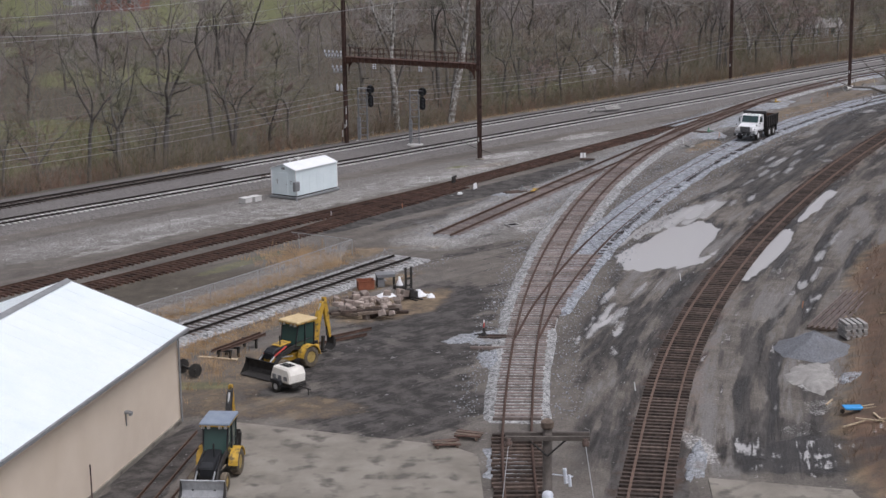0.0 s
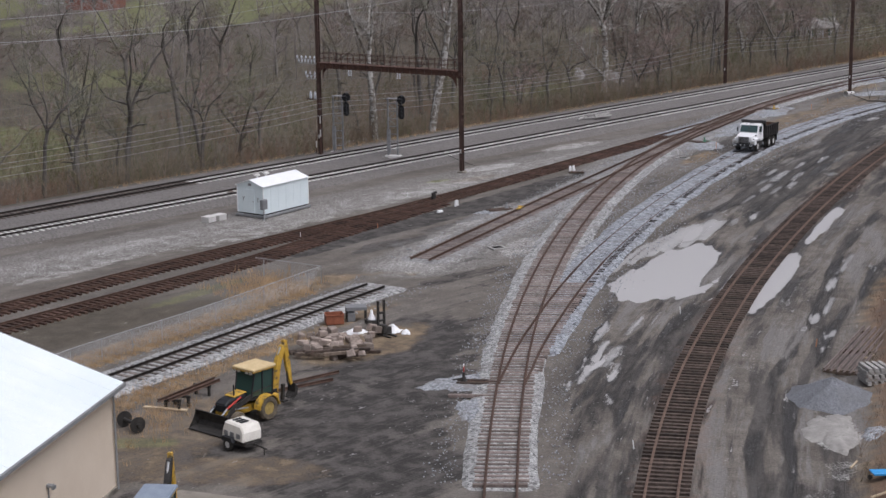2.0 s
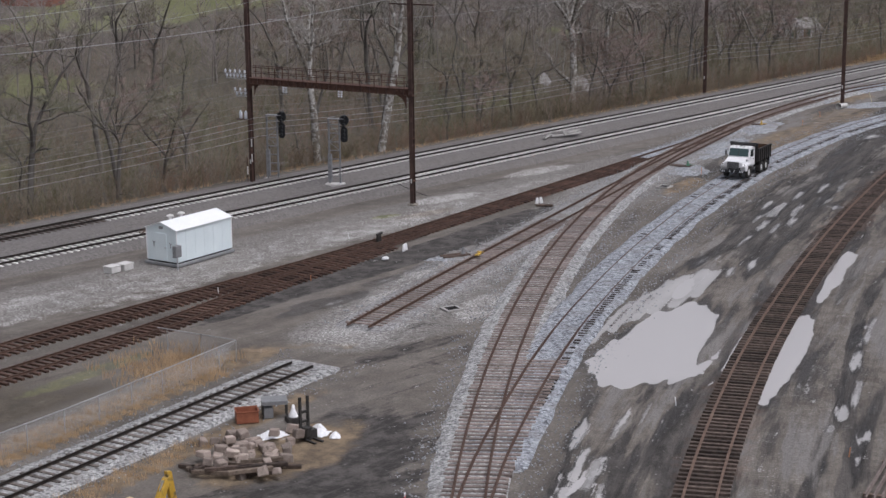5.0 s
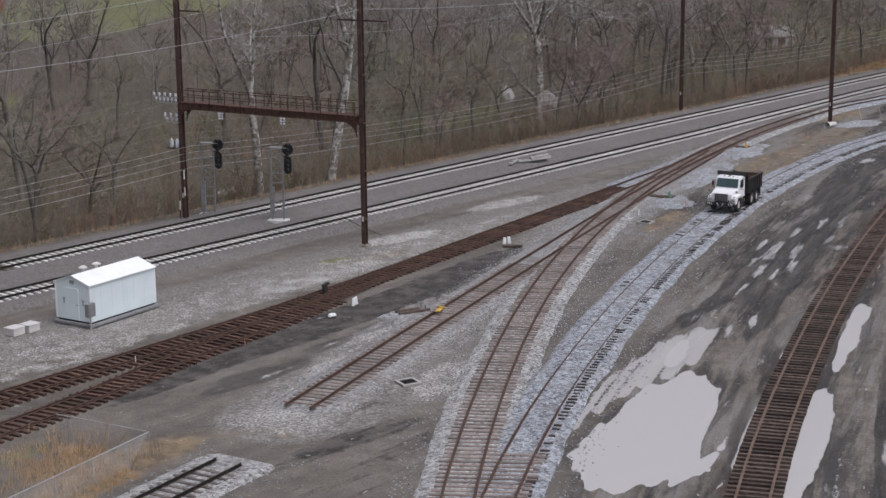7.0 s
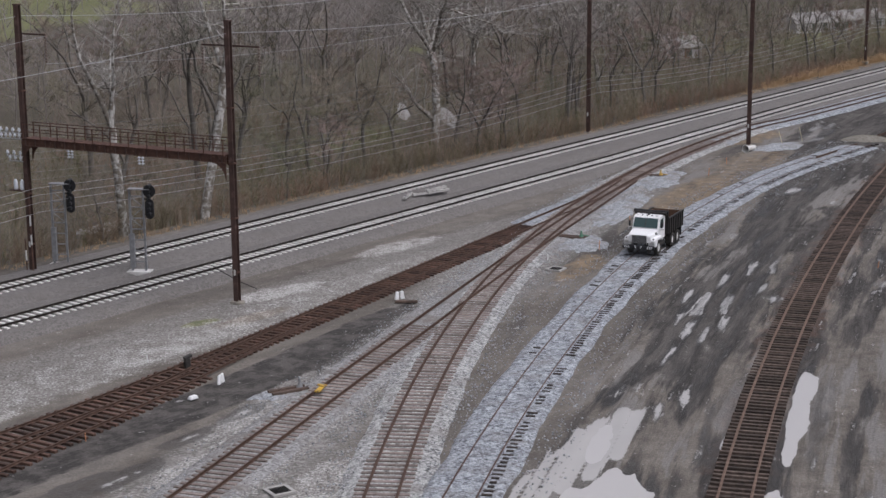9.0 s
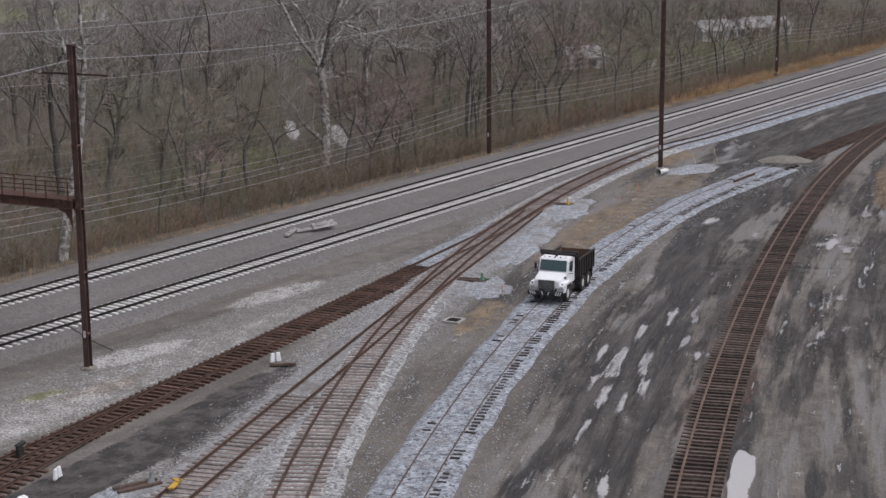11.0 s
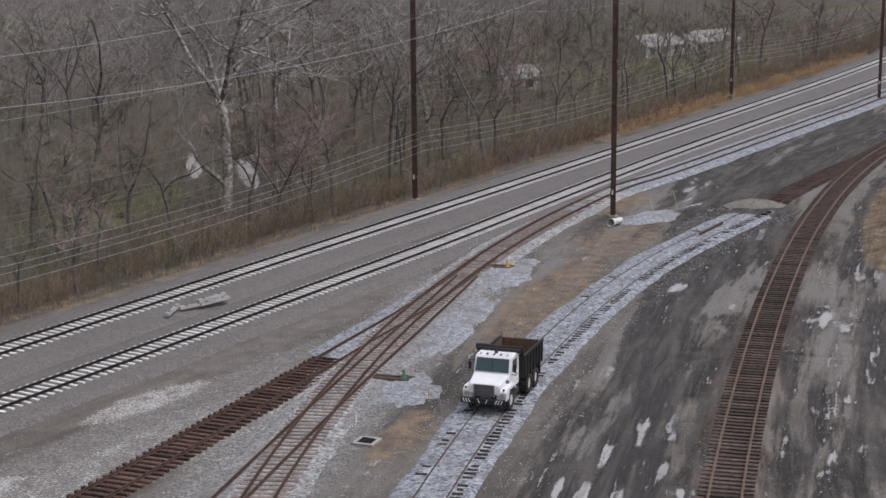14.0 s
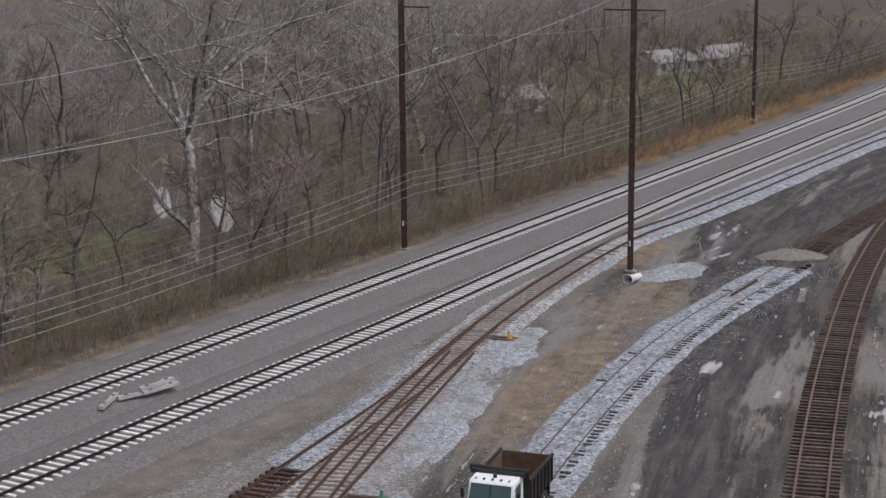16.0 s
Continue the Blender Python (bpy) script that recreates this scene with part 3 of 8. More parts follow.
def blob(x, y, cx, cy, rx, ry, turn, rim=0.35, rough=1.0):
    """One inside a turned ellipse with a ragged, soft rim."""
    out = np.zeros(np.shape(x))
    reach = 2.2 * max(rx, ry) + 1
    near = np.nonzero((np.abs(x - cx) < reach) & (np.abs(y - cy) < reach))[0]
    x, y = x[near], y[near]
    c, s = math.cos(radians(turn)), math.sin(radians(turn))
    u, v = ((x - cx) * c + (y - cy) * s) / rx, (-(x - cx) * s + (y - cy) * c) / ry
    r = np.sqrt(u * u + v * v) + rough * (0.2 * sample_noise(x, y, 3, 4, max(rx, ry) * 0.7) + 0.22 * sample_noise(x, y, 4, 3, 1.1))
    out[near] = 1 - soft(r, 1 - rim, 1 + rim)
    return out


# standing water: centre, half length, half width, heading of the long axis
PUDDLES = [(17.0, 127.0, 7.4, 2.9, 66), (19.8, 132.8, 6.8, 2.6, 66), (17.4, 124.2, 3.8, 2.7, 66), (22.2, 142.6, 3.6, 0.7, 70),
           (23.6, 129.4, 7.0, 0.5, 68), (25.3, 126.0, 11.0, 1.0, 69), (33.8, 146.2, 9.5, 0.75, 67), (29.7, 144.9, 6.5, 0.6, 66),
           (10.4, 105.2, 2.2, 0.34, 66), (54.0, 207.6, 1.6, 0.5, 40), (67.6, 240.0, 3.0, 0.45, 40), (66.0, 236.6, 2.4, 0.35, 35)]
PONDS = [(26.2, 287.5, 7.0, 0.8, 86), (31.4, 279.0, 9.0, 1.0, 88), (-18.0, 194.8, 3.0, 0.8, 60), (-7.2, 215.0, 3.0, 1.2, 45), (98.0, 352.0, 11.0, 3.0, 20)]
# along the curved track, metres from its start and metres to its right: thin water in wheel marks (from, to, right, half width)
FILMS = [(116, 120, -6.3, 0.3), (121, 128, -6.5, 0.32), (117.5, 121, -4.2, 0.28), (122, 127, -4.8, 0.28), (114.5, 119, -5.1, 0.25), (118, 121, -7.2, 0.2), (124, 128, -7.7, 0.2), (129, 133, -6.2, 0.14), (133, 137, -4.7, 0.14),
         (126.1, 127.2, -2.1, 0.9), (128, 131, -3.1, 0.22), (136, 139, -3.5, 0.18), (165.5, 168.5, -6.9, 0.5), (145, 147, -8.1, 0.35), (134, 136, -3.2, 0.16), (161.4, 162.4, -2.4, 0.35),
         (142.4, 143.4, 5.4, 0.6), (132.5, 133.5, 4.4, 0.55), (134.4, 135.6, 6.3, 0.45), (172, 174.5, 5.1, 0.35), (172.5, 175.5, 6.6, 0.35), (158.6, 162.4, 3.5, 0.2), (159.4, 160.8, 4.3, 0.5), (158.2, 160, 4.6, 0.18), (160.4, 163.6, 4.0, 0.2), (159.8, 160.6, 2.9, 0.8), (161.6, 162.2, 5.0, 0.7),
         (53, 57, -6.2, 0.35), (56, 61, -5.3, 0.55), (57.5, 62, -6.1, 0.3), (62, 66, -6.8, 0.35), (63, 67, -5.2, 0.25), (54, 58, -4.6, 0.22), (51, 53, -6.6, 0.2), (66, 70, -4.2, 0.16),
         (67, 69, 5.3, 0.35), (69.5, 71.5, 5.7, 0.35), (66.2, 67.4, 7.0, 0.25), (72, 77, 6.3, 0.3), (78.5, 83, 5.7, 0.32), (85, 91, 5.9, 0.18), (33.4, 34.4, 4.6, 0.7),
         (83, 93, -9.3, 0.25), (86, 97, -8.6, 0.32), (88, 99, -7.9, 0.36), (90, 101, -7.0, 0.42), (80, 90, -9.9, 0.18), (93, 101, -6.2, 0.38), (99, 102, -5.2, 0.25), (102, 104.5, -4.2, 0.22), (104, 106, -7.0, 0.18), (109, 113, -6.4, 0.14),
         (184, 189, -3.4, 0.25), (193, 197, -4.0, 0.25), (203, 207, -13.0, 0.4), (205, 209, -11.9, 0.3), (207, 211, -13.6, 0.25)]
# dark wheel tracks in the same measure: a chain of (along, right), half width, depth of tone
RUTS = [([(30, 4.3), (44, 3.9), (55, 4.4), (62, 4.9), (77, 5.6), (93, 4.8), (110, 5.6)], 0.5, 1.0), ([(30, 5.7), (49, 5.6), (57, 6.1), (66, 6.6), (78, 8.0), (95, 8.4)], 0.5, 1.0), ([(60, 9.6), (78, 10.6), (100, 10.4)], 0.4, 0.7),
        ([(34, -6.6), (48, -6.3), (55, -4.4), (66, -3.1), (74, -2.0)], 0.5, 0.75), ([(30, -2.6), (36, -2.9), (48, -3.2), (59, -3.2), (69, -3.0), (82, -2.4)], 0.3, 0.9), ([(34, -4.8), (42, -5.0), (52, -6.2), (64, -7.4), (76, -9.2)], 0.4, 0.65), ([(50, -3.9), (60, -4.4), (70, -4.9), (80, -2.0)], 0.35, 0.8),
        ([(100, -8.6), (114, -7.0), (130, -7.0), (150, -7.2), (168, -8.0), (186, -5.4)], 0.75, 1.0), ([(106, -5.6), (122, -5.6), (140, -5.6), (160, -5.4), (178, -4.6)], 0.8, 1.0), ([(100, -4.0), (114, -3.6), (130, -3.8), (150, -4.2)], 0.6, 1.0), ([(96, -10.8), (110, -9.6), (126, -9.4), (140, -9.2)], 0.4, 0.7),
        ([(120, 4.6), (136, 3.4), (150, 3.8), (166, 4.4), (184, 3.2)], 0.5, 0.8), ([(118, 8.0), (136, 7.2), (152, 7.0), (168, 7.4)], 0.55, 0.75), ([(124, 11.0), (142, 10.4), (156, 9.6)], 0.5, 0.6), ([(84, 6.8), (104, 8.0), (124, 6.0)], 0.4, 0.7)]
WATER_Z, POND_Z = -0.045, -2.75


def wheelway(x, y, key):
    """Metres along a track, and metres to its right."""
    q, d = PATHS[key]
    q, d = q[::3], d[::3]
    along, right = np.empty(x.shape), np.empty(x.shape)
    for i in range(0, len(x), 4000):
        ex, ey = x[i : i + 4000, None] - q[:, 0], y[i : i + 4000, None] - q[:, 1]
        k = (ex * ex + ey * ey).argmin(1)
        j = np.arange(len(k))
        along[i : i + 4000] = 3.0 * k + ex[j, k] * d[k, 0] + ey[j, k] * d[k, 1]
        right[i : i + 4000] = ex[j, k] * d[k, 1] - ey[j, k] * d[k, 0]
    return along, right


def land(x, y):
    """Height of the ground and the maps of what covers it."""
    one = np.zeros(x.shape)
    dm, sm = away(x, y, "main_far")
    left = np.where(sm < 0, dm, 0.0)
    z = 0.05 * sample_noise(x, y, 1, 4, 9.0) + 0.015 * sample_noise(x, y, 2, 3, 1.6)
    bank = soft(left, 5.0, 17.0)
    z = z * (1 + 5 * bank) - 2.6 * bank + 6.0 * soft(left, 170, 600) + 0.6 * bank * sample_noise(x, y, 5, 4, 30.0)
    dc, sc = away(x, y, "curve")
    dl, sl = away(x, y, "lead")
    dt, st = away(x, y, "truck")
    dn, sn = away(x, y, "main_near")
    da, sa = away(x, y, "ladder")
    dsp, _ = away(x, y, "spur")
    ds, ss = away(x, y, "stub")
    dd, sd = away(x, y, "siding")
    right = np.where(sc > 0, dc, 0.0)
    edge = np.interp(y, [60, 84, 100, 124, 140, 160, 190, 202, 212, 225, 240, 300], [12, 8.3, 9.6, 8.4, 13.0, 19.0, 17.0, 9.5, 5.6, 3.6, 3.6, 6.0]) + 1.2 * sample_noise(x, y, 8, 3, 12.0)
    rise = soft(right, edge - 0.6, edge + 7) * (sc > 0)
    z = z + 1.7 * rise * (1 + 0.35 * sample_noise(x, y, 9, 4, 7.0))
    mud, gravel, tan, wet, green, litter, pale, rust = (one.copy() for _ in range(8))
    # the open yard beside the machines
    mud = np.maximum(mud, 0.8 * blob(x, y, -2.0, 102, 17, 5.6, 80))
    mud = np.maximum(mud, 0.42 * blob(x, y, 1.5, 124, 14, 4.0, 62))
    mud = np.maximum(mud, 0.95 * blob(x, y, 15.2, 166, 13, 2.0, 57))
    mud = np.maximum(mud, 0.95 * blob(x, y, 37.0, 171, 24, 3.4, 64))
    mud = np.maximum(mud, 1.0 * blob(x, y, 84, 256, 44, 7.5, 49))
    mud = np.maximum(mud, 1.0 * blob(x, y, 57, 208, 30, 5.0, 60))
    mud = np.maximum(mud, 0.8 * blob(x, y, 66, 197, 30, 6.0, 60))
    mud = np.maximum(mud, 0.58 * blob(x, y, -10.5, 89.5, 6.5, 3.4, 8))
    mud = np.maximum(mud, 0.8 * blob(x, y, -2.8, 88.0, 6.0, 5.5, 0))
    mud = np.maximum(mud, 0.45 * blob(x, y, 13.5, 108, 22, 3.0, 74))
    mud = np.maximum(mud, 0.8 * blob(x, y, 17, 81, 5, 9, 80))
    gravel = np.maximum(gravel, 0.62 * (1 - soft(np.abs(dn - 10.0), 3.0, 5.5)) * (sn > 0) * soft(y, 105, 130) * (1 - soft(y, 196, 210)))
    gravel = np.maximum(gravel, 0.95 * (1 - soft(ds, 2.2, 5.5)))
    gravel = np.maximum(gravel, 0.6 * blob(x, y, 5.2, 137.5, 9, 3.2, 60))
    gravel = np.maximum(gravel, 0.3 * blob(x, y, 25.0, 118, 24, 3.2, 66))
    pale = np.maximum(pale, 0.6 * blob(x, y, 6.8, 176.6, 4.2, 1.4, 40))
    pale = np.maximum(pale, 0.55 * blob(x, y, 16.5, 190.0, 5.5, 1.5, 44))
    pale = np.maximum(pale, 0.5 * blob(x, y, 1.0, 164.5, 8.5, 1.5, 48))
    pale = np.maximum(pale, 0.45 * blob(x, y, -13.0, 146.0, 9.0, 1.2, 50))
    pale = np.maximum(pale, 0.5 * blob(x, y, -26.0, 132.5, 7.0, 0.9, 52))
    pale = np.maximum(pale, 0.62 * blob(x, y, 21.5, 92.2, 3.1, 1.3, 78, 0.25))
    pale = np.maximum(pale, 0.36 * blob(x, y, 20.4, 86.6, 2.0, 1.0, 70))
    pale = np.maximum(pale, 0.33 * blob(x, y, 18.4, 82.6, 1.6, 0.8, 60))
    pale = np.maximum(pale, 0.55 * blob(x, y, 12.9, 80.5, 0.7, 3.0, 10))
    pale = np.maximum(pale, 0.2 * blob(x, y, 62.0, 186.0, 5.0, 3.0, 30))
    mud = np.maximum(mud, 0.8 * (1 - soft(dc, 1.6, 2.4)))
    mud = np.maximum(mud, 0.9 * blob(x, y, -14.6, 76.5, 11.0, 1.5, 80, 0.2))
    mud = np.maximum(mud, 0.9 * (1 - soft(np.abs(da - 4.4), 1.2, 2.6)) * (sa > 0) * soft(y, 132, 138) * (1 - soft(y, 168, 176)))
    pale = np.maximum(pale, 0.42 * (1 - soft(ds, 2.0, 3.6)))
    pale = np.maximum(pale, 0.38 * (1 - soft(np.abs(dn - 11.5), 2.0, 4.5)) * (sn > 0) * soft(y, 118, 132) * (1 - soft(y, 186, 198)))
    for cx, cy, rx, ry, turn in ((1.6, 141.4, 3.4, 1.2, 62), (4.6, 149.6, 5.0, 0.9, 60), (9.4, 156.2, 3.0, 1.1, 58), (8.0, 138.6, 4.6, 1.5, 66), (-0.4, 133.6, 2.6, 1.5, 50)):
        pale = np.maximum(pale, 0.5 * blob(x, y, cx, cy, rx, ry, turn))
    pale = np.maximum(pale, 0.5 * blob(x, y, -24.0, 141.0, 6.0, 1.2, 50))
    # dry growth
    tan = np.maximum(tan, 0.95 * (1 - soft(np.abs(dd - 4.6), 0.8, 2.2)) * (sd < 0) * (1 - soft(y, 127, 133)))
    tan = np.maximum(tan, 0.8 * (1 - soft(np.abs(dd - 3.2), 0.4, 1.4)) * (sd > 0) * (1 - soft(y, 118, 124)))
    tan = np.maximum(tan, 0.5 * blob(x, y, -13.0, 94.0, 8.5, 3.6, 70))
    tan = np.maximum(tan, 0.52 * blob(x, y, -9.6, 88.0, 5.5, 2.2, -6))
    tan = np.maximum(tan, 0.75 * blob(x, y, -3.4, 110.5, 5.5, 2.8, 55))
    tan = np.maximum(tan, 0.62 * blob(x, y, 29.0, 181.0, 5.0, 1.4, 62))
    tan = np.maximum(tan, 0.6 * blob(x, y, 45.0, 208.0, 14.0, 2.8, 58))
    tan = np.maximum(tan, 0.5 * blob(x, y, 55.0, 224.0, 9.0, 3.2, 54))
    tan = np.maximum(tan, 0.62 * blob(x, y, 59.5, 238.0, 6.5, 2.0, 45))
    tan = np.maximum(tan, 0.5 * blob(x, y, 5.0, 170.0, 4.0, 1.0, 45))
    tan = np.maximum(tan, (0.6 + 0.3 * soft(y, 195, 210)) * soft(right, edge - 1, edge + 1.0) * (sc > 0))
    litter = np.maximum(litter, 0.62 * soft(right, edge, edge + 2.0) * (sc > 0) * (1 - soft(y, 190, 205)))
    tan = np.maximum(tan, 1.0 * (1 - soft(np.abs(left - 8.5), 1.2, 4.0)) * soft(y, 268, 280) * (sm < 0))
    tan = np.maximum(tan, 0.6 * (1 - soft(np.abs(left - 5.4), 0.3, 1.2)) * (sm < 0) * soft(sample_noise(x, y, 12, 3, 9.0), 0.0, 0.4))
    litter = np.maximum(litter, soft(left, 4.2, 6.4) * (1 - 0.9 * (tan > 0.8)))
    litter = np.maximum(litter, 0.7 * (1 - soft(np.abs(da - 8.0), 2.0, 5.0)) * (sa > 0) * (1 - soft(y, 118, 132)) * (sd < 0))
    green = np.maximum(green, soft(left, 22, 36) * soft(sample_noise(x, y, 6, 3, 42.0) + 0.55 * soft(-x, 14, 60) - 0.42 + 0.35 * soft(left, 110, 200), 0.0, 0.3))
    green = np.maximum(green, 0.8 * blob(x, y, 17.5, 262, 12, 5, 60))
    green = np.maximum(green, 0.9 * blob(x, y, 116, 372, 34, 13, 40))
    green = np.maximum(green, 0.75 * blob(x, y, 1.8, 169.3, 1.6, 0.7, 40))
    green = np.maximum(green, 0.55 * blob(x, y, -15.0, 92.5, 3.0, 0.9, 0))
    green = np.maximum(green, 0.5 * blob(x, y, -15.5, 125.0, 6.0, 0.9, 55))
    green = np.maximum(green, 0.8 * soft(right, edge + 11, edge + 20) * (sc > 0) * (y > 200))
    # bare hard patches between the wheel marks, and two cart-wide ruts across the curved track
    for cx, cy, rx, ry, turn in ((47.4, 185.8, 3.2, 1.1, 62), (43.6, 178.6, 5.5, 0.8, 64), (55.6, 203.2, 3.6, 1.0, 60), (51.0, 195.4, 3.0, 1.2, 60), (57.0, 192.5, 3.0, 2.4, 60), (53.0, 184.5, 3.2, 2.0, 60)):
        mud = mud * (1 - 0.75 * blob(x, y, cx, cy, rx, ry, turn, 0.45))
    for cx, cy, rx, ry, turn in ((49.8, 192.0, 1.8, 0.3, -20), (49.0, 190.2, 1.7, 0.3, -22), (48.0, 188.5, 1.2, 0.28, -28), (55.9, 189.5, 2.4, 0.22, -26), (55.1, 188.1, 2.4, 0.22, -26), (52.4, 183.0, 1.2, 0.16, -22), (45.7, 183.3, 0.6, 0.25, -20), (43.8, 179.3, 0.6, 0.25, -20)):
        k = blob(x, y, cx, cy, rx, ry, turn, 0.5)
        mud, z = np.maximum(mud, 0.95 * k), z - 0.08 * k
    rust = np.maximum(rust, 0.35 * (1 - soft(dc, 1.4, 3.2)))
    rust = np.maximum(rust, 0.5 * soft(right, edge - 0.5, edge + 1.5) * (1 - soft(right, edge + 8, edge + 20)) * (sc > 0) * soft(y, 66, 74) * (1 - soft(y, 150, 190)))
    # wheel ruts beside the curved track
    run, off = wheelway(x, y, "curve")
    lane = soft(dl, 2.5, 4.0) * (1 - rise) * (sl > 0) * soft(dt, 2.6, 3.6) * (1 - soft(np.abs(off), 24, 34)) * soft(y, 75.0, 77.5)
    weave = 0.35 * sample_noise(run, off * 0.3, 14, 3, 14.0)
    for chain, wide, tone in RUTS:
        a, b = [p[0] for p in chain], [p[1] for p in chain]
        gap = np.abs(off + weave - np.interp(run, a, b))
        k = (1 - soft(gap, wide * 0.5, wide * 1.5)) * soft(run, a[0] - 3, a[0] + 3) * (1 - soft(run, a[-1] - 4, a[-1] + 4)) * lane
        z = z - 0.06 * k
        z = z + 0.03 * (1 - soft(np.abs(gap - wide * 1.7), 0.1, 0.5)) * lane
        mud, wet = np.maximum(mud, 1.0 * tone * k), np.maximum(wet, 0.5 * tone * k)
    dark = (1 - soft(np.abs(off - np.interp(run, [90, 108, 130, 150, 162, 180, 200], [-6, -5.6, -5.8, -5.2, -6.2, -4.6, -6.0])), 2.0, 3.6)) * soft(run, 96, 110) * lane
    mud = np.maximum(mud * (1 - 0.3 * lane * (1 - dark)), 0.66 * dark)
    mud = np.maximum(mud, 0.5 * lane * soft(run, 112, 132) * (off > 2.2) * (1 - soft(off, 14, 20)))
    mud = np.maximum(mud, 0.72 * soft(off, 2.6, 4.0) * (1 - soft(off, 7.5, 9.5)) * (1 - soft(run, 36, 46)) * lane)
    # where thin rut water takes the painted sky-pale tone
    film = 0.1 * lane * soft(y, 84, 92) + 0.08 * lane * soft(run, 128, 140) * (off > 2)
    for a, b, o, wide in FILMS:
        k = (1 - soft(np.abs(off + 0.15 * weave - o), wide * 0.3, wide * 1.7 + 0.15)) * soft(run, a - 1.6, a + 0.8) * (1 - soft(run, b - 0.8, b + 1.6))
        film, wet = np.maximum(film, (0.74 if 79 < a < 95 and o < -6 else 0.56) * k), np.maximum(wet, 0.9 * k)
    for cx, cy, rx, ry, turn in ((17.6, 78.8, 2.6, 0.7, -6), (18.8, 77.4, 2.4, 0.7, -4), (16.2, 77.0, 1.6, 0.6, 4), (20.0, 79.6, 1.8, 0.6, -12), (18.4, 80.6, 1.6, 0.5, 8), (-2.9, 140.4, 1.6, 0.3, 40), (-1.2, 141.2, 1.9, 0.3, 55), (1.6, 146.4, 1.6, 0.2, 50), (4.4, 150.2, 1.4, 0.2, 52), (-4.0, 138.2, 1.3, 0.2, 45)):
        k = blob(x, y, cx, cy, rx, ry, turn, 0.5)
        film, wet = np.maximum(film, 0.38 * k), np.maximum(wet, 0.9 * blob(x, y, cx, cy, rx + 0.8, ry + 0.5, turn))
    stony = 0.5 * (1 - soft(np.minimum(dl, dt), 2.6, 4.4)) * soft(y, 84, 90) + 0.35 * (1 - soft(np.abs(dn - 7.0), 2.0, 6.0)) * (sn > 0)
    # streaks left by wheels, along the way that machines drive
    c, s = math.cos(radians(66)), math.sin(radians(66))
    along, across = x * c + y * s, -x * s + y * c
    streak = sample_noise(run / 9.0, off / 0.9, 21, 3, 1.0)
    z = z + 0.04 * streak * lane
    jag = sample_noise(along / 2.6, across / 0.8, 22, 3, 1.0)
    low = one.copy()
    fray = sample_noise(run / 4.0, off / 0.42, 23, 3, 1.0)
    for cx, cy, rx, ry, turn in PUDDLES:
        k = blob(x + 0.25 * jag * min(1.0, ry), y + 0.25 * jag, cx, cy, rx, ry, turn, 0.4, 0.35 if ry > 2 else 0.7)
        comb = 0.75 * (1 - soft(off, -8.2, -6.2)) * soft(run, 78, 84) + 0.5 * soft(run, 88, 93)
        low = np.maximum(low, k - (0.5 if rx < 5 else 0.15 if ry < 2 else comb) * np.maximum(fray + 0.1, 0) * (k < 0.97))
    # silt that has washed into the large puddle
    low = low - 0.6 * blob(x, y, 23.7, 138.6, 2.2, 0.5, 75)
    low = np.maximum(low, 0)
    halo = one.copy()
    for cx, cy, rx, ry, turn in PUDDLES:
        halo = np.maximum(halo, blob(x, y, cx, cy, rx + 0.9, ry + 0.7, turn, 0.5))
    ground_up = np.where(low > 0.01, 0.3, 1.0)
    z = z * ground_up - 0.085 * low + (0.026 * streak + 0.01 * jag) * (low > 0.01)
    wet = np.maximum(wet, 0.8 * halo)
    for cx, cy, rx, ry, turn in PONDS:
        k = blob(x, y, cx, cy, rx, ry, turn, 0.35)
        z = z * (1 - k) + k * (POND_Z - 0.5)
        wet = np.maximum(wet, k)
    main_run, main_off = wheelway(x, y, "main_near")
    bend = sl > 0
    way = np.where(bend, run, main_run), np.where(bend, off, main_off), one
    return z, (mud, gravel, tan, wet), (green, litter, pale, rust), (lane, stony, film, one), way


# ---- the ground, one sheet to the horizon ----
def ticks(lo, hi, step, far_lo, far_hi):
    a, s, up = [hi], step, []
    while a[-1] < far_hi:
        s = min(s * 1.13, 0.5) if a[-1] < 240 and hi > 100 or a[-1] < 78 and hi < 100 else s * 1.13
        a.append(a[-1] + s)
    b, s = [lo], step
    while b[-1] > far_lo:
        s = min(s * 1.13, 0.5) if b[-1] > lo - 14 else s * 1.13
        b.append(b[-1] - s)
    return np.r_[b[:0:-1], np.arange(lo, hi, step), a]


gx, gy = ticks(-16, 66, 0.24, -1800, 1800), ticks(74, 222, 0.28, -600, 2600)
GX, GY = np.meshgrid(gx, gy)
GZ, za, zb, zc, way = land(GX.ravel(), GY.ravel())
GH = GZ.reshape(GX.shape)


def height(x, y):
    """The ground's height at a place."""
    i, j = min(max(int(np.searchsorted(gx, x)) - 1, 0), len(gx) - 2), min(max(int(np.searchsorted(gy, y)) - 1, 0), len(gy) - 2)
    u, v = (x - gx[i]) / (gx[i + 1] - gx[i]), (y - gy[j]) / (gy[j + 1] - gy[j])
    return float((GH[j, i] * (1 - u) + GH[j, i + 1] * u) * (1 - v) + (GH[j + 1, i] * (1 - u) + GH[j + 1, i + 1] * u) * v)


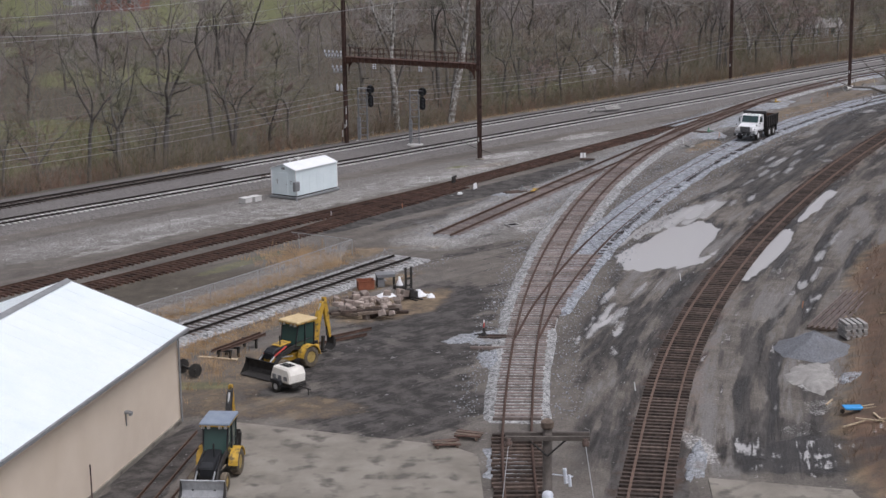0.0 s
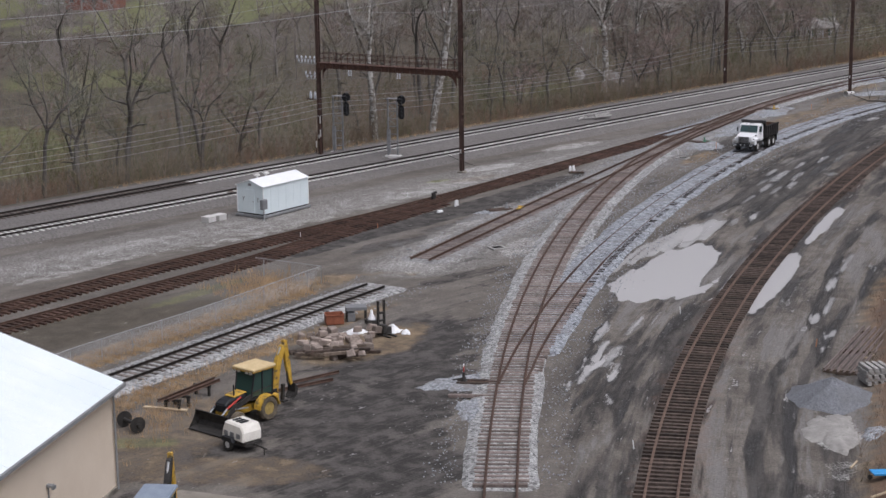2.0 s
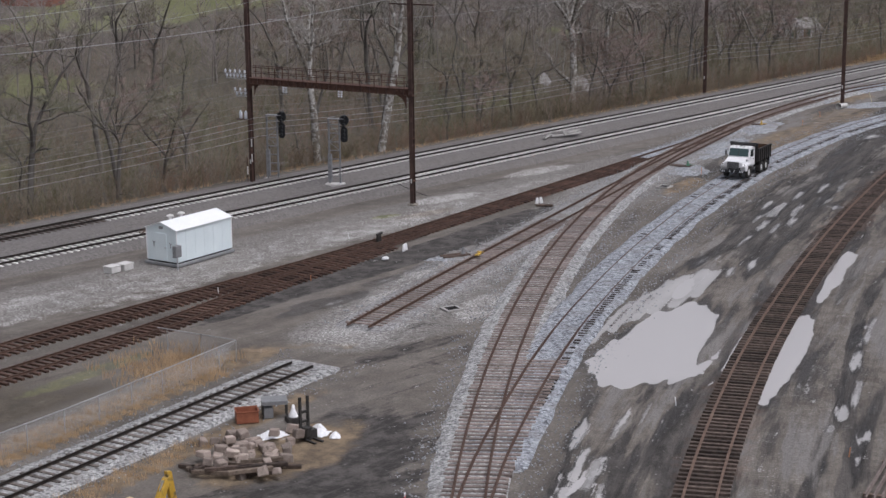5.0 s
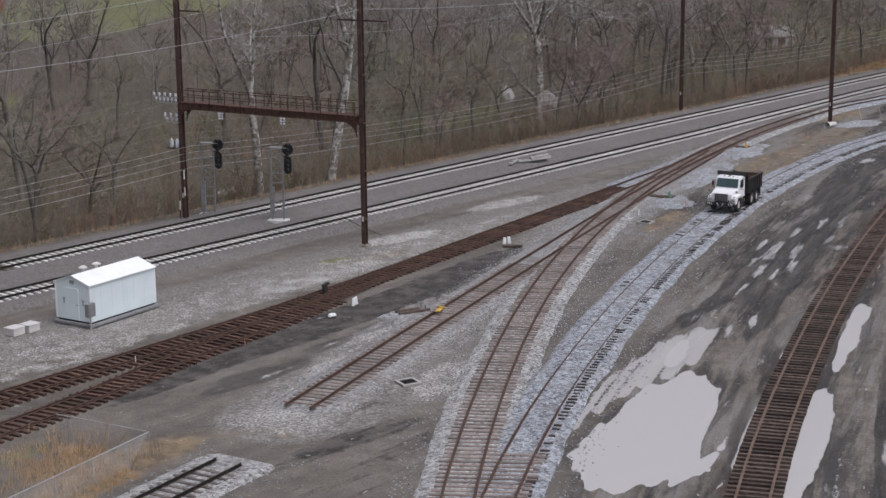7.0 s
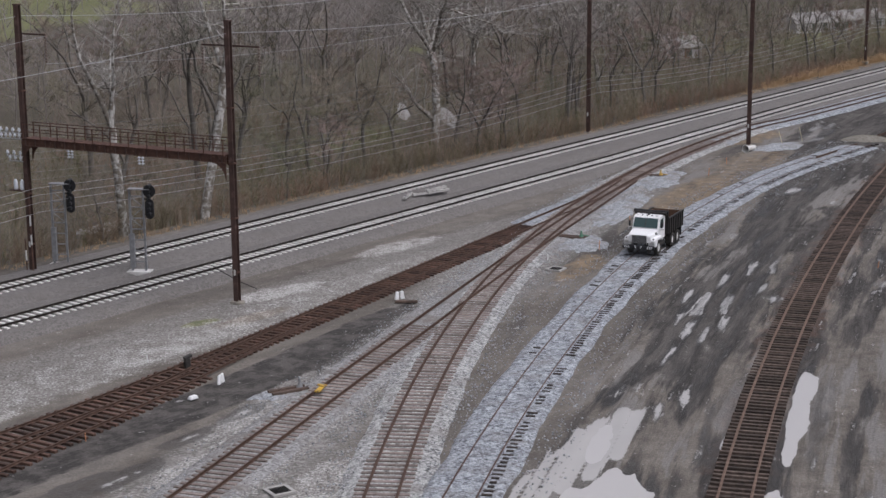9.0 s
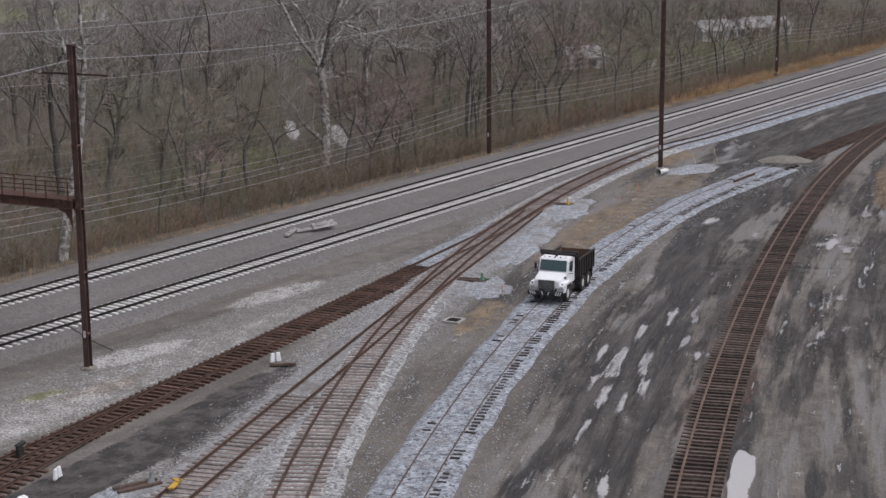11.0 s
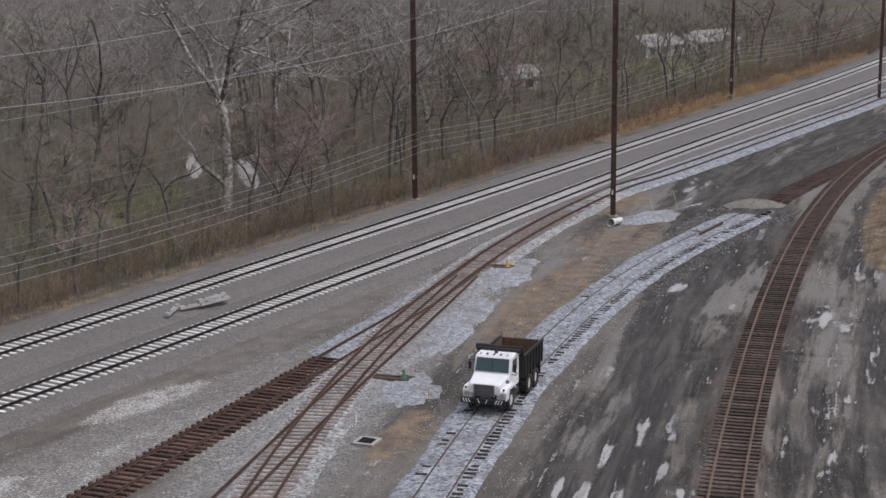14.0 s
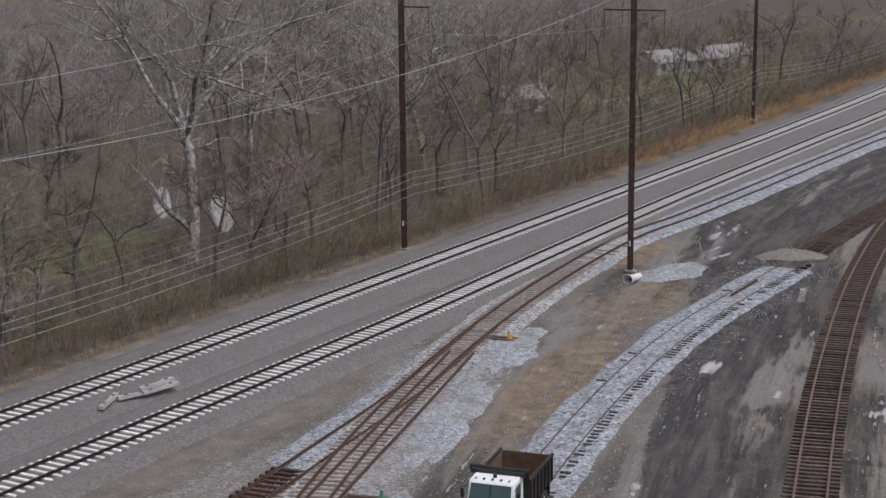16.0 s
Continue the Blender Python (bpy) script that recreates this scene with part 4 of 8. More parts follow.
me = bpy.data.meshes.new("ground")
nx, ny = len(gx), len(gy)
idx = np.arange(nx * ny).reshape(ny, nx)
faces = np.stack([idx[:-1, :-1], idx[:-1, 1:], idx[1:, 1:], idx[1:, :-1]], -1).reshape(-1, 4)
me.vertices.add(nx * ny)
me.vertices.foreach_set("co", np.stack([GX.ravel(), GY.ravel(), GZ], 1).ravel())
me.loops.add(faces.size)
me.loops.foreach_set("vertex_index", faces.ravel())
me.polygons.add(len(faces))
me.polygons.foreach_set("loop_start", np.arange(0, faces.size, 4))
me.polygons.foreach_set("use_smooth", np.ones(len(faces), bool))
me.update(calc_edges=True)
for key, four in (("zone_a", za), ("zone_b", zb), ("zone_c", zc)):
    at = me.attributes.new(key, "FLOAT_COLOR", "POINT")
    at.data.foreach_set("color", np.stack(four, 1).astype(np.float32).ravel())
me.attributes.new("way", "FLOAT_VECTOR", "POINT").data.foreach_set("vector", np.stack(way, 1).astype(np.float32).ravel())
me.materials.append(GROUND)
tagged(new("ground", me), "bare muddy rail yard ground with gravel, ruts and dry grass", "ground", kind="structure")


def water_sheet(name, spots, z, label):
    for i, (cx, cy, rx, ry, turn) in enumerate(spots):
        mb = Mb()
        n = 28
        ring = [((rx * 1.35 + 0.3) * math.cos(2 * math.pi * k / n), (ry * 1.35 + 0.3) * math.sin(2 * math.pi * k / n), 0.0) for k in range(n)]
        mb.add(ring, [tuple(range(n))])
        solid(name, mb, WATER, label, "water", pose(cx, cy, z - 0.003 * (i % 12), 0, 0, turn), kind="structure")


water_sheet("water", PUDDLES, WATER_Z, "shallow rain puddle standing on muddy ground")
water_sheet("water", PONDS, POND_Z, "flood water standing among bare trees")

# ---- the long building with the white roof ----
def building():
    ax = Vector((0.212, 0.977, 0)).normalized()
    turn = math.degrees(math.atan2(-ax.x, ax.y))
    b = thing("warehouse", "long beige metal building with a white gable roof", "building", pose(-14.3, 85.6, 0, 0, 0, turn))
    # in its own frame: y along the ridge towards the gable end at 0, x to the right
    W, L, E, R = 12.6, 42.0, 5.25, 7.5
    wall = Mb()
    wall.box((-0.12, -L / 2, E / 2), (0.24, L, E)).box((-W + 0.12, -L / 2, E / 2), (0.24, L, E))
    part("side_wall", wall, WALL_BEIGE, b)
    for y in (-0.12, -L + 0.12):
        g = Mb().prism([(-0.25, y - 0.12, 0), (-W + 0.25, y - 0.12, 0), (-W + 0.25, y - 0.12, E), (-W / 2, y - 0.12, R - 0.05), (-0.25, y - 0.12, E)], (0, 0.24, 0))
        part("gable_wall", g, WALL_BEIGE, b)
    for s in (1, -1):
        x0, x1 = (-W / 2, 0.45) if s > 0 else (-W / 2, -W - 0.45)
        slope = (R - E) / (W / 2)
        z1 = R - slope * (W / 2 + 0.45)
        r = Mb().prism([(x0, -L - 0.4, R), (x1, -L - 0.4, z1), (x1, -L - 0.4, z1 + 0.12), (x0, -L - 0.4, R + 0.12)], (0, L + 0.85, 0))
        roof = part("roof", r, ROOF_WHITE, b, "smooth white metal roof slope")
        seam = Mb()
        n = 36
        for k in range(n):
            y = -L + k * (L + 0.2) / n
            seam.prism([(x0, y, R + 0.121), (x1, y, z1 + 0.121), (x1, y, z1 + 0.133), (x0, y, R + 0.133)], (0, 0.02, 0))
        part("roof_seam", seam, ROOF_WHITE, roof)
        e = Mb().box((x1 + 0.06 * s, -L / 2, z1 + 0.03), (0.14, L + 0.85, 0.17))
        part("gutter", e, TRIM_GREY, b, "grey eaves gutter")
        f = Mb().prism([(x0, 0.45, R + 0.14), (x1, 0.45, z1 + 0.14), (x1, 0.45, z1 - 0.08), (x0, 0.45, R - 0.08)], (0, 0.05, 0))
        part("barge_board", f, TRIM_GREY, b)
    part("ridge_cap", Mb().prism([(-W / 2 - 0.3, -L - 0.4, R + 0.05), (-W / 2 + 0.3, -L - 0.4, R + 0.05), (-W / 2, -L - 0.4, R + 0.2)], (0, L + 0.85, 0)), TRIM_GREY, b)
    part("plinth", Mb().box((0.05, -L / 2, 0.12), (0.1, L, 0.24)), CONCRETE, b)
    part("downpipe", Mb().tube([(0.12, -0.1, 0.1), (0.12, -0.1, E - 0.2), (0.4, -0.1, E - 0.05)], 0.055, 8), TRIM_GREY, b, "grey metal downpipe")
    lamp = Mb().box((0.14, -7.3, 2.9), (0.28, 0.22, 0.12)).box((0.3, -7.3, 2.84), (0.12, 0.26, 0.16)).tube([(0.05, -7.3, 2.2), (0.05, -7.3, 2.9)], 0.03, 6)
    part("wall_lamp", lamp, TRIM_GREY, b, "grey outdoor wall lamp", bevel=0.01)
    part("vent_pipe", Mb().tube([(0.25, -12.2, 0), (0.25, -12.2, 1.9)], 0.035, 6), POLE_STEEL, b)


building()

# slabs of concrete at the near end of the yard
slab = Mb().prism([(-12.2, 84.8, -0.2), (-11.2, 85.3, -0.2), (-5.0, 82.9, -0.2), (0.2, 80.9, -0.2), (1.6, 79.4, -0.2), (1.75, 72.0, -0.2), (1.6, 40.0, -0.2), (-16.0, 40.0, -0.2), (-12.6, 76.0, -0.2)][::-1], (0, 0, 0.27))
solid("pavement", slab, CONCRETE, "stained old concrete apron beside the tracks", "pavement", kind="structure")
slab = Mb().prism([(12.6, 75.6, -0.2), (30.0, 70.4, -0.2), (30.0, 40.0, -0.2), (9.6, 40.0, -0.2)][::-1], (0, 0, 0.27))
solid("pavement", slab, CONCRETE, "pale concrete road edge across the yard", "pavement", kind="structure")


# ---- the white equipment shed and what stands by it ----
def shed():
    u = Vector((3.5, 4.9, 0)).normalized()
    turn = math.degrees(math.atan2(u.y, u.x))
    z0 = 0.06
    s = thing("equipment_shed", "small white metal equipment shed on grey concrete skids", "shed", pose(-13.55, 151.5, z0, 0, 0, turn))
    L, W, H, R = 6.05, 2.95, 2.72, 3.2
    part("base", Mb().box((L / 2, W / 2, 0.1), (L + 0.3, W + 0.3, 0.2)), TRIM_GREY, s, "grey concrete base slab", bevel=0.02)
    # black block set below the walls to draw the shadow gap there
    part("sill", Mb().box((L / 2, W / 2, 0.26), (L - 0.1, W - 0.1, 0.14)), BLACK, s)
    body = Mb().prism([(0, 0, 0.32), (0, W, 0.32), (0, W, H), (0, W / 2, R - 0.04), (0, 0, H)], (L, 0, 0))
    part("body", body, SHED_WALL, s, "pale blue-white panel walls")
    for sgn in (-1, 1):
        y1 = W / 2 + sgn * (W / 2 + 0.1)
        z1 = H - 0.04
        r = Mb().prism([(-0.1, W / 2, R), (-0.1, y1, z1), (-0.1, y1, z1 + 0.06), (-0.1, W / 2, R + 0.06)], (L + 0.2, 0, 0))
        part("roof", r, SHED_ROOF, s)
    seam = Mb()
    for k in range(1, 6):
        seam.box((k * L / 6, -0.006, (H + 0.32) / 2), (0.04, 0.012, H - 0.36))
    part("panel_seam", seam, SHED_WALL, s)
    for x in (0, L):
        for y in (0, W):
            part("corner_trim", Mb().box((x, y, (H + 0.32) / 2), (0.07, 0.07, H - 0.4)), SHED_ROOF, s)
    door = part("door", Mb().box((-0.03, W * 0.5, 1.38), (0.05, 1.0, 2.05)), SHED_WALL, s, bevel=0.01)
    part("door_handle", Mb().box((-0.08, W * 0.5 - 0.4, 1.35), (0.06, 0.16, 0.05)), ALU, door)
    for y in (0.55, 2.2):
        part("door_stay", Mb().tube([(-0.04, y + 0.12, 1.75), (-0.08, y, 1.6), (-0.04, y - 0.1, 1.72)], 0.03, 5).tube([(-0.08, y, 1.6), (-0.06, y, 1.35)], 0.03, 5), TRIM_GREY, s)
    part("gable_vent", Mb().box((-0.03, W / 2, H + 0.1), (0.06, 0.34, 0.2)), TRIM_GREY, s)
    for x in (1.55, 2.75):
        v = Mb().lathe([(0.1, 0), (0.1, 0.22), (0.28, 0.24), (0.28, 0.3), (0.1, 0.4)], 16, (x, W / 2 + 0.5, R - 0.1))
        part("roof_vent", v, CONC_PALE, s, "round mushroom roof vent")
    box = thing("meter_box", "grey electrical cabinet on a short post beside the shed", "meter box", pose(-13.45, 150.75, z0, 0, 0, turn))
    part("post", Mb().tube([(0, 0, -0.1), (0, 0, 0.95)], 0.06, 8), ALU, box)
    cab = part("cabinet", Mb().box((0, 0, 1.35), (0.65, 0.32, 0.85)), GREY_PAINT, box, bevel=0.02)
    part("cabinet_door", Mb().box((0, -0.17, 1.35), (0.55, 0.02, 0.75)), GREY_PAINT, cab)
    for k, (x, y) in enumerate(((-18.15, 150.5), (-17.35, 151.3))):
        v = thing("concrete_vault", "pale precast concrete box lying on gravel", "concrete box", pose(x, y, 0.02, 0, 0, turn), group="boxes by the shed")
        part("body", Mb().box((0, 0, 0.22), (0.95, 0.85, 0.44)), CONC_PALE, v, bevel=0.03)
        part("lid", Mb().box((0, 0, 0.475), (1.0, 0.9, 0.07)), CONC_PALE, v, bevel=0.02)
    o = Mb()
    rnd = random.Random(4)
    for k in range(16):
        x, y = rnd.uniform(-1.5, 1.5), rnd.uniform(-0.4, 0.4)
        o.box((x, y, 0.1 + rnd.uniform(0, 0.1)), (rnd.uniform(0.3, 1.2), 0.16, 0.14), (rnd.uniform(-8, 8), rnd.uniform(-8, 8), rnd.uniform(0, 60)))
    solid("scrap_timber", o, TIE_DARK, "heap of dark scrap ties beside the main track", "scrap", pose(-17.0, 163.0, 0.2, 0, 0, 45))


shed()


# ---- signal bridge and line poles ----
POLES = dict(a=(-10.64, 184.6, 0.1, 19.3), b=(4.05, 174.2, -0.1, 18.95), c=(43.0, 245.5, -0.1, 21.5), d=(57.6, 233.0, 0.0, 21.6), e=(98.4, 306.5, 0.2, 21.5), f=(116.3, 299.8, 0.0, 21.6), g=(153.5, 367.0, 0.0, 21.5), h=(171.0, 360.0, 0.0, 21.5),
             far_left=(-66.0, 124.5, 0.0, 20.2), near_left=(-50.0, 115.0, 0.0, 19.7))
CROSS = math.degrees(math.atan2(174.2 - 184.6, 4.05 + 10.64))


def h_column(mb, height_, w=0.36, top=0.9):
    """A wide-flange column with batten plates."""
    a, t, v = w / 2, 0.028, 0.012
    ring = [(-a, -a), (a, -a), (a, t - a), (v, t - a), (v, a - t), (a, a - t), (a, a), (-a, a), (-a, a - t), (-v, a - t), (-v, t - a), (-a, t - a)]
    mb.prism([(x, y, -0.4) for x, y in ring], (0, 0, height_ + 0.4))
    return mb


def insulator_string(mb, x, y, z, n=9, length=1.9):
    prof = [(0.02, 0)]
    for k in range(n):
        h = -length * (k + 0.5) / n
        prof += [(0.03, h + 0.06), (0.115, h + 0.02), (0.115, h - 0.02), (0.03, h - 0.05)]
    prof.append((0.02, -length))
    mb.lathe(prof, 10, (x, y, z))


def line_pole(key, arms, label):
    x, y, z, h = POLES[key]
    p = thing("catenary_pole", label, "steel pole", pose(x, y, z, 0, 0, CROSS), group="line poles")
    part("column", h_column(Mb(), h), POLE_STEEL, p)
    part("footing", Mb().lathe([(0.5, -0.3), (0.5, 0.12), (0.42, 0.2)], 14), CONCRETE, p)
    part("cap", Mb().box((0, 0, h + 0.05), (0.42, 0.42, 0.1)), POLE_STEEL, p)
    for k in range(4):
        part("band", Mb().box((0, 0, 2.2 + k * 3.7), (0.4, 0.41, 0.1)), STEEL_RUST, p)
    part("marker_plate", Mb().box((0.0, -0.21, 2.2), (0.16, 0.02, 0.4)), CONC_PALE, p, "pale marker plate")
    for x0, x1, za in arms:
        a = part("crossarm", Mb().box(((x0 + x1) / 2, 0.22, za), (x1 - x0, 0.09, 0.11)), POLE_STEEL, p)
        for e in (x0 + 0.05, x1 - 0.05):
            if abs(e) > 0.5:
                ins = Mb()
                insulator_string(ins, e, 0.22, za - 0.06)
                part("insulator", ins, BROWN_PORCELAIN, a, smooth=True)
    return p


line_pole("a", [(-0.2, 2.3, 17.3)], "tall rust-brown steel pole carrying a signal bridge")
line_pole("b", [(-2.3, 2.3, 17.35)], "tall rust-brown steel pole carrying a signal bridge")
for key in ("c", "e", "g", "far_left"):
    line_pole(key, [(-0.2, 2.3, 19.2)], "tall dark steel line pole beside the main tracks")
for key in ("d", "f", "h", "near_left"):
    line_pole(key, [(-2.3, 2.3, 19.3)], "tall dark steel line pole beside the yard")


def signal_bridge():
    a, b = Vector(POLES["a"][:3]), Vector(POLES["b"][:3])
    L = (b - a).xy.length
    g = thing("signal_bridge", "rusty steel walkway bridge with handrails between two poles", "signal bridge", pose(a.x, a.y, 9.55, 0, 0, CROSS))
    for y in (-0.45, 0.45):
        part("girder", Mb().prism([(0.15, y + a, h) for a, h in ((-0.08, 0), (0.08, 0), (0.08, 0.03), (0.01, 0.03), (0.01, 0.47), (0.08, 0.47), (0.08, 0.5), (-0.08, 0.5), (-0.08, 0.47), (-0.01, 0.47), (-0.01, 0.03), (-0.08, 0.03))], (L - 0.3, 0, 0)), STEEL_RUST, g)
    n = 36
    for k in range(n):
        part("deck_board", Mb().box((0.3 + (L - 0.6) * (k + 0.5) / n, 0, 0.53), ((L - 0.6) / n - 0.05, 1.15, 0.05)), STEEL_RUST, g)
    for k in range(20):
        for y in (-0.5, 0.5):
            part("stiffener", Mb().box((0.5 + k * (L - 1) / 19, y, 0.25), (0.05, 0.07, 0.43)), POLE_STEEL, g)
    for y in (-0.55, 0.55):
        rail = Mb()
        for z in (1.02, 1.55):
            rail.box((L / 2, y, z), (L - 0.3, 0.05, 0.05))
        part("handrail", rail, STEEL_RUST, g)
        for k in range(12):
            part("post", Mb().box((0.35 + k * (L - 0.7) / 11, y, 1.05), (0.06, 0.06, 1.05)), STEEL_RUST, g)
    for x, s in ((0.2, 1), (L - 0.2, -1)):
        k = Mb()
        for y in (-0.45, 0.45):
            k.prism([(x, y - 0.015, 0.0), (x + s * 1.0, y - 0.015, 0.0), (x + s * 0.5, y - 0.015, -0.25), (x + s * 0.2, y - 0.015, -0.6), (x, y - 0.015, -1.2)], (0, 0.03, 0))
        part("bracket", k, STEEL_RUST, g, "curved rusty gusset plate")
    for x in (4.4, 10.6, 10.9, 4.7):
        ins = Mb()
        insulator_string(ins, x, -0.5, -0.02, 3, 0.6)
        part("insulator", ins, PORCELAIN, g, smooth=True)
    # signal-wire crossarms on the far pole
    for z, n, x1 in ((10.35, 5, 2.6), (9.95, 6, 2.4), (8.7, 3, 1.5), (8.35, 3, 1.3)):
        c = thing("wire_crossarm", "steel crossarm with a row of white insulators on the pole", "crossarm", pose(a.x, a.y, z, 0, 0, CROSS), group="wire crossarms")
        part("arm", Mb().box((-x1 / 2 - 0.1, -0.24, 0), (x1, 0.07, 0.07)), ALU, c)
        for k in range(n):
            part("insulator", Mb().lathe([(0.03, 0.0), (0.04, 0.08), (0.1, 0.1), (0.12, 0.2), (0.06, 0.27), (0.08, 0.34)], 9, (-0.3 - k * (x1 - 0.3) / max(n - 1, 1), -0.24, 0.05)), PORCELAIN, c, smooth=True)
    t = thing("transformer_rack", "rack with two pale transformers on the steel pole", "transformer", pose(a.x, a.y, 6.2, 0, 0, CROSS))
    part("shelf", Mb().box((-0.75, -0.1, 0), (1.3, 0.5, 0.08)), POLE_STEEL, t)
    for k in (-0.45, -1.05):
        part("can", Mb().lathe([(0.13, 0.04), (0.15, 0.1), (0.15, 0.6), (0.1, 0.68), (0.05, 0.8)], 12, (k, -0.1, 0)), PORCELAIN, t, smooth=True)
    cab = Mb().tube([(0.27, -0.3, -0.3), (0.27, -0.3, 6.0)], 0.05, 6).tube([(-0.3, -0.3, -0.3), (-0.3, -0.3, 2.6)], 0.045, 6)
    solid("cable_guard", cab, STEEL_RUST, "rusty cable conduits strapped to the steel pole", "conduit", pose(a.x, a.y, 0.1, 0, 0, CROSS))
    for dx, z in ((0.28, 2.2), (-0.3, 1.0), (0.28, 3.6)):
        solid("cable_sleeve", Mb().tube([(0, 0, 0), (0, 0, 0.75)], 0.062, 6), CONC_PALE, "white sleeve round a cable conduit", "sleeve", pose(a.x, a.y, 0.1, 0, 0, CROSS) @ pose(dx, -0.3, z))


signal_bridge()


def signal_mast(x, y, z):
    s = thing("signal_mast", "grey lattice signal mast with black signal heads", "railway signal", pose(x, y, z, 0, 0, CROSS + 22), group="signals beside the mains")
    part("footing", Mb().box((0, 0, 0.0), (1.7, 1.0, 0.3)), CONC_PALE, s, bevel=0.03)
    for sx in (-0.5, 0.5):
        part("post", Mb().box((sx, 0, 3.1), (0.14, 0.14, 6.0)), MAST_GREY, s)
    part("relay_case", Mb().box((-0.46, 0.02, 1.6), (0.36, 0.3, 2.5)), MAST_GREY, s, "grey relay case", bevel=0.02)
    for k in range(7):
        part("rung", Mb().box((0, 0, 0.8 + k * 0.8), (0.95, 0.08, 0.08)), MAST_GREY, s)
    for k in range(3):
        part("brace", Mb().tube([(-0.5 if k % 2 else 0.5, 0, 3.2 + k * 0.8), (0.5 if k % 2 else -0.5, 0, 4.0 + k * 0.8)], 0.03, 5), MAST_GREY, s)
    part("platform", Mb().box((0.2, 0.1, 6.12), (1.6, 0.7, 0.06)), MAST_GREY, s)
    for zc, r, tall in ((6.0, 0.46, 0.0), (4.7, 0.32, 0.4)):
        ring = [2 * math.pi * i / 28 for i in range(28)]
        head = Mb().prism([(0.98 + r * math.cos(q), -0.13, zc + (tall if math.sin(q) > 0 else -tall) + r * math.sin(q)) for q in ring], (0, 0.06, 0))
        ob = part("signal_head", head, BLACK, s, "black signal target")
        for k in range(3):
            part("hood", Mb().lathe([(0.12, -0.42), (0.14, -0.12), (0.14, 0.2), (0.1, 0.25)], 14, (0.98, 0, zc + (k - 1) * 0.36), "y"), BLACK, ob)
    for h in (4.3, 5.4):
        part("head_bracket", Mb().box((0.74, 0.0, h), (0.5, 0.1, 0.1)), BLACK, s)
    part("head_pole", Mb().box((0.98, 0.06, 5.3), (0.1, 0.1, 2.4)), BLACK, s)


signal_mast(-8.85, 186.8, 0.15)
signal_mast(-2.95, 183.3, 0.2)


# ---- wires ----
def wire(p, q, sag, r, material, parent):
    pts = []
    for k in range(19):
        t = k / 18
        v = Vector(p).lerp(Vector(q), t)
        v.z -= 4 * sag * t * (1 - t)
        pts.append(v)
    part("wire", Mb().tube(pts, r, 5, False), material, parent)


def pole_point(key, dx, z):
    x, y, z0, h = POLES[key]
    return Vector((x, y, z0)) + Matrix.Rotation(radians(CROSS), 3, "Z") @ Vector((dx, 0.2, 0)) + Vector((0, 0, z))


def spans():
    near, far = ("near_left", "b", "d", "f", "h"), ("far_left", "a", "c", "e", "g")
    for line in (near, far):
        w = thing("overhead_line", "aluminium transmission wires strung between the steel poles", "overhead wires", group="overhead lines")
        for p, q in zip(line, line[1:]):
            hp, hq = POLES[p][3], POLES[q][3]
            wire(pole_point(p, 0, hp - 0.75), pole_point(q, 0, hq - 0.75), 2.0, 0.02, WIRE_ALU, w)
            if line is far:
                wire(pole_point(p, 2.25, 17.3 - 2.0 if p == "a" else 17.2), pole_point(q, 2.25, 17.2), 2.2, 0.013, WIRE_ALU, w)
    w = thing("signal_line", "thin grey signal wires along the far pole row", "overhead wires", group="overhead lines")
    for p, q in zip(far, far[1:]):
        for dx, z, sag in ((-2.2, 10.2, 1.4), (-1.8, 9.6, 1.5), (-0.6, 8.7, 1.5), (-1.6, 8.1, 1.6), (-1.3, 7.2, 1.6), (-0.9, 6.7, 1.5), (0.6, 6.3, 1.2), (0.7, 5.8, 1.3), (0.9, 5.3, 1.2), (0.9, 4.6, 1.2)):
            wire(pole_point(p, dx, z), pole_point(q, dx, z), sag, 0.011 if z > 6.5 else 0.016, WIRE_DULL if z > 6.5 else WIRE_ALU, w)


spans()

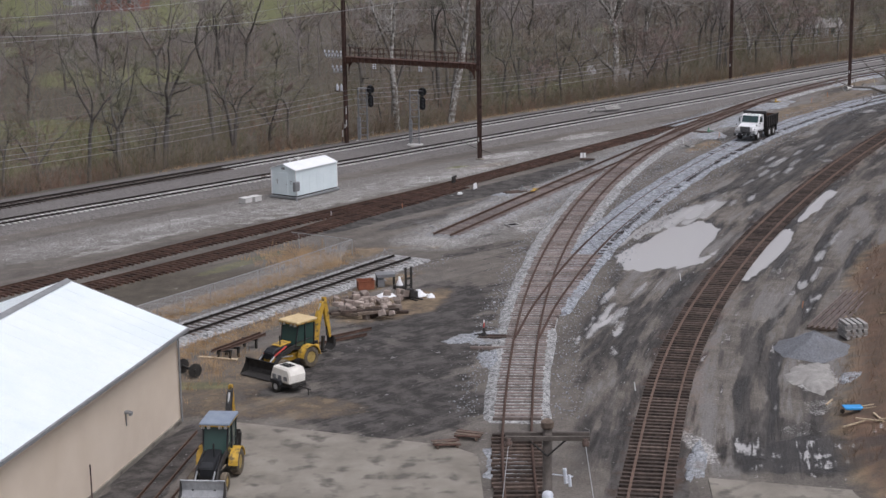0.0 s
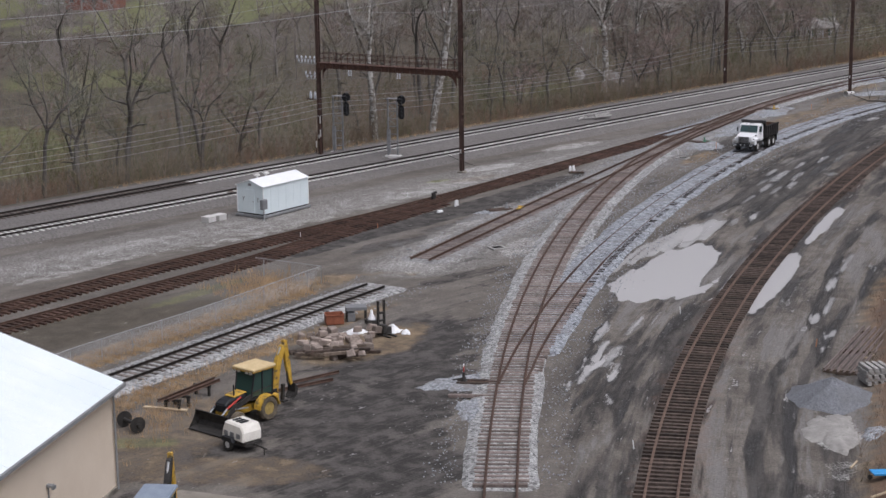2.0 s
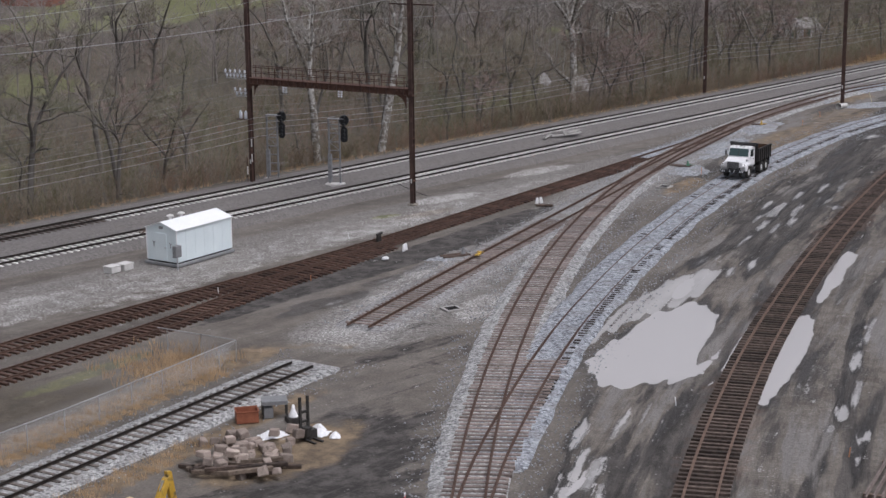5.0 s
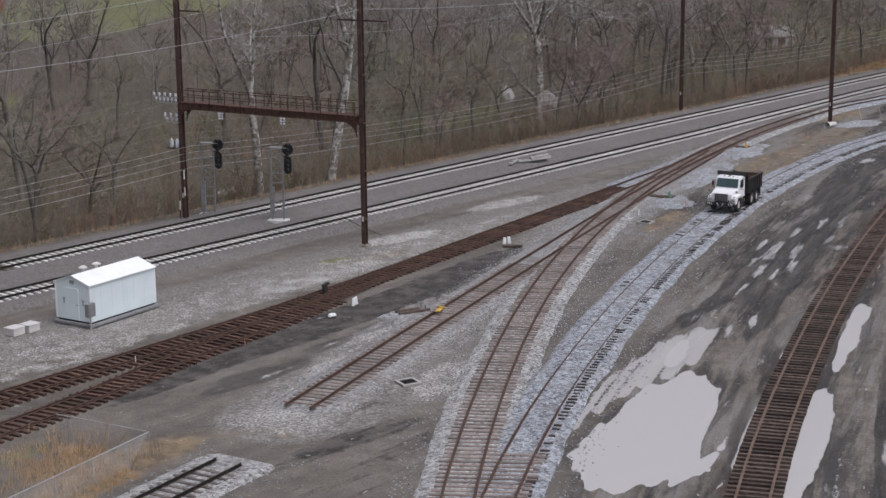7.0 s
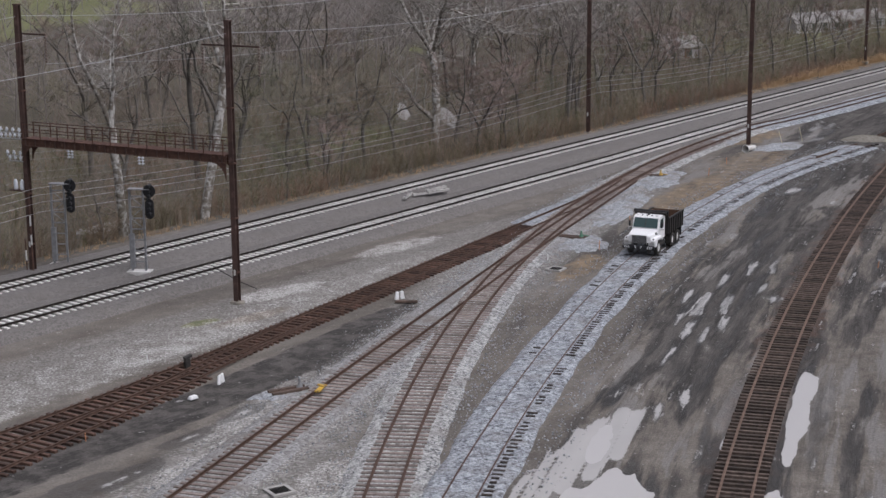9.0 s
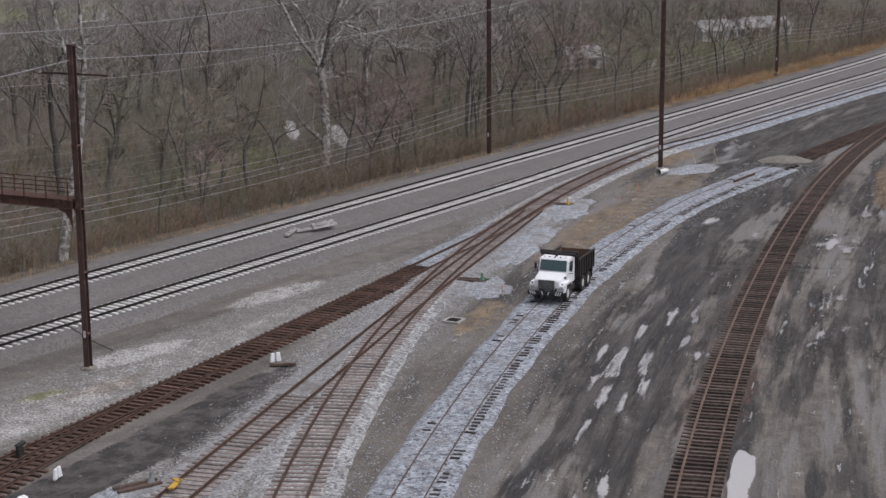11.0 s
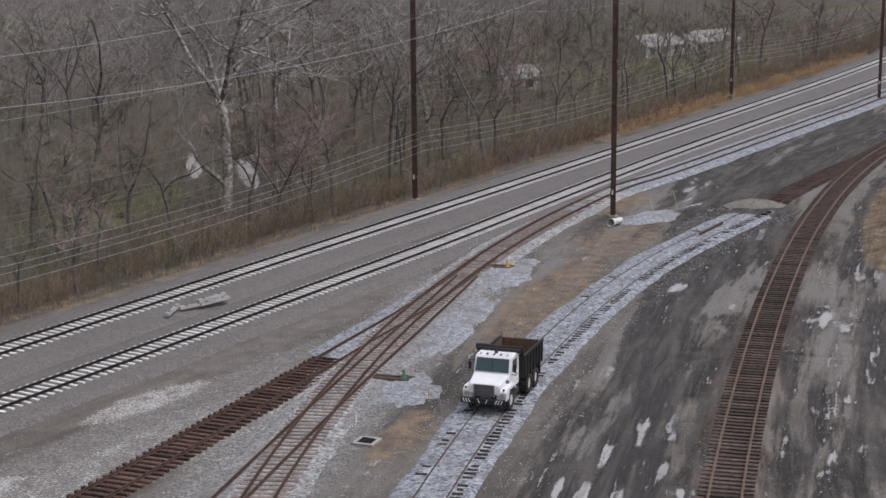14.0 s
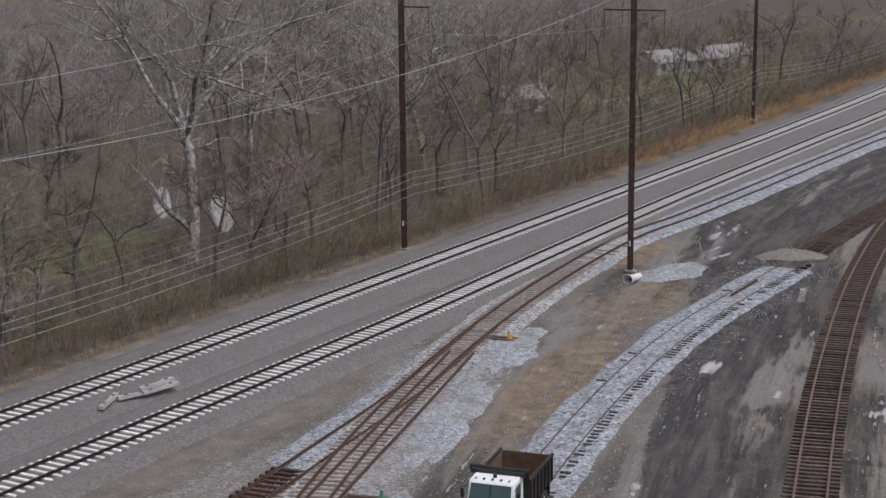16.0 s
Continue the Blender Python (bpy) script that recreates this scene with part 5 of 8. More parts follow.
# ---- trees ----
def bare_tree(seed, tall, spread=0.5, limbs=13, fork=0.3, bare=0.28, twigs=8, leads=None, thick=0.02, wild=1.0, branch=0.013, spray=0.017):
    """A winter tree: trunk with forks and main limbs, and its finer branches and twigs."""
    rnd = random.Random(seed)
    wood, fine = Mb(), Mb()

    def rod(p, d, length, r, seg, n, mb, bend=0.18, lift=0.06, tip=0.35):
        pts, rr = [Vector(p)], [r]
        d = Vector(d).normalized()
        for k in range(seg):
            d = (d + Vector((rnd.uniform(-bend, bend), rnd.uniform(-bend, bend), rnd.uniform(-bend, bend) + lift))).normalized()
            pts.append(pts[-1] + d * length / seg)
            rr.append(r * (1 - (1 - tip) * (k + 1) / seg))
        mb.tube(pts, rr, n, False)
        return pts, rr

    r0 = tall * rnd.uniform(0.013, 0.017)
    # the trunk parts into two to four leaders, each of which parts again
    fork_z = tall * rnd.uniform(fork - 0.08, fork + 0.1)
    trunk, tr = rod((0, 0, -0.4), (rnd.uniform(-0.16, 0.16), rnd.uniform(-0.16, 0.16), 1), fork_z + 0.4, r0, 5, 7, wood, 0.13 * wild, 0.04, 0.8)
    leaders = []
    turn0 = rnd.uniform(0, 6.28)
    n_lead = leads or rnd.choice((2, 3, 3))
    for k in range(n_lead):
        a = turn0 + 6.28 * k / n_lead + rnd.uniform(-0.5, 0.5)
        s = rnd.uniform(0.35, 0.95) * spread * 2
        ln = (tall - fork_z) * rnd.uniform(0.75, 1.0)
        leaders.append((*rod(trunk[-1], (s * math.cos(a), s * math.sin(a), 1), ln, tr[-1] * rnd.uniform(0.55, 0.8), 8, 5, wood, 0.3 * wild, 0.05, 0.12), ln))
    low_pts = [(trunk, tr, fork_z)] if bare < 0.3 else []
    for pts, rr, size in leaders + low_pts:
        for i in range(limbs // n_lead + 2 if size != fork_z else 3):
            t = rnd.uniform(0.12, 0.97)
            j = min(len(pts) - 1, max(1, int(math.ceil(t * (len(pts) - 1)))))
            p = pts[j].lerp(pts[j - 1], rnd.random())
            a = rnd.uniform(0, 6.28)
            ll = (tall - fork_z) * spread * (1.05 - 0.7 * t) * rnd.uniform(0.5, 1.05)
            lp, lr = rod(p, (math.cos(a), math.sin(a), rnd.uniform(-0.1, 0.8)), ll, max(rr[j] * rnd.uniform(0.45, 0.7), thick), 6, 4, wood, 0.4 * wild, 0.05, 0.2)
            for b in range(6):
                q = rnd.randint(1, 6)
                e = rnd.uniform(0, 6.28)
                base = (lp[q] - lp[q - 1]).normalized()
                dd = base + Vector((math.cos(e), math.sin(e), rnd.uniform(-0.3, 0.9))) * 0.9
                bp, br = rod(lp[q].lerp(lp[q - 1], rnd.random()), dd, ll * rnd.uniform(0.3, 0.55), max(lr[q] * 0.5, branch), 3, 3, fine, 0.3, 0.06, 0.3)
                for c in range(twigs):
                    w = rnd.randint(1, 3)
                    o = bp[w].lerp(bp[w - 1], rnd.random())
                    dv = (bp[w] - bp[w - 1]).normalized() + Vector((rnd.uniform(-1, 1), rnd.uniform(-1, 1), rnd.uniform(-0.5, 1))) * 0.9
                    tip = o + dv.normalized() * ll * rnd.uniform(0.16, 0.34)
                    fine.cone(o, tip, spray)
                    if rnd.random() < 0.7:
                        k = o.lerp(tip, 0.5)
                        fine.cone(k, k + (dv + Vector((rnd.uniform(-1, 1), rnd.uniform(-1, 1), rnd.uniform(-0.6, 1)))).normalized() * ll * 0.17, spray * 0.75)
    return wood, fine


def tree_kind(seed, tall, bark, twig, label, **k):
    wood, fine = bare_tree(seed, tall, **k)
    t = thing("tree", label, "tree", group="bare trees by the railway")
    part("trunk", wood, bark, t, smooth=True)
    part("crown", fine, twig, t)
    return t


DARK_TREE, PALE_TREE = "bare grey-brown deciduous tree in winter", "bare sycamore with pale mottled bark and white limbs"
KINDS = [tree_kind(11, 15, BARK, TWIG, DARK_TREE, spread=0.46), tree_kind(12, 12, BARK, TWIG_RED, DARK_TREE, spread=0.5, bare=0.2), tree_kind(13, 18, BARK, TWIG_GREY, DARK_TREE, spread=0.42, limbs=15, fork=0.4, bare=0.35),
         tree_kind(14, 14, BARK, TWIG, DARK_TREE, spread=0.48), tree_kind(15, 10, BARK, TWIG_RED, DARK_TREE, spread=0.55, bare=0.15), tree_kind(16, 17, BARK, TWIG, DARK_TREE, spread=0.4)]
PALE = [tree_kind(21, 38, BARK_WHITE, TWIG_PALE, PALE_TREE, spread=0.5, limbs=50, fork=0.24, leads=5, thick=0.075, twigs=9, wild=1.25, branch=0.04, spray=0.032), tree_kind(22, 25, BARK_WHITE, TWIG_PALE, PALE_TREE, spread=0.3, limbs=20, fork=0.45, bare=0.4, wild=0.65, twigs=7, branch=0.03, spray=0.026), tree_kind(23, 26, BARK_WHITE, TWIG_PALE, PALE_TREE, spread=0.3, limbs=20, fork=0.4, bare=0.35, wild=0.65, twigs=7, branch=0.03, spray=0.026)]
used = set()


def plant(kind, x, y, size, turn):
    m = pose(x, y, height(x, y), 0, 0, turn)
    m = m @ Matrix.Diagonal((size, size, size, 1))
    if kind.name not in used:
        used.add(kind.name)
        kind.matrix_basis = m
        return
    o = copy_thing(kind, Matrix())
    o.matrix_basis = m


def from_line(x, y, key="main_far"):
    d, s = away(np.array([x]), np.array([y]), key)
    return float(d[0]), float(s[0])


rnd = random.Random(77)
for kind, x, y, size in ((PALE[0], 27.0, 256.5, 1.0), (PALE[1], -5.5, 203.5, 1.0), (PALE[2], 1.2, 206.0, 1.0), (PALE[1], 33.0, 268.0, 0.9), (PALE[0], 56.0, 300.0, 0.7), (PALE[2], -52.0, 180.0, 0.8)):
    plant(kind, x, y, size, rnd.uniform(0, 360))
for kind, x, y, size in ((KINDS[0], -36.5, 184.5, 0.85), (KINDS[3], -33.0, 188.5, 0.85), (KINDS[2], -24.0, 191.0, 0.95), (KINDS[5], 17.5, 240.0, 0.95), (KINDS[0], 11.6, 239.0, 0.9), (KINDS[3], 9.2, 243.5, 1.0), (KINDS[1], 12.7, 230.0, 0.9), (KINDS[5], 38.0, 262.0, 0.9)):
    plant(kind, x, y, size, rnd.uniform(0, 360))
for x, y in ((70, 322), (75, 327), (79, 329), (84, 331), (73, 333), (88, 336), (108, 372), (114, 374), (119, 377), (126, 378), (132, 381), (103, 366), (110, 380), (66, 330), (123, 372), (92, 342)):
    plant(rnd.choice(KINDS), x, y, rnd.uniform(0.6, 0.95), rnd.uniform(0, 360))
spots = []
tries = 0
while len(spots) < 185 and tries < 20000:
    tries += 1
    k = rnd.random() ** 1.35
    u = rnd.uniform(-35, 330)
    q, d = PATHS["main_far"]
    i = min(len(q) - 1, int(u + 60))
    off = 11.5 + 105 * k
    x, y = q[i][0] - d[i][1] * off, q[i][1] + d[i][0] * off
    if x > 92 and off > 24 and rnd.random() < 0.7:
        continue
    if -75 < x < -18 and 30 < off < 62 and rnd.random() < 0.45:
        continue
    if any((x - a) ** 2 + (y - b) ** 2 < (3.0 + 0.03 * off) ** 2 for a, b in spots):
        continue
    if any(((x - c[0]) / (c[2] + 1)) ** 2 + ((y - c[1]) / (c[2] + 1)) ** 2 < 0.5 for c in PONDS):
        continue
    spots.append((x, y))
    plant(rnd.choice(KINDS), x, y, rnd.uniform(0.75, 1.3) * (0.7 if off < 14 else 1.08 if off < 50 else 1), rnd.uniform(0, 360))


def leaning_tree():
    """The tree on the bank, one long low limb of which reaches over the yard."""
    rnd = random.Random(9)
    t = thing("tree", "bare dark tree on the bank with a long low limb", "tree", pose(44.5, 121.0, height(44.5, 121.0)))
    wood, fine = Mb(), Mb()
    wood.tube([(0, 0, -0.5), (0.2, 0, 2.5), (0.1, 0.1, 6.0), (0.5, 0.2, 9.0), (0.9, 0.4, 14.0)], [0.36, 0.3, 0.26, 0.17, 0.03], 8, False)
    limbs = [([(0.1, 0.1, 5.0), (-4.0, 1.0, 7.0), (-8.0, 1.8, 9.2), (-10.6, 2.3, 10.6), (-12.4, 2.6, 11.2), (-13.6, 2.8, 11.2), (-14.9, 3.0, 11.7)], [0.26, 0.22, 0.17, 0.13, 0.09, 0.05, 0.02]),
             ([(-10.6, 2.3, 10.6), (-11.4, 2.2, 12.0), (-11.3, 2.1, 13.0), (-11.9, 2.2, 13.9)], [0.085, 0.07, 0.05, 0.02]), ([(-11.4, 2.2, 12.0), (-12.6, 2.2, 12.7), (-13.2, 2.3, 13.3)], [0.045, 0.035, 0.015]),
             ([(-10.9, 2.3, 10.7), (-12.3, 2.0, 10.4), (-13.4, 1.8, 9.9)], [0.06, 0.045, 0.015]), ([(-8.0, 1.8, 10.4), (-9.2, 2.2, 12.4), (-9.0, 2.2, 13.6)], [0.06, 0.045, 0.012]),
             ([(0.1, 0.1, 7.0), (3.0, 2.0, 10.0), (5.0, 3.0, 12.5)], [0.12, 0.08, 0.02]), ([(0.1, 0.2, 6.5), (2.5, -2.5, 9.0), (4.0, -4.0, 11.5)], [0.12, 0.08, 0.02]), ([(0.3, 0.4, 9.0), (1.5, 2.5, 11.5), (2.2, 3.4, 13.0)], [0.1, 0.06, 0.02])]
    for pts, rr in limbs:
        wood.tube(pts, rr, 5, False)
        for i in range(1, len(pts)):
            for k in range(3):
                o = Vector(pts[i - 1]).lerp(Vector(pts[i]), rnd.random())
                e = o + Vector((rnd.uniform(-1, 0.6), rnd.uniform(-1, 1), rnd.uniform(-0.3, 1.2))).normalized() * rnd.uniform(0.5, 1.2)
                fine.tube([o, o.lerp(e, 0.5) + Vector((0, 0, rnd.uniform(-0.1, 0.15))), e], [0.02, 0.014, 0.006], 4, False)
                for c in range(2):
                    b = o.lerp(e, rnd.uniform(0.4, 1))
                    fine.cone(b, b + Vector((rnd.uniform(-1, 1), rnd.uniform(-1, 1), rnd.uniform(-0.2, 1))) * 0.4, 0.008)
    part("trunk", wood, BARK, t, smooth=True)
    part("crown", fine, BARK, t)


leaning_tree()


# ---- the wood behind, the brush below it, dry grass ----
def far_woods():
    mb, rnd = Mb(), random.Random(5)
    q, d = PATHS["main_far"]
    for k in range(2300):
        i = rnd.randrange(len(q)) if k < 1700 else rnd.randrange(len(q) * 2 // 3, len(q))
        off = rnd.uniform(70, 420)
        if rnd.random() < 0.35:
            off = rnd.uniform(70, 130)
        x, y = q[i][0] - d[i][1] * off + rnd.uniform(-30, 30), q[i][1] + d[i][0] * off
        if sample_noise(np.array([x]), np.array([y]), 6, 3, 42.0)[0] + 0.5 * (x < -10) > 0.12 and rnd.random() < 0.75:
            continue
        if from_line(x, y)[1] > 0 or from_line(x, y)[0] < 60:
            continue
        z = height(x, y)
        h = rnd.uniform(9, 17)
        mb.tube([(x, y, z), (x + rnd.uniform(-0.5, 0.5), y, z + h * 0.5), (x + rnd.uniform(-1, 1), y, z + h * 0.85)], [0.11, 0.08, 0.03], 4, False)
        for b in range(17):
            t = rnd.uniform(0.16, 0.8)
            a, l = rnd.uniform(0, 6.28), h * 0.5 * (1.15 - t)
            o = Vector((x, y, z + h * t))
            e = o + Vector((math.cos(a), math.sin(a), rnd.uniform(0.3, 1.2))) * l
            mb.cone(o, e, 0.05)
            for c in range(6):
                s = o.lerp(e, rnd.uniform(0.25, 0.95))
                mb.cone(s, s + Vector((rnd.uniform(-1, 1), rnd.uniform(-1, 1), rnd.uniform(-0.2, 1))) * l * 0.5, 0.022)
    solid("far_woods", mb, TWIG_FAR_HAZE, "distant bare winter woodland beyond the railway", "woods", kind="stuff")


def brush(name, material, label, count, where, lo, hi, r=0.012, lean=0.55, seed=1, stems=5):
    mb, rnd = Mb(), random.Random(seed)
    n = 0
    while n < count:
        p = where(rnd)
        if p is None:
            continue
        n += 1
        x, y = p[:2]
        k = p[2] if len(p) > 2 else 1.0
        z = p[3] if len(p) > 3 else height(x, y) - 0.05
        h = rnd.uniform(lo, hi) * k
        for s in range(stems):
            a = rnd.uniform(0, 6.28)
            b = Vector((x + rnd.uniform(-0.25, 0.25), y + rnd.uniform(-0.25, 0.25), z))
            e = b + Vector((math.cos(a) * lean * rnd.random(), math.sin(a) * lean * rnd.random(), 1)) * h * rnd.uniform(0.55, 1)
            mb.cone(b, e, r)
            if h > 1.0:
                for c in range(4):
                    o = b.lerp(e, rnd.uniform(0.3, 0.9))
                    mb.cone(o, o + Vector((rnd.uniform(-1, 1), rnd.uniform(-1, 1), rnd.uniform(0, 1.2))) * h * 0.26, r * 0.8)
    solid(name, mb, material, label, name.replace("_", " "), kind="stuff")


Q, D = PATHS["main_far"]


def beside(rnd, lo, hi, first=0, last=None, power=1.0):
    i = rnd.randrange(first, last or len(Q))
    off = lo + (hi - lo) * rnd.random() ** power
    x, y = Q[i][0] - D[i][1] * off, Q[i][1] + D[i][0] * off
    # little grows in the wet hollows
    if any(-26 < y - p[1] < 10 and abs(x - p[0] - 0.08 * (y - p[1])) < 1.6 + p[3] for p in PONDS[:2]) and off > 12 and rnd.random() > 0.3:
        return None
    return x, y


far_woods()
brush("thicket", TWIG, "grey-brown thicket of young bare trees", 6500, lambda r: beside(r, 9, 120, 0, None, 1.15), 3.0, 8.5, 0.017, 0.85, 13, 3)
brush("undergrowth", BRUSH, "dense bare brown undergrowth along the railway bank", 6800, lambda r: beside(r, 7.0, 60, 0, None, 1.7), 0.9, 3.3, 0.017, 0.6, 3)
brush("saplings", TWIG, "thin grey bare saplings below the trees", 2600, lambda r: beside(r, 8, 75, 0, None, 1.3), 1.8, 5.0, 0.016, 0.7, 4, 3)
brush("olive_shrubs", IVY, "olive-green budding shrubs at the edge of the wood", 1300, lambda r: beside(r, 9, 55, 40, 330, 1.0), 1.0, 4.5, 0.022, 0.7, 6)
brush("tall_grass", TAN_GRASS, "clump of tall tan dry grass at the fence corner", 420, lambda r: (r.gauss(-10.9, 1.5), r.gauss(126.2, 1.9)), 0.4, 0.85, 0.018, 0.5, 8)
brush("bank_grass", TAN_GRASS, "band of tall tan grass along the railway bank", 2400, lambda r: beside(r, 6.4, 11.0, 254, 330, 1.0), 0.6, 1.35, 0.024, 0.6, 18)


def dry_grass():
    dq, dd = PATHS["siding"]

    def strip(r):
        k = r.random()
        if k < 0.62:
            i, off = r.randrange(len(dq) - 6), -r.uniform(2.9, 5.2)
        elif k < 0.9:
            i, off = r.randrange(len(dq) - 16), r.uniform(2.3, 4.2)
        else:
            return (r.gauss(-14.4, 1.3), r.gauss(97.6, 2.6))
        return dq[i][0] + dd[i][1] * off, dq[i][1] - dd[i][0] * off

    brush("dry_grass", TAN_GRASS, "tufts of tall dry tan grass beside the siding", 2300, strip, 0.25, 0.75, 0.012, 0.5, 8, 6)
    brush("dry_grass", TAN_GRASS, "tawny dead grass along the top of the bank", 1500, lambda r: beside(r, 6.0, 11.5, 245, 350), 0.4, 1.1, 0.03, 0.6, 9, 5)
    brush("dry_grass", TAN_GRASS, "patches of dead grass at the edge of the ballast", 800, lambda r: beside(r, 5.0, 6.6, 90, 300), 0.25, 0.7, 0.016, 0.6, 10, 5)
    cq, cd = PATHS["curve"]

    def bank(r):
        i = r.randrange(20, len(cq) - 30)
        off = np.interp(cq[i][1], [60, 84, 100, 124, 140, 160, 190, 202, 212, 225, 240, 300], [12, 8.3, 9.6, 8.4, 13.0, 19.0, 17.0, 9.5, 5.6, 3.6, 3.6, 6.0]) + r.uniform(0.5, 13)
        x, y = cq[i][0] + cd[i][1] * off, cq[i][1] - cd[i][0] * off
        return (x, y) if r.random() < 0.7 else None

    brush("bank_brush", BRUSH, "rough brown brush on the low bank beside the yard", 2600, bank, 0.3, 1.3, 0.012, 0.8, 12, 6)


dry_grass()


# ---- machines ----
def wheel(parent, x, y, r, w, tyre, rim, rim_name="rim", name="wheel"):
    s = 1 if y > 0 else -1
    prof = [(r * 0.56, -w * 0.4), (r * 0.64, -w / 2), (r * 0.93, -w / 2), (r, -w * 0.36), (r, w * 0.36), (r * 0.93, w / 2), (r * 0.64, w / 2), (r * 0.56, w * 0.4)]
    t = Mb().lathe(prof, 24, (x, y, r), "y")
    t.f = t.f[:-2]
    o = part(name, t, tyre, parent)
    for k in range(18):
        a = 2 * math.pi * k / 18
        if r > 0.5:
            part("tread", Mb().box((x + r * math.cos(a), y, r + r * math.sin(a)), (0.05, w * 0.92, 0.08), (0, -math.degrees(a), 14 if k % 2 else -14)), tyre, o)
    d = Mb().lathe([(r * 0.58, s * w * 0.36), (r * 0.5, s * w * 0.22), (r * 0.24, s * w * 0.2), (r * 0.2, s * w * 0.4), (r * 0.08, s * w * 0.43)], 18, (x, y, r), "y")
    part(rim_name, d, rim, o)
    return o


def dump_truck():
    T = thing("dump_truck", "white dump truck with a black rusty bed standing on the rails", "truck", TRUCK_POSE)
    part("frame", Mb().box((-2.1, 0.42, 0.85), (6.2, 0.12, 0.28)).box((-2.1, -0.42, 0.85), (6.2, 0.12, 0.28)).box((-0.1, 0, 0.75), (0.3, 2.0, 0.2)).box((-3.25, 0, 0.6), (0.2, 2.0, 0.2)).box((-4.5, 0, 0.6), (0.2, 2.0, 0.2)), DARK_METAL, T)
    hood = Mb()
    prof = [(1.12, 1.02), (1.14, 1.5), (1.05, 1.6), (-0.2, 1.84), (-0.2, 0.95)]
    hood.add([(x, s * (0.9 if x > 0.5 else 0.99) * (0.95 if z > 1.55 and x > 0.5 else 1), z) for s in (-1, 1) for x, z in prof], [tuple(range(5))[::-1], tuple(range(5, 10))] + [(i, (i + 1) % 5, (i + 1) % 5 + 5, i + 5) for i in range(5)])
    part("hood", hood, WHITE_PAINT, T, bevel=0.05)
    for s in (1, -1):
        f = Mb().prism([(1.05, s * 0.66, 0.72), (1.08, s * 0.66, 1.2), (0.75, s * 0.66, 1.36), (-0.45, s * 0.66, 1.34), (-0.78, s * 0.66, 1.0), (-0.66, s * 0.66, 0.95), (-0.42, s * 0.66, 1.16), (0.42, s * 0.66, 1.16), (0.62, s * 0.66, 0.72)], (0, s * 0.56, 0))
        fe = part("fender", f, WHITE_PAINT, T, bevel=0.03)
        part("headlight", Mb().box((1.09, s * 0.98, 1.05), (0.04, 0.28, 0.2)), CHROME, fe, "clear headlight")
        part("turn_lamp", Mb().box((1.02, s * 1.05, 1.32), (0.1, 0.1, 0.08)), DARK_METAL, fe)
    g = part("grille", Mb().box((1.15, 0, 1.25), (0.05, 1.12, 0.62)), TRIM_GREY, T, "dark grey radiator grille")
    bars = Mb()
    for k in range(9):
        bars.box((1.18, 0, 0.99 + k * 0.065), (0.02, 1.08, 0.02))
    part("grille_bar", bars, DARK_METAL, g)
    part("grille_frame", Mb().box((1.17, 0, 1.57), (0.04, 1.18, 0.04)).box((1.17, 0.58, 1.25), (0.04, 0.04, 0.66)).box((1.17, -0.58, 1.25), (0.04, 0.04, 0.66)), CHROME, g)
    b = part("bumper", Mb().box((1.32, 0, 0.72), (0.2, 2.45, 0.3)), BLACK, T, "black bumper with white stripes", bevel=0.03)
    for y in (-1.05, -0.9, -0.75, 1.05, 0.9, 0.75, -0.22, 0.22):
        part("stripe", Mb().box((1.425, y, 0.74), (0.012, 0.05, 0.24), (24 if y < 0 else -24, 0, 0)), WHITE_PAINT, b)
    # cab
    cab = Mb()
    cp = [(-0.2, 0.95), (-0.2, 1.86), (-0.5, 2.62), (-0.62, 2.72), (-1.75, 2.74), (-1.82, 2.6), (-1.82, 0.95)]
    cab.prism([(x, -1.03, z) for x, z in cp], (0, 2.06, 0))
    part("cab", cab, WHITE_PAINT, T, bevel=0.05)
    part("windscreen", Mb().prism([(-0.205, -0.94, 1.9), (-0.205, 0.94, 1.9), (-0.485, 0.9, 2.58), (-0.485, -0.9, 2.58)], (0.035, 0, 0.015)), GLASS_DARK, T, "dark windscreen")
    part("screen_pillar", Mb().prism([(-0.18, -0.025, 1.96), (-0.18, 0.025, 1.96), (-0.44, 0.025, 2.56), (-0.44, -0.025, 2.56)], (0.02, 0, 0.01)), DARK_METAL, T)
    for s in (1, -1):
        w = Mb().prism([(-0.52, s * 1.035, 1.9), (-1.35, s * 1.035, 1.85), (-1.35, s * 1.035, 2.5), (-0.7, s * 1.035, 2.5)], (0, s * 0.02, 0))
        part("side_window", w, GLASS_DARK, T)
        d = part("door", Mb().box((-0.98, s * 1.035, 1.42), (0.95, 0.025, 0.82)), WHITE_PAINT, T, bevel=0.01)
        part("door_handle", Mb().box((-1.3, s * 1.06, 1.6), (0.16, 0.04, 0.04)), DARK_METAL, d)
        mi = part("mirror", Mb().box((-0.3, s * 1.26, 2.15), (0.07, 0.16, 0.42)), BLACK, T, bevel=0.02)
        part("mirror_arm", Mb().tube([(-0.5, s * 1.04, 2.45), (-0.2, s * 1.34, 2.42)], 0.02, 5).tube([(-0.5, s * 1.04, 1.75), (-0.2, s * 1.34, 1.85)], 0.02, 5), BLACK, mi)
        part("step", Mb().box((-1.0, s * 0.98, 0.62), (1.1, 0.3, 0.06)).box((-1.0, s * 0.85, 0.72), (0.95, 0.5, 0.4)), DARK_METAL, T, bevel=0.02)
        part("spot_mirror", Mb().lathe([(0.1, -0.02), (0.1, 0.02)], 12, (0.75, s * 1.18, 1.72), "x"), TRIM_GREY, T)
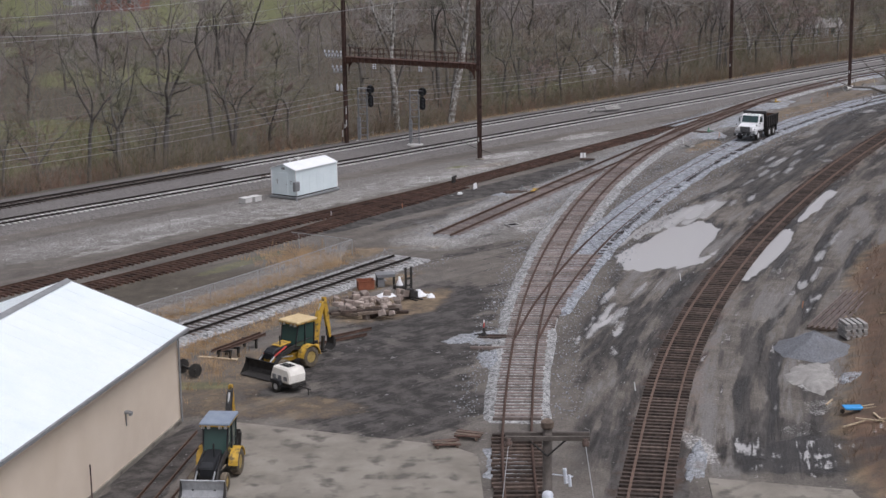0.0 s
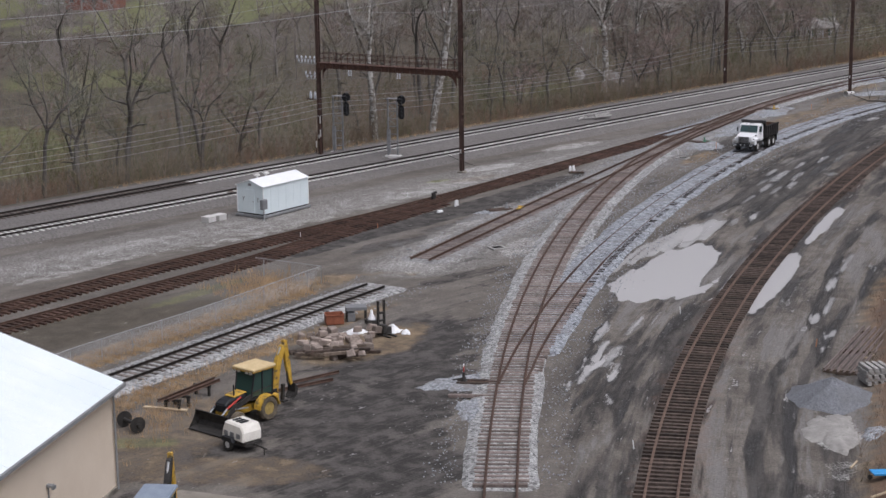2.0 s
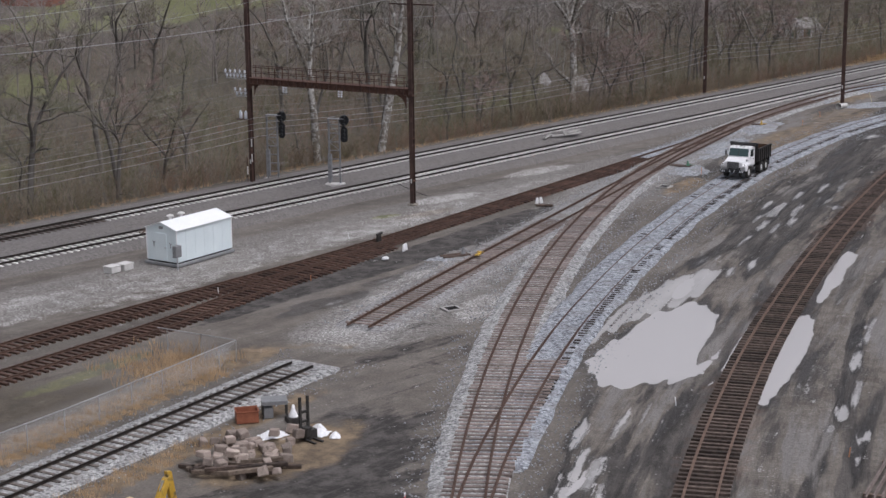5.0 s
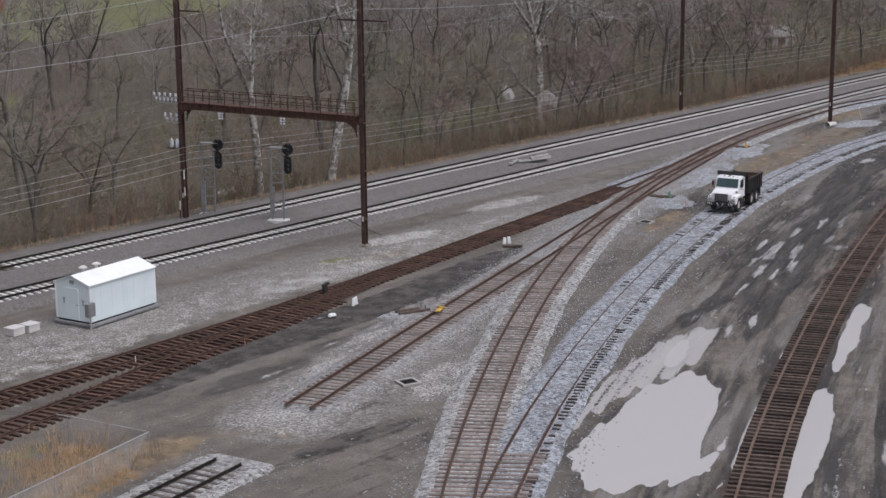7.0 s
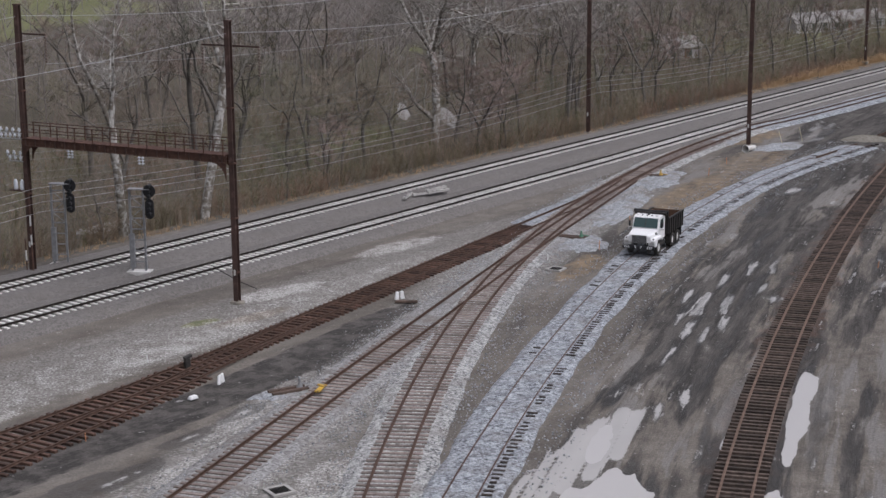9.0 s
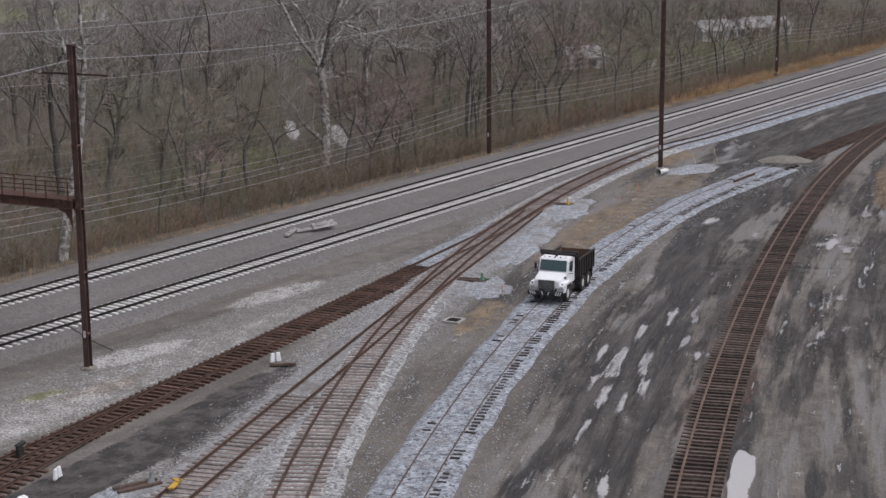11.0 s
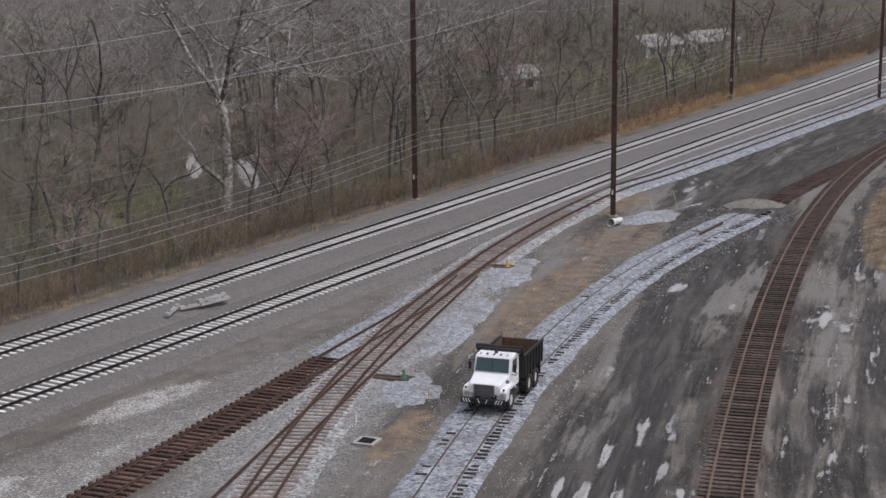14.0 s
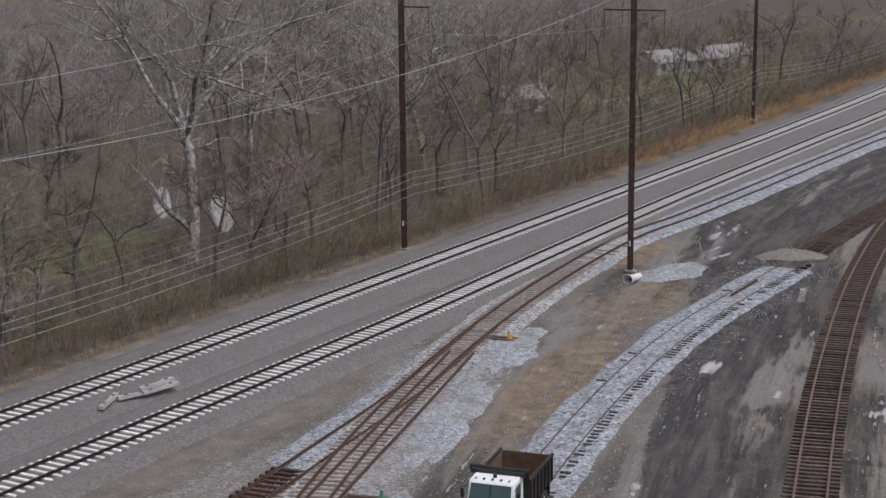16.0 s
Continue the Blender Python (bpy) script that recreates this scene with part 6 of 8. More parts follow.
    for y in (-0.75, -0.38, 0, 0.38, 0.75):
        part("marker_lamp", Mb().box((-0.66, y, 2.76), (0.12, 0.09, 0.06)), CHROME if abs(y) > 0.5 else DARK_METAL, T)
    part("beacon", Mb().lathe([(0.09, 0), (0.09, 0.12), (0.05, 0.17)], 10, (-1.0, 0.0, 2.74)), BLACK, T)
    part("exhaust", Mb().tube([(-1.98, -0.85, 0.8), (-1.98, -0.85, 2.9)], 0.07, 10), CHROME, T)
    # bed
    x0, x1, yb, z0, z1 = -2.05, -5.75, 1.22, 1.15, 2.3
    for s in (1, -1):
        side = part("bed_side", Mb().box(((x0 + x1) / 2, s * (yb - 0.03), (z0 + z1) / 2), (x0 - x1, 0.06, z1 - z0)), BED_STEEL, T)
        for k in range(7):
            part("rib", Mb().box((x0 - 0.15 - k * 0.56, s * (yb + 0.03), (z0 + z1) / 2), (0.11, 0.08, z1 - z0)), BED_STEEL, side)
        part("top_rail", Mb().box(((x0 + x1) / 2, s * yb, z1 + 0.05), (x0 - x1, 0.14, 0.12)), BED_STEEL, side)
        part("liner", Mb().box(((x0 + x1) / 2, s * (yb - 0.075), (z0 + z1) / 2 + 0.05), (x0 - x1 - 0.1, 0.02, z1 - z0 - 0.1)), BED_RUST, side)
    part("bed_floor", Mb().box(((x0 + x1) / 2, 0, z0 + 0.06), (x0 - x1, 2 * yb - 0.1, 0.12)), BED_RUST, T, "rusty brown bed floor")
    part("tail_liner", Mb().box((x1 + 0.06, 0, (z0 + z1) / 2 + 0.05), (0.02, 2 * yb - 0.2, z1 - z0 - 0.1)), BED_RUST, T)
    part("headboard", Mb().box((x0 - 0.03, 0, (z0 + 2.7) / 2), (0.08, 2 * yb, 2.7 - z0)), BED_STEEL, T)
    part("cab_shield", Mb().box((x0 + 0.3, 0, 2.74), (0.7, 2 * yb + 0.02, 0.08), (0, -4, 0)).box((x0 + 0.62, 0, 2.8), (0.12, 2 * yb + 0.04, 0.22)), BED_STEEL, T, "black shield over the cab", bevel=0.02)
    part("tarp_roll", Mb().tube([(x0 + 0.4, -1.34, 2.9), (x0 + 0.4, 0, 2.86), (x0 + 0.4, 1.34, 2.9)], 0.13, 10), BLACK, T)
    part("tailgate", Mb().box((x1, 0, (z0 + z1) / 2), (0.08, 2 * yb, z1 - z0)), BED_STEEL, T)
    for s in (1, -1):
        part("mudflap", Mb().box((x1 + 0.15, s * 0.85, 0.75), (0.03, 0.6, 0.7)), BLACK, T)
    for s in (1, -1):
        wheel(T, 0.0, s * 1.03, 0.52, 0.3, TYRE, RIM_WHITE)
        for x in (-3.25, -4.5):
            wheel(T, x, s * 0.98, 0.52, 0.5, TYRE, RIM_WHITE)
        rw = part("rail_wheel", Mb().lathe([(0.19, -0.08), (0.24, -0.06), (0.24, 0.0), (0.17, 0.02), (0.16, 0.1)], 16, (1.05, s * 0.74, 0.42), "y"), DARK_METAL, T, "small steel rail guide wheel")
        part("rail_arm", Mb().tube([(1.05, s * 0.6, 0.42), (0.8, s * 0.5, 0.85)], 0.05, 6), DARK_METAL, rw)


def track_point(key, y):
    q, d = PATHS[key]
    i = int(np.argmin(np.abs(q[:, 1] - y)))
    return q[i], d[i]


_q, _d = track_point("truck", 183.6)
TRUCK_POSE = pose(_q[0] - 0.08, _q[1] + 0.05, 0.24, 0, 0, math.degrees(math.atan2(-_d[1], -_d[0])) - 4.5)
dump_truck()


def backhoe(m, label, roof, blade_w, boom, hood_colour, rim):
    B = thing("backhoe_loader", label, "backhoe", m, group="yard machines")
    part("chassis", Mb().box((0.9, 0, 0.72), (3.4, 0.75, 0.42)).box((-0.9, 0, 0.75), (0.7, 1.1, 0.6)).box((2.1, 0, 0.5), (0.2, 1.6, 0.2)).box((0, 0, 0.7), (0.25, 1.5, 0.25)), YELLOW if boom else DARK_METAL, B, bevel=0.03)
    part("hood", Mb().prism([(0.95, -0.42, 0.95), (2.55, -0.38, 0.95), (2.62, -0.38, 1.3), (2.3, -0.38, 1.48), (0.95, -0.42, 1.62)], (0, 0.8, 0)), hood_colour, B, bevel=0.06)
    part("grille", Mb().box((2.62, 0.02, 1.08), (0.05, 0.6, 0.36)), BLACK, B)
    if boom:
        part("hood_top", Mb().prism([(1.0, -0.36, 1.63), (1.9, -0.36, 1.55), (1.9, -0.36, 1.58), (1.0, -0.36, 1.67)], (0, 0.74, 0)), YELLOW, B)
    part("exhaust", Mb().tube([(1.75, 0.2, 1.5), (1.75, 0.2, 2.2)], 0.045, 8), BLACK, B)
    for s in (1, -1):
        f = Mb()
        pts = [(math.cos(a) * 0.76, math.sin(a) * 0.76 + 0.62) for a in [radians(q) for q in range(5, 176, 17)]]
        ins = [(math.cos(a) * 0.7, math.sin(a) * 0.7 + 0.62) for a in [radians(q) for q in range(175, 4, -17)]]
        f.prism([(x, s * 0.62, z) for x, z in pts + ins], (0, s * 0.5, 0))
        part("rear_fender", f, YELLOW, B)
        wheel(B, 0.0, s * 0.88, 0.62, 0.42, TYRE_MUD, rim)
        wheel(B, 2.1, s * 0.82, 0.45, 0.32, TYRE_MUD, rim)
    # cab: corner posts, panes, roof
    c = part("cab_floor", Mb().box((0.12, 0, 1.25), (1.6, 1.3, 0.16)), BLACK, B)
    lo = [(-0.62, -0.66), (0.92, -0.6), (0.92, 0.6), (-0.62, 0.66)]
    hi = [(-0.68, -0.7), (0.62, -0.66), (0.62, 0.66), (-0.68, 0.7)]
    for (a, b_), (e, f_) in zip(lo, hi):
        part("cab_post", Mb().tube([(a, b_, 1.2), (e, f_, 2.72)], 0.05, 6), BLACK, B)
    for i in range(4):
        (a, b_), (e, f_) = lo[i], lo[(i + 1) % 4]
        (a2, b2), (e2, f2) = hi[i], hi[(i + 1) % 4]
        n = Vector((f_ - b_, -(e - a), 0)).normalized() * -0.02
        part("cab_window", Mb().prism([(a, b_, 1.35), (e, f_, 1.35), (e2, f2, 2.68), (a2, b2, 2.68)], n), GLASS_GREEN, B, "dark greenish cab glass")
    for s in (1, -1):
        part("door_frame", Mb().tube([(0.12, s * 0.66, 1.2), (0.1, s * 0.7, 2.7)], 0.04, 6).tube([(-0.6, s * 0.67, 1.7), (0.85, s * 0.63, 1.6)], 0.03, 6), BLACK, B)
    part("cab_roof", Mb().box((0.0, 0, 2.8), (1.75, 1.62, 0.16)), roof, B, "pale dusty cab roof" if roof is ROOF_TAN else "grey-blue cab roof with yellow rim", bevel=0.05)
    part("roof_rim", Mb().box((0.0, 0, 2.71), (1.7, 1.56, 0.06)), YELLOW, B)
    for y in (-0.6, -0.3, 0.3, 0.6):
        part("work_lamp", Mb().box((0.86, y, 2.66), (0.08, 0.16, 0.12)), CHROME, B)
    part("seat", Mb().box((0.0, 0, 1.5), (0.5, 0.5, 0.14)).box((-0.22, 0, 1.85), (0.12, 0.5, 0.6), (0, -8, 0)), BLACK, B, bevel=0.03)
    # loader
    for s in (1, -1):
        arm = part("loader_arm", Mb().prism([(0.75, s * 0.52, 1.55), (0.75, s * 0.52, 1.3), (2.0, s * 0.52, 0.95), (2.9, s * 0.52, 0.25), (3.05, s * 0.52, 0.4), (2.2, s * 0.52, 1.2)], (0, s * 0.1, 0)), DARK_METAL, B)
        part("ram", Mb().tube([(1.1, s * 0.57, 0.85), (2.1, s * 0.57, 1.0)], 0.055, 8), CHROME, arm, "bright hydraulic ram")
        part("tilt_ram", Mb().tube([(1.5, s * 0.46, 1.5), (2.5, s * 0.46, 1.1)], 0.05, 8), RED if boom else BLACK, arm)
        part("link", Mb().tube([(2.5, s * 0.46, 1.1), (3.0, s * 0.46, 0.75)], 0.05, 6), CHROME, arm)
    w = blade_w / 2
    bk = Mb().prism([(3.0, -w, 0.05), (3.75, -w, 0.02), (3.75, -w, 0.05), (3.12, -w, 0.15), (3.0, -w, 0.4), (3.08, -w, 0.78), (3.22, -w, 0.95), (3.18, -w, 0.98), (3.02, -w, 0.82), (2.93, -w, 0.4)], (0, 2 * w, 0))
    L = part("bucket", bk, DARK_METAL if boom else ALU, B, "worn dark steel loader bucket" if boom else "worn bright steel loader bucket")
    for s in (1, -1):
        part("bucket_side", Mb().prism([(2.98, s * w, 0.05), (3.72, s * w, 0.02), (3.3, s * w, 0.6), (3.2, s * w, 0.95), (3.0, s * w, 0.8)], (0, 0.03 * -s, 0)), DARK_METAL, L)
    # digging arm
    part("king_post", Mb().box((-1.3, 0, 0.85), (0.3, 0.5, 0.75)), DARK_METAL, B, bevel=0.03)
    bo = Mb().prism([(-1.35, -0.14, 0.8), (-1.15, -0.14, 1.0), (-1.35, -0.14, 1.9), (-1.62, -0.14, 2.75), (-2.05, -0.14, 3.45), (-2.3, -0.14, 3.55), (-2.28, -0.14, 3.3), (-1.95, -0.14, 2.6), (-1.75, -0.14, 1.8), (-1.6, -0.14, 0.95)], (0, 0.28, 0))
    part("boom", bo, YELLOW if boom else DARK_METAL, B, "yellow digging boom folded upright" if boom else "dark digging boom folded upright", bevel=0.02)
    st = Mb().prism([(-2.15, -0.1, 3.75), (-2.42, -0.1, 3.7), (-2.62, -0.1, 2.6), (-2.78, -0.1, 1.15), (-2.6, -0.1, 1.1), (-2.3, -0.1, 2.4)], (0, 0.2, 0))
    part("dipper", st, YELLOW, B, bevel=0.02)
    part("boom_ram", Mb().tube([(-1.2, 0, 1.4), (-2.0, 0, 3.4)], 0.07, 8), CHROME, B)
    part("bucket_link", Mb().tube([(-2.45, 0, 2.2), (-2.45, 0, 1.3), (-2.7, 0, 1.0)], 0.05, 6), DARK_METAL, B)
    db = Mb().prism([(-2.75, -0.3, 1.2), (-2.95, -0.3, 0.95), (-2.9, -0.3, 0.55), (-2.55, -0.3, 0.35), (-2.25, -0.3, 0.5), (-2.3, -0.3, 0.55), (-2.55, -0.3, 0.45), (-2.75, -0.3, 0.7)], (0, 0.6, 0))
    part("digging_bucket", db, DARK_METAL, B)
    for s in (1, -1):
        part("stabiliser", Mb().box((-1.45, s * 0.62, 1.1), (0.16, 0.16, 0.9), (s * -6, 0, 0)).box((-1.45, s * 0.68, 0.6), (0.34, 0.3, 0.08)), DARK_METAL, B)
    return B


backhoe(pose(-8.8, 96.6, 0.02, 0, 0, 230), "yellow backhoe loader with tan roof parked on bare mud", ROOF_TAN, 2.5, True, BLACK, RIM_YELLOW)
backhoe(pose(-11.05, 77.3, 0.08, 0, 0, 264) @ Matrix.Diagonal((1.16, 0.93, 1.0, 1)), "yellow backhoe with grey-blue roof beside the warehouse", ROOF_BLUE, 2.3, False, BLACK, RIM_YELLOW)


def compressor():
    C = thing("air_compressor", "cream towable air compressor on two wheels", "compressor", pose(-9.0, 91.4, 0.0, 0, 0, -46))
    hood = Mb().prism([(-0.9, -0.6, 0.55), (0.9, -0.6, 0.55), (0.85, -0.55, 1.05), (0.62, -0.5, 1.38), (-0.72, -0.5, 1.42), (-0.88, -0.55, 1.0)], (0, 1.2, 0))
    part("cover", hood, CREAM, C, bevel=0.08)
    part("chassis", Mb().box((0, 0, 0.46), (2.0, 1.0, 0.16)), DARK_METAL, C)
    part("tow_bar", Mb().tube([(0.9, 0, 0.45), (2.0, 0, 0.4)], 0.05, 6).tube([(1.8, 0, 0.4), (1.8, 0, 0.05)], 0.03, 6), DARK_METAL, C)
    for s in (1, -1):
        wheel(C, -0.2, s * 0.7, 0.32, 0.2, TYRE, RIM_WHITE)
        part("fender", Mb().prism([(0.25, s * 0.58, 0.5), (0.15, s * 0.58, 0.72), (-0.55, s * 0.58, 0.72), (-0.65, s * 0.58, 0.5)], (0, s * 0.24, 0)), BLACK, C)
    for x in (-0.4, -0.1, 0.2):
        part("vent", Mb().box((x, 0.05, 1.43), (0.18, 0.5, 0.03)), BLACK, C)
    for x in (-0.5, 0.0, 0.5):
        part("louvre", Mb().box((x, -0.605, 0.85), (0.3, 0.02, 0.25)), GREY_PAINT, C)


compressor()


RAIL_PROFILE = [(-0.07, 0), (0.07, 0), (0.07, 0.02), (0.015, 0.05), (0.015, 0.12), (0.035, 0.13), (0.035, 0.17), (-0.035, 0.17), (-0.035, 0.13), (-0.015, 0.12), (-0.015, 0.05), (-0.07, 0.02)]

# ---- heap of stone blocks, timber and scrap ----
def rubble():
    rnd = random.Random(31)
    for k in range(52):
        a = rnd.gauss(0, 1)
        x, y = -4.9 + rnd.gauss(0, 1.2), 110.4 + rnd.gauss(0, 1.5)
        s = (rnd.uniform(0.4, 0.85), rnd.uniform(0.35, 0.6), rnd.uniform(0.3, 0.46))
        mb = Mb()
        mb.box((0, 0, 0), s, (0, 0, 0), rnd.uniform(0.82, 0.98))
        mb.v = [tuple(c + rnd.uniform(-0.05, 0.05) for c in v) for v in mb.v]
        z = s[2] / 2 - 0.04 + (0.33 if k > 30 else 0.0)
        solid("stone_block", mb, STONE_BLOCK, "rough squared sandstone block in a heap", "stone block", pose(x, y, z, rnd.uniform(-14, 14), rnd.uniform(-14, 14), rnd.uniform(0, 360)), group="heap of stone blocks", bevel=0.04)
    for k in range(14):
        x, y = rnd.uniform(-7.4, -2.2), rnd.uniform(107.0, 109.2)
        mb = Mb().box((0, 0, 0.11), (rnd.uniform(1.4, 2.6), 0.23, 0.19))
        solid("scrap_tie", mb, WOOD_OLD if k % 2 else TIE_DARK, "old dark railway tie lying on the ground", "railway tie", pose(x, y, 0.0 + (k % 3) * 0.17, 0, 0, rnd.uniform(-30, 60)), group="old ties by the heap", bevel=0.015)
    b = thing("scrap_bin", "rust-red open steel scrap bin", "bin", pose(-5.6, 115.8, 0, 0, 0, 12) @ Matrix.Diagonal((0.78, 0.8, 0.74, 1)))
    for sx, sy, w, d in ((0.72, 0, 0.04, 1.1), (-0.72, 0, 0.04, 1.1), (0, 0.55, 1.48, 0.04), (0, -0.55, 1.48, 0.04)):
        part("wall", Mb().box((sx, sy, 0.48), (w, d, 0.82)), RUST_RED, b)
    part("floor", Mb().box((0, 0, 0.1), (1.44, 1.1, 0.06)), RUST_RED, b)
    part("rim", Mb().box((0, 0.58, 0.9), (1.56, 0.06, 0.08)).box((0, -0.58, 0.9), (1.56, 0.06, 0.08)).box((0.75, 0, 0.9), (0.06, 1.2, 0.08)).box((-0.75, 0, 0.9), (0.06, 1.2, 0.08)), RUST_RED, b)
    t = thing("steel_bench", "dark grey steel bench with a flat top on bare ground", "steel bench", pose(-4.2, 116.6, 0, 0, 0, 8))
    part("top", Mb().box((0, 0, 0.94), (1.35, 1.0, 0.07)).box((0, -0.47, 0.84), (1.35, 0.05, 0.16)), GREY_PAINT, t, bevel=0.01)
    for sx in (-0.62, 0.62):
        for sy in (-0.42, 0.42):
            part("leg", Mb().box((sx, sy, 0.45), (0.08, 0.08, 0.92)), DARK_METAL, t)
    part("drawer_box", Mb().box((-0.34, 0, 0.3), (0.5, 0.8, 0.56)), GREY_PAINT, t, bevel=0.02)
    f = thing("fork_carriage", "dark steel fork frame standing upright", "steel frame", pose(-2.45, 113.0, 0, 0, 0, 40))
    for x in (-0.24, 0.24):
        part("upright", Mb().box((x, 0, 1.1), (0.12, 0.12, 2.2)), DARK_METAL, f)
        part("fork", Mb().box((x, -0.6, 0.06), (0.14, 1.2, 0.07)), DARK_METAL, f)
    for z in (0.3, 0.9, 1.4):
        part("bar", Mb().box((0, 0.0, z), (0.6, 0.09, 0.12)), DARK_METAL, f)
    part("mast_base", Mb().box((0.1, -0.1, 0.25), (0.8, 0.7, 0.5)).box((-0.2, -0.4, 0.5), (0.4, 0.4, 0.5), (8, 4, 20)), DARK_METAL, f, bevel=0.03)
    c = Mb().lathe([(0.36, 0), (0.36, 0.05), (0.24, 0.35), (0.13, 0.7), (0.1, 1.0), (0.05, 1.05)], 14)
    solid("white_hopper", c, WHITE_SHEET, "white tapered plastic hopper", "hopper", pose(-3.15, 115.6, 0.3) @ Matrix.Diagonal((0.72, 0.72, 0.62, 1)), smooth=True)
    solid("hopper_stand", Mb().box((0, 0, 0.15), (0.75, 0.75, 0.3)), DARK_METAL, "dark steel crate below a hopper", "crate", pose(-3.15, 115.6, 0.0, 0, 0, 20), bevel=0.02)
    for x, y, sx, sy, sd in ((-4.1, 113.4, 0.72, 0.5, 1), (-1.7, 113.5, 0.5, 0.45, 2), (-0.9, 113.0, 0.34, 0.26, 3), (-1.75, 114.3, 0.4, 0.24, 4)):
        n = 12
        vs, fs = [], []
        r2 = random.Random(sd)
        for i in range(n + 1):
            for j in range(n + 1):
                u, v = i / n * 2 - 1, j / n * 2 - 1
                h = max(0.0, 0.26 * (1 - u * u) * (1 - v * v) + r2.uniform(-0.05, 0.05))
                vs.append((u * sx * (1 + 0.1 * math.sin(5 * v)), v * sy * (1 + 0.12 * math.sin(4 * u + sd)), h + 0.01))
        for i in range(n):
            for j in range(n):
                a = i * (n + 1) + j
                fs.append((a, a + n + 1, a + n + 2, a + 1))
        solid("white_tarp", Mb().add(vs, fs), WHITE_SHEET, "crumpled white sheeting thrown over scrap", "tarp", pose(x, y, 0.02, 0, 0, 30 * sd), smooth=True)
    for k, (x, y, a, l) in enumerate(((-12.9, 99.4, 58, 4.8), (-12.45, 99.3, 58, 4.4), (-6.9, 101.6, 34, 4.6), (-6.0, 103.4, 38, 3.2))):
        r = Mb().prism([(-l / 2, dx, z) for dx, z in ((-0.07, 0), (0.07, 0), (0.07, 0.02), (0.015, 0.05), (0.015, 0.12), (0.035, 0.13), (0.035, 0.17), (-0.035, 0.17), (-0.035, 0.13), (-0.015, 0.12), (-0.015, 0.05), (-0.07, 0.02))], (l, 0, 0))
        solid("loose_rail", r, RAIL_RUST, "rusty spare rail lying on dry grass", "rail", pose(x, y, 0.03 if k > 1 else 0.62, 0, 0, a), group="spare rails")
    for x, y in ((-13.5, 98.0), (-13.1, 98.7), (-12.2, 100.6)):
        s = thing("rail_rack", "low dark steel trestle holding spare rails", "trestle", pose(x, y, 0, 0, 0, 62), group="rail trestles")
        part("beam", Mb().box((0, 0, 0.55), (0.16, 1.1, 0.14)), DARK_METAL, s)
        for k in (-0.45, 0.45):
            part("leg", Mb().box((0, k, 0.24), (0.14, 0.12, 0.52)), DARK_METAL, s)
    pl = Mb().box((0, 0, 0.06), (2.6, 0.28, 0.08))
    solid("plank", pl, WOOD_NEW, "pale timber plank lying in dry grass", "plank", pose(-13.9, 98.0, 0.0, 0, 0, -18), bevel=0.01)
    w = thing("truck_axle", "dark rusty wheelset standing by the warehouse", "wheelset", pose(-15.2, 94.6, 0, 0, 0, 40))
    for y in (-0.7, 0.7):
        part("disc", Mb().lathe([(0.44, -0.08), (0.4, 0.06), (0.12, 0.09)], 20, (0, y, 0.44), "y"), DARK_METAL, w)
    part("axle", Mb().tube([(0, -0.9, 0.44), (0, 0.9, 0.44)], 0.09, 10), DARK_METAL, w)


rubble()


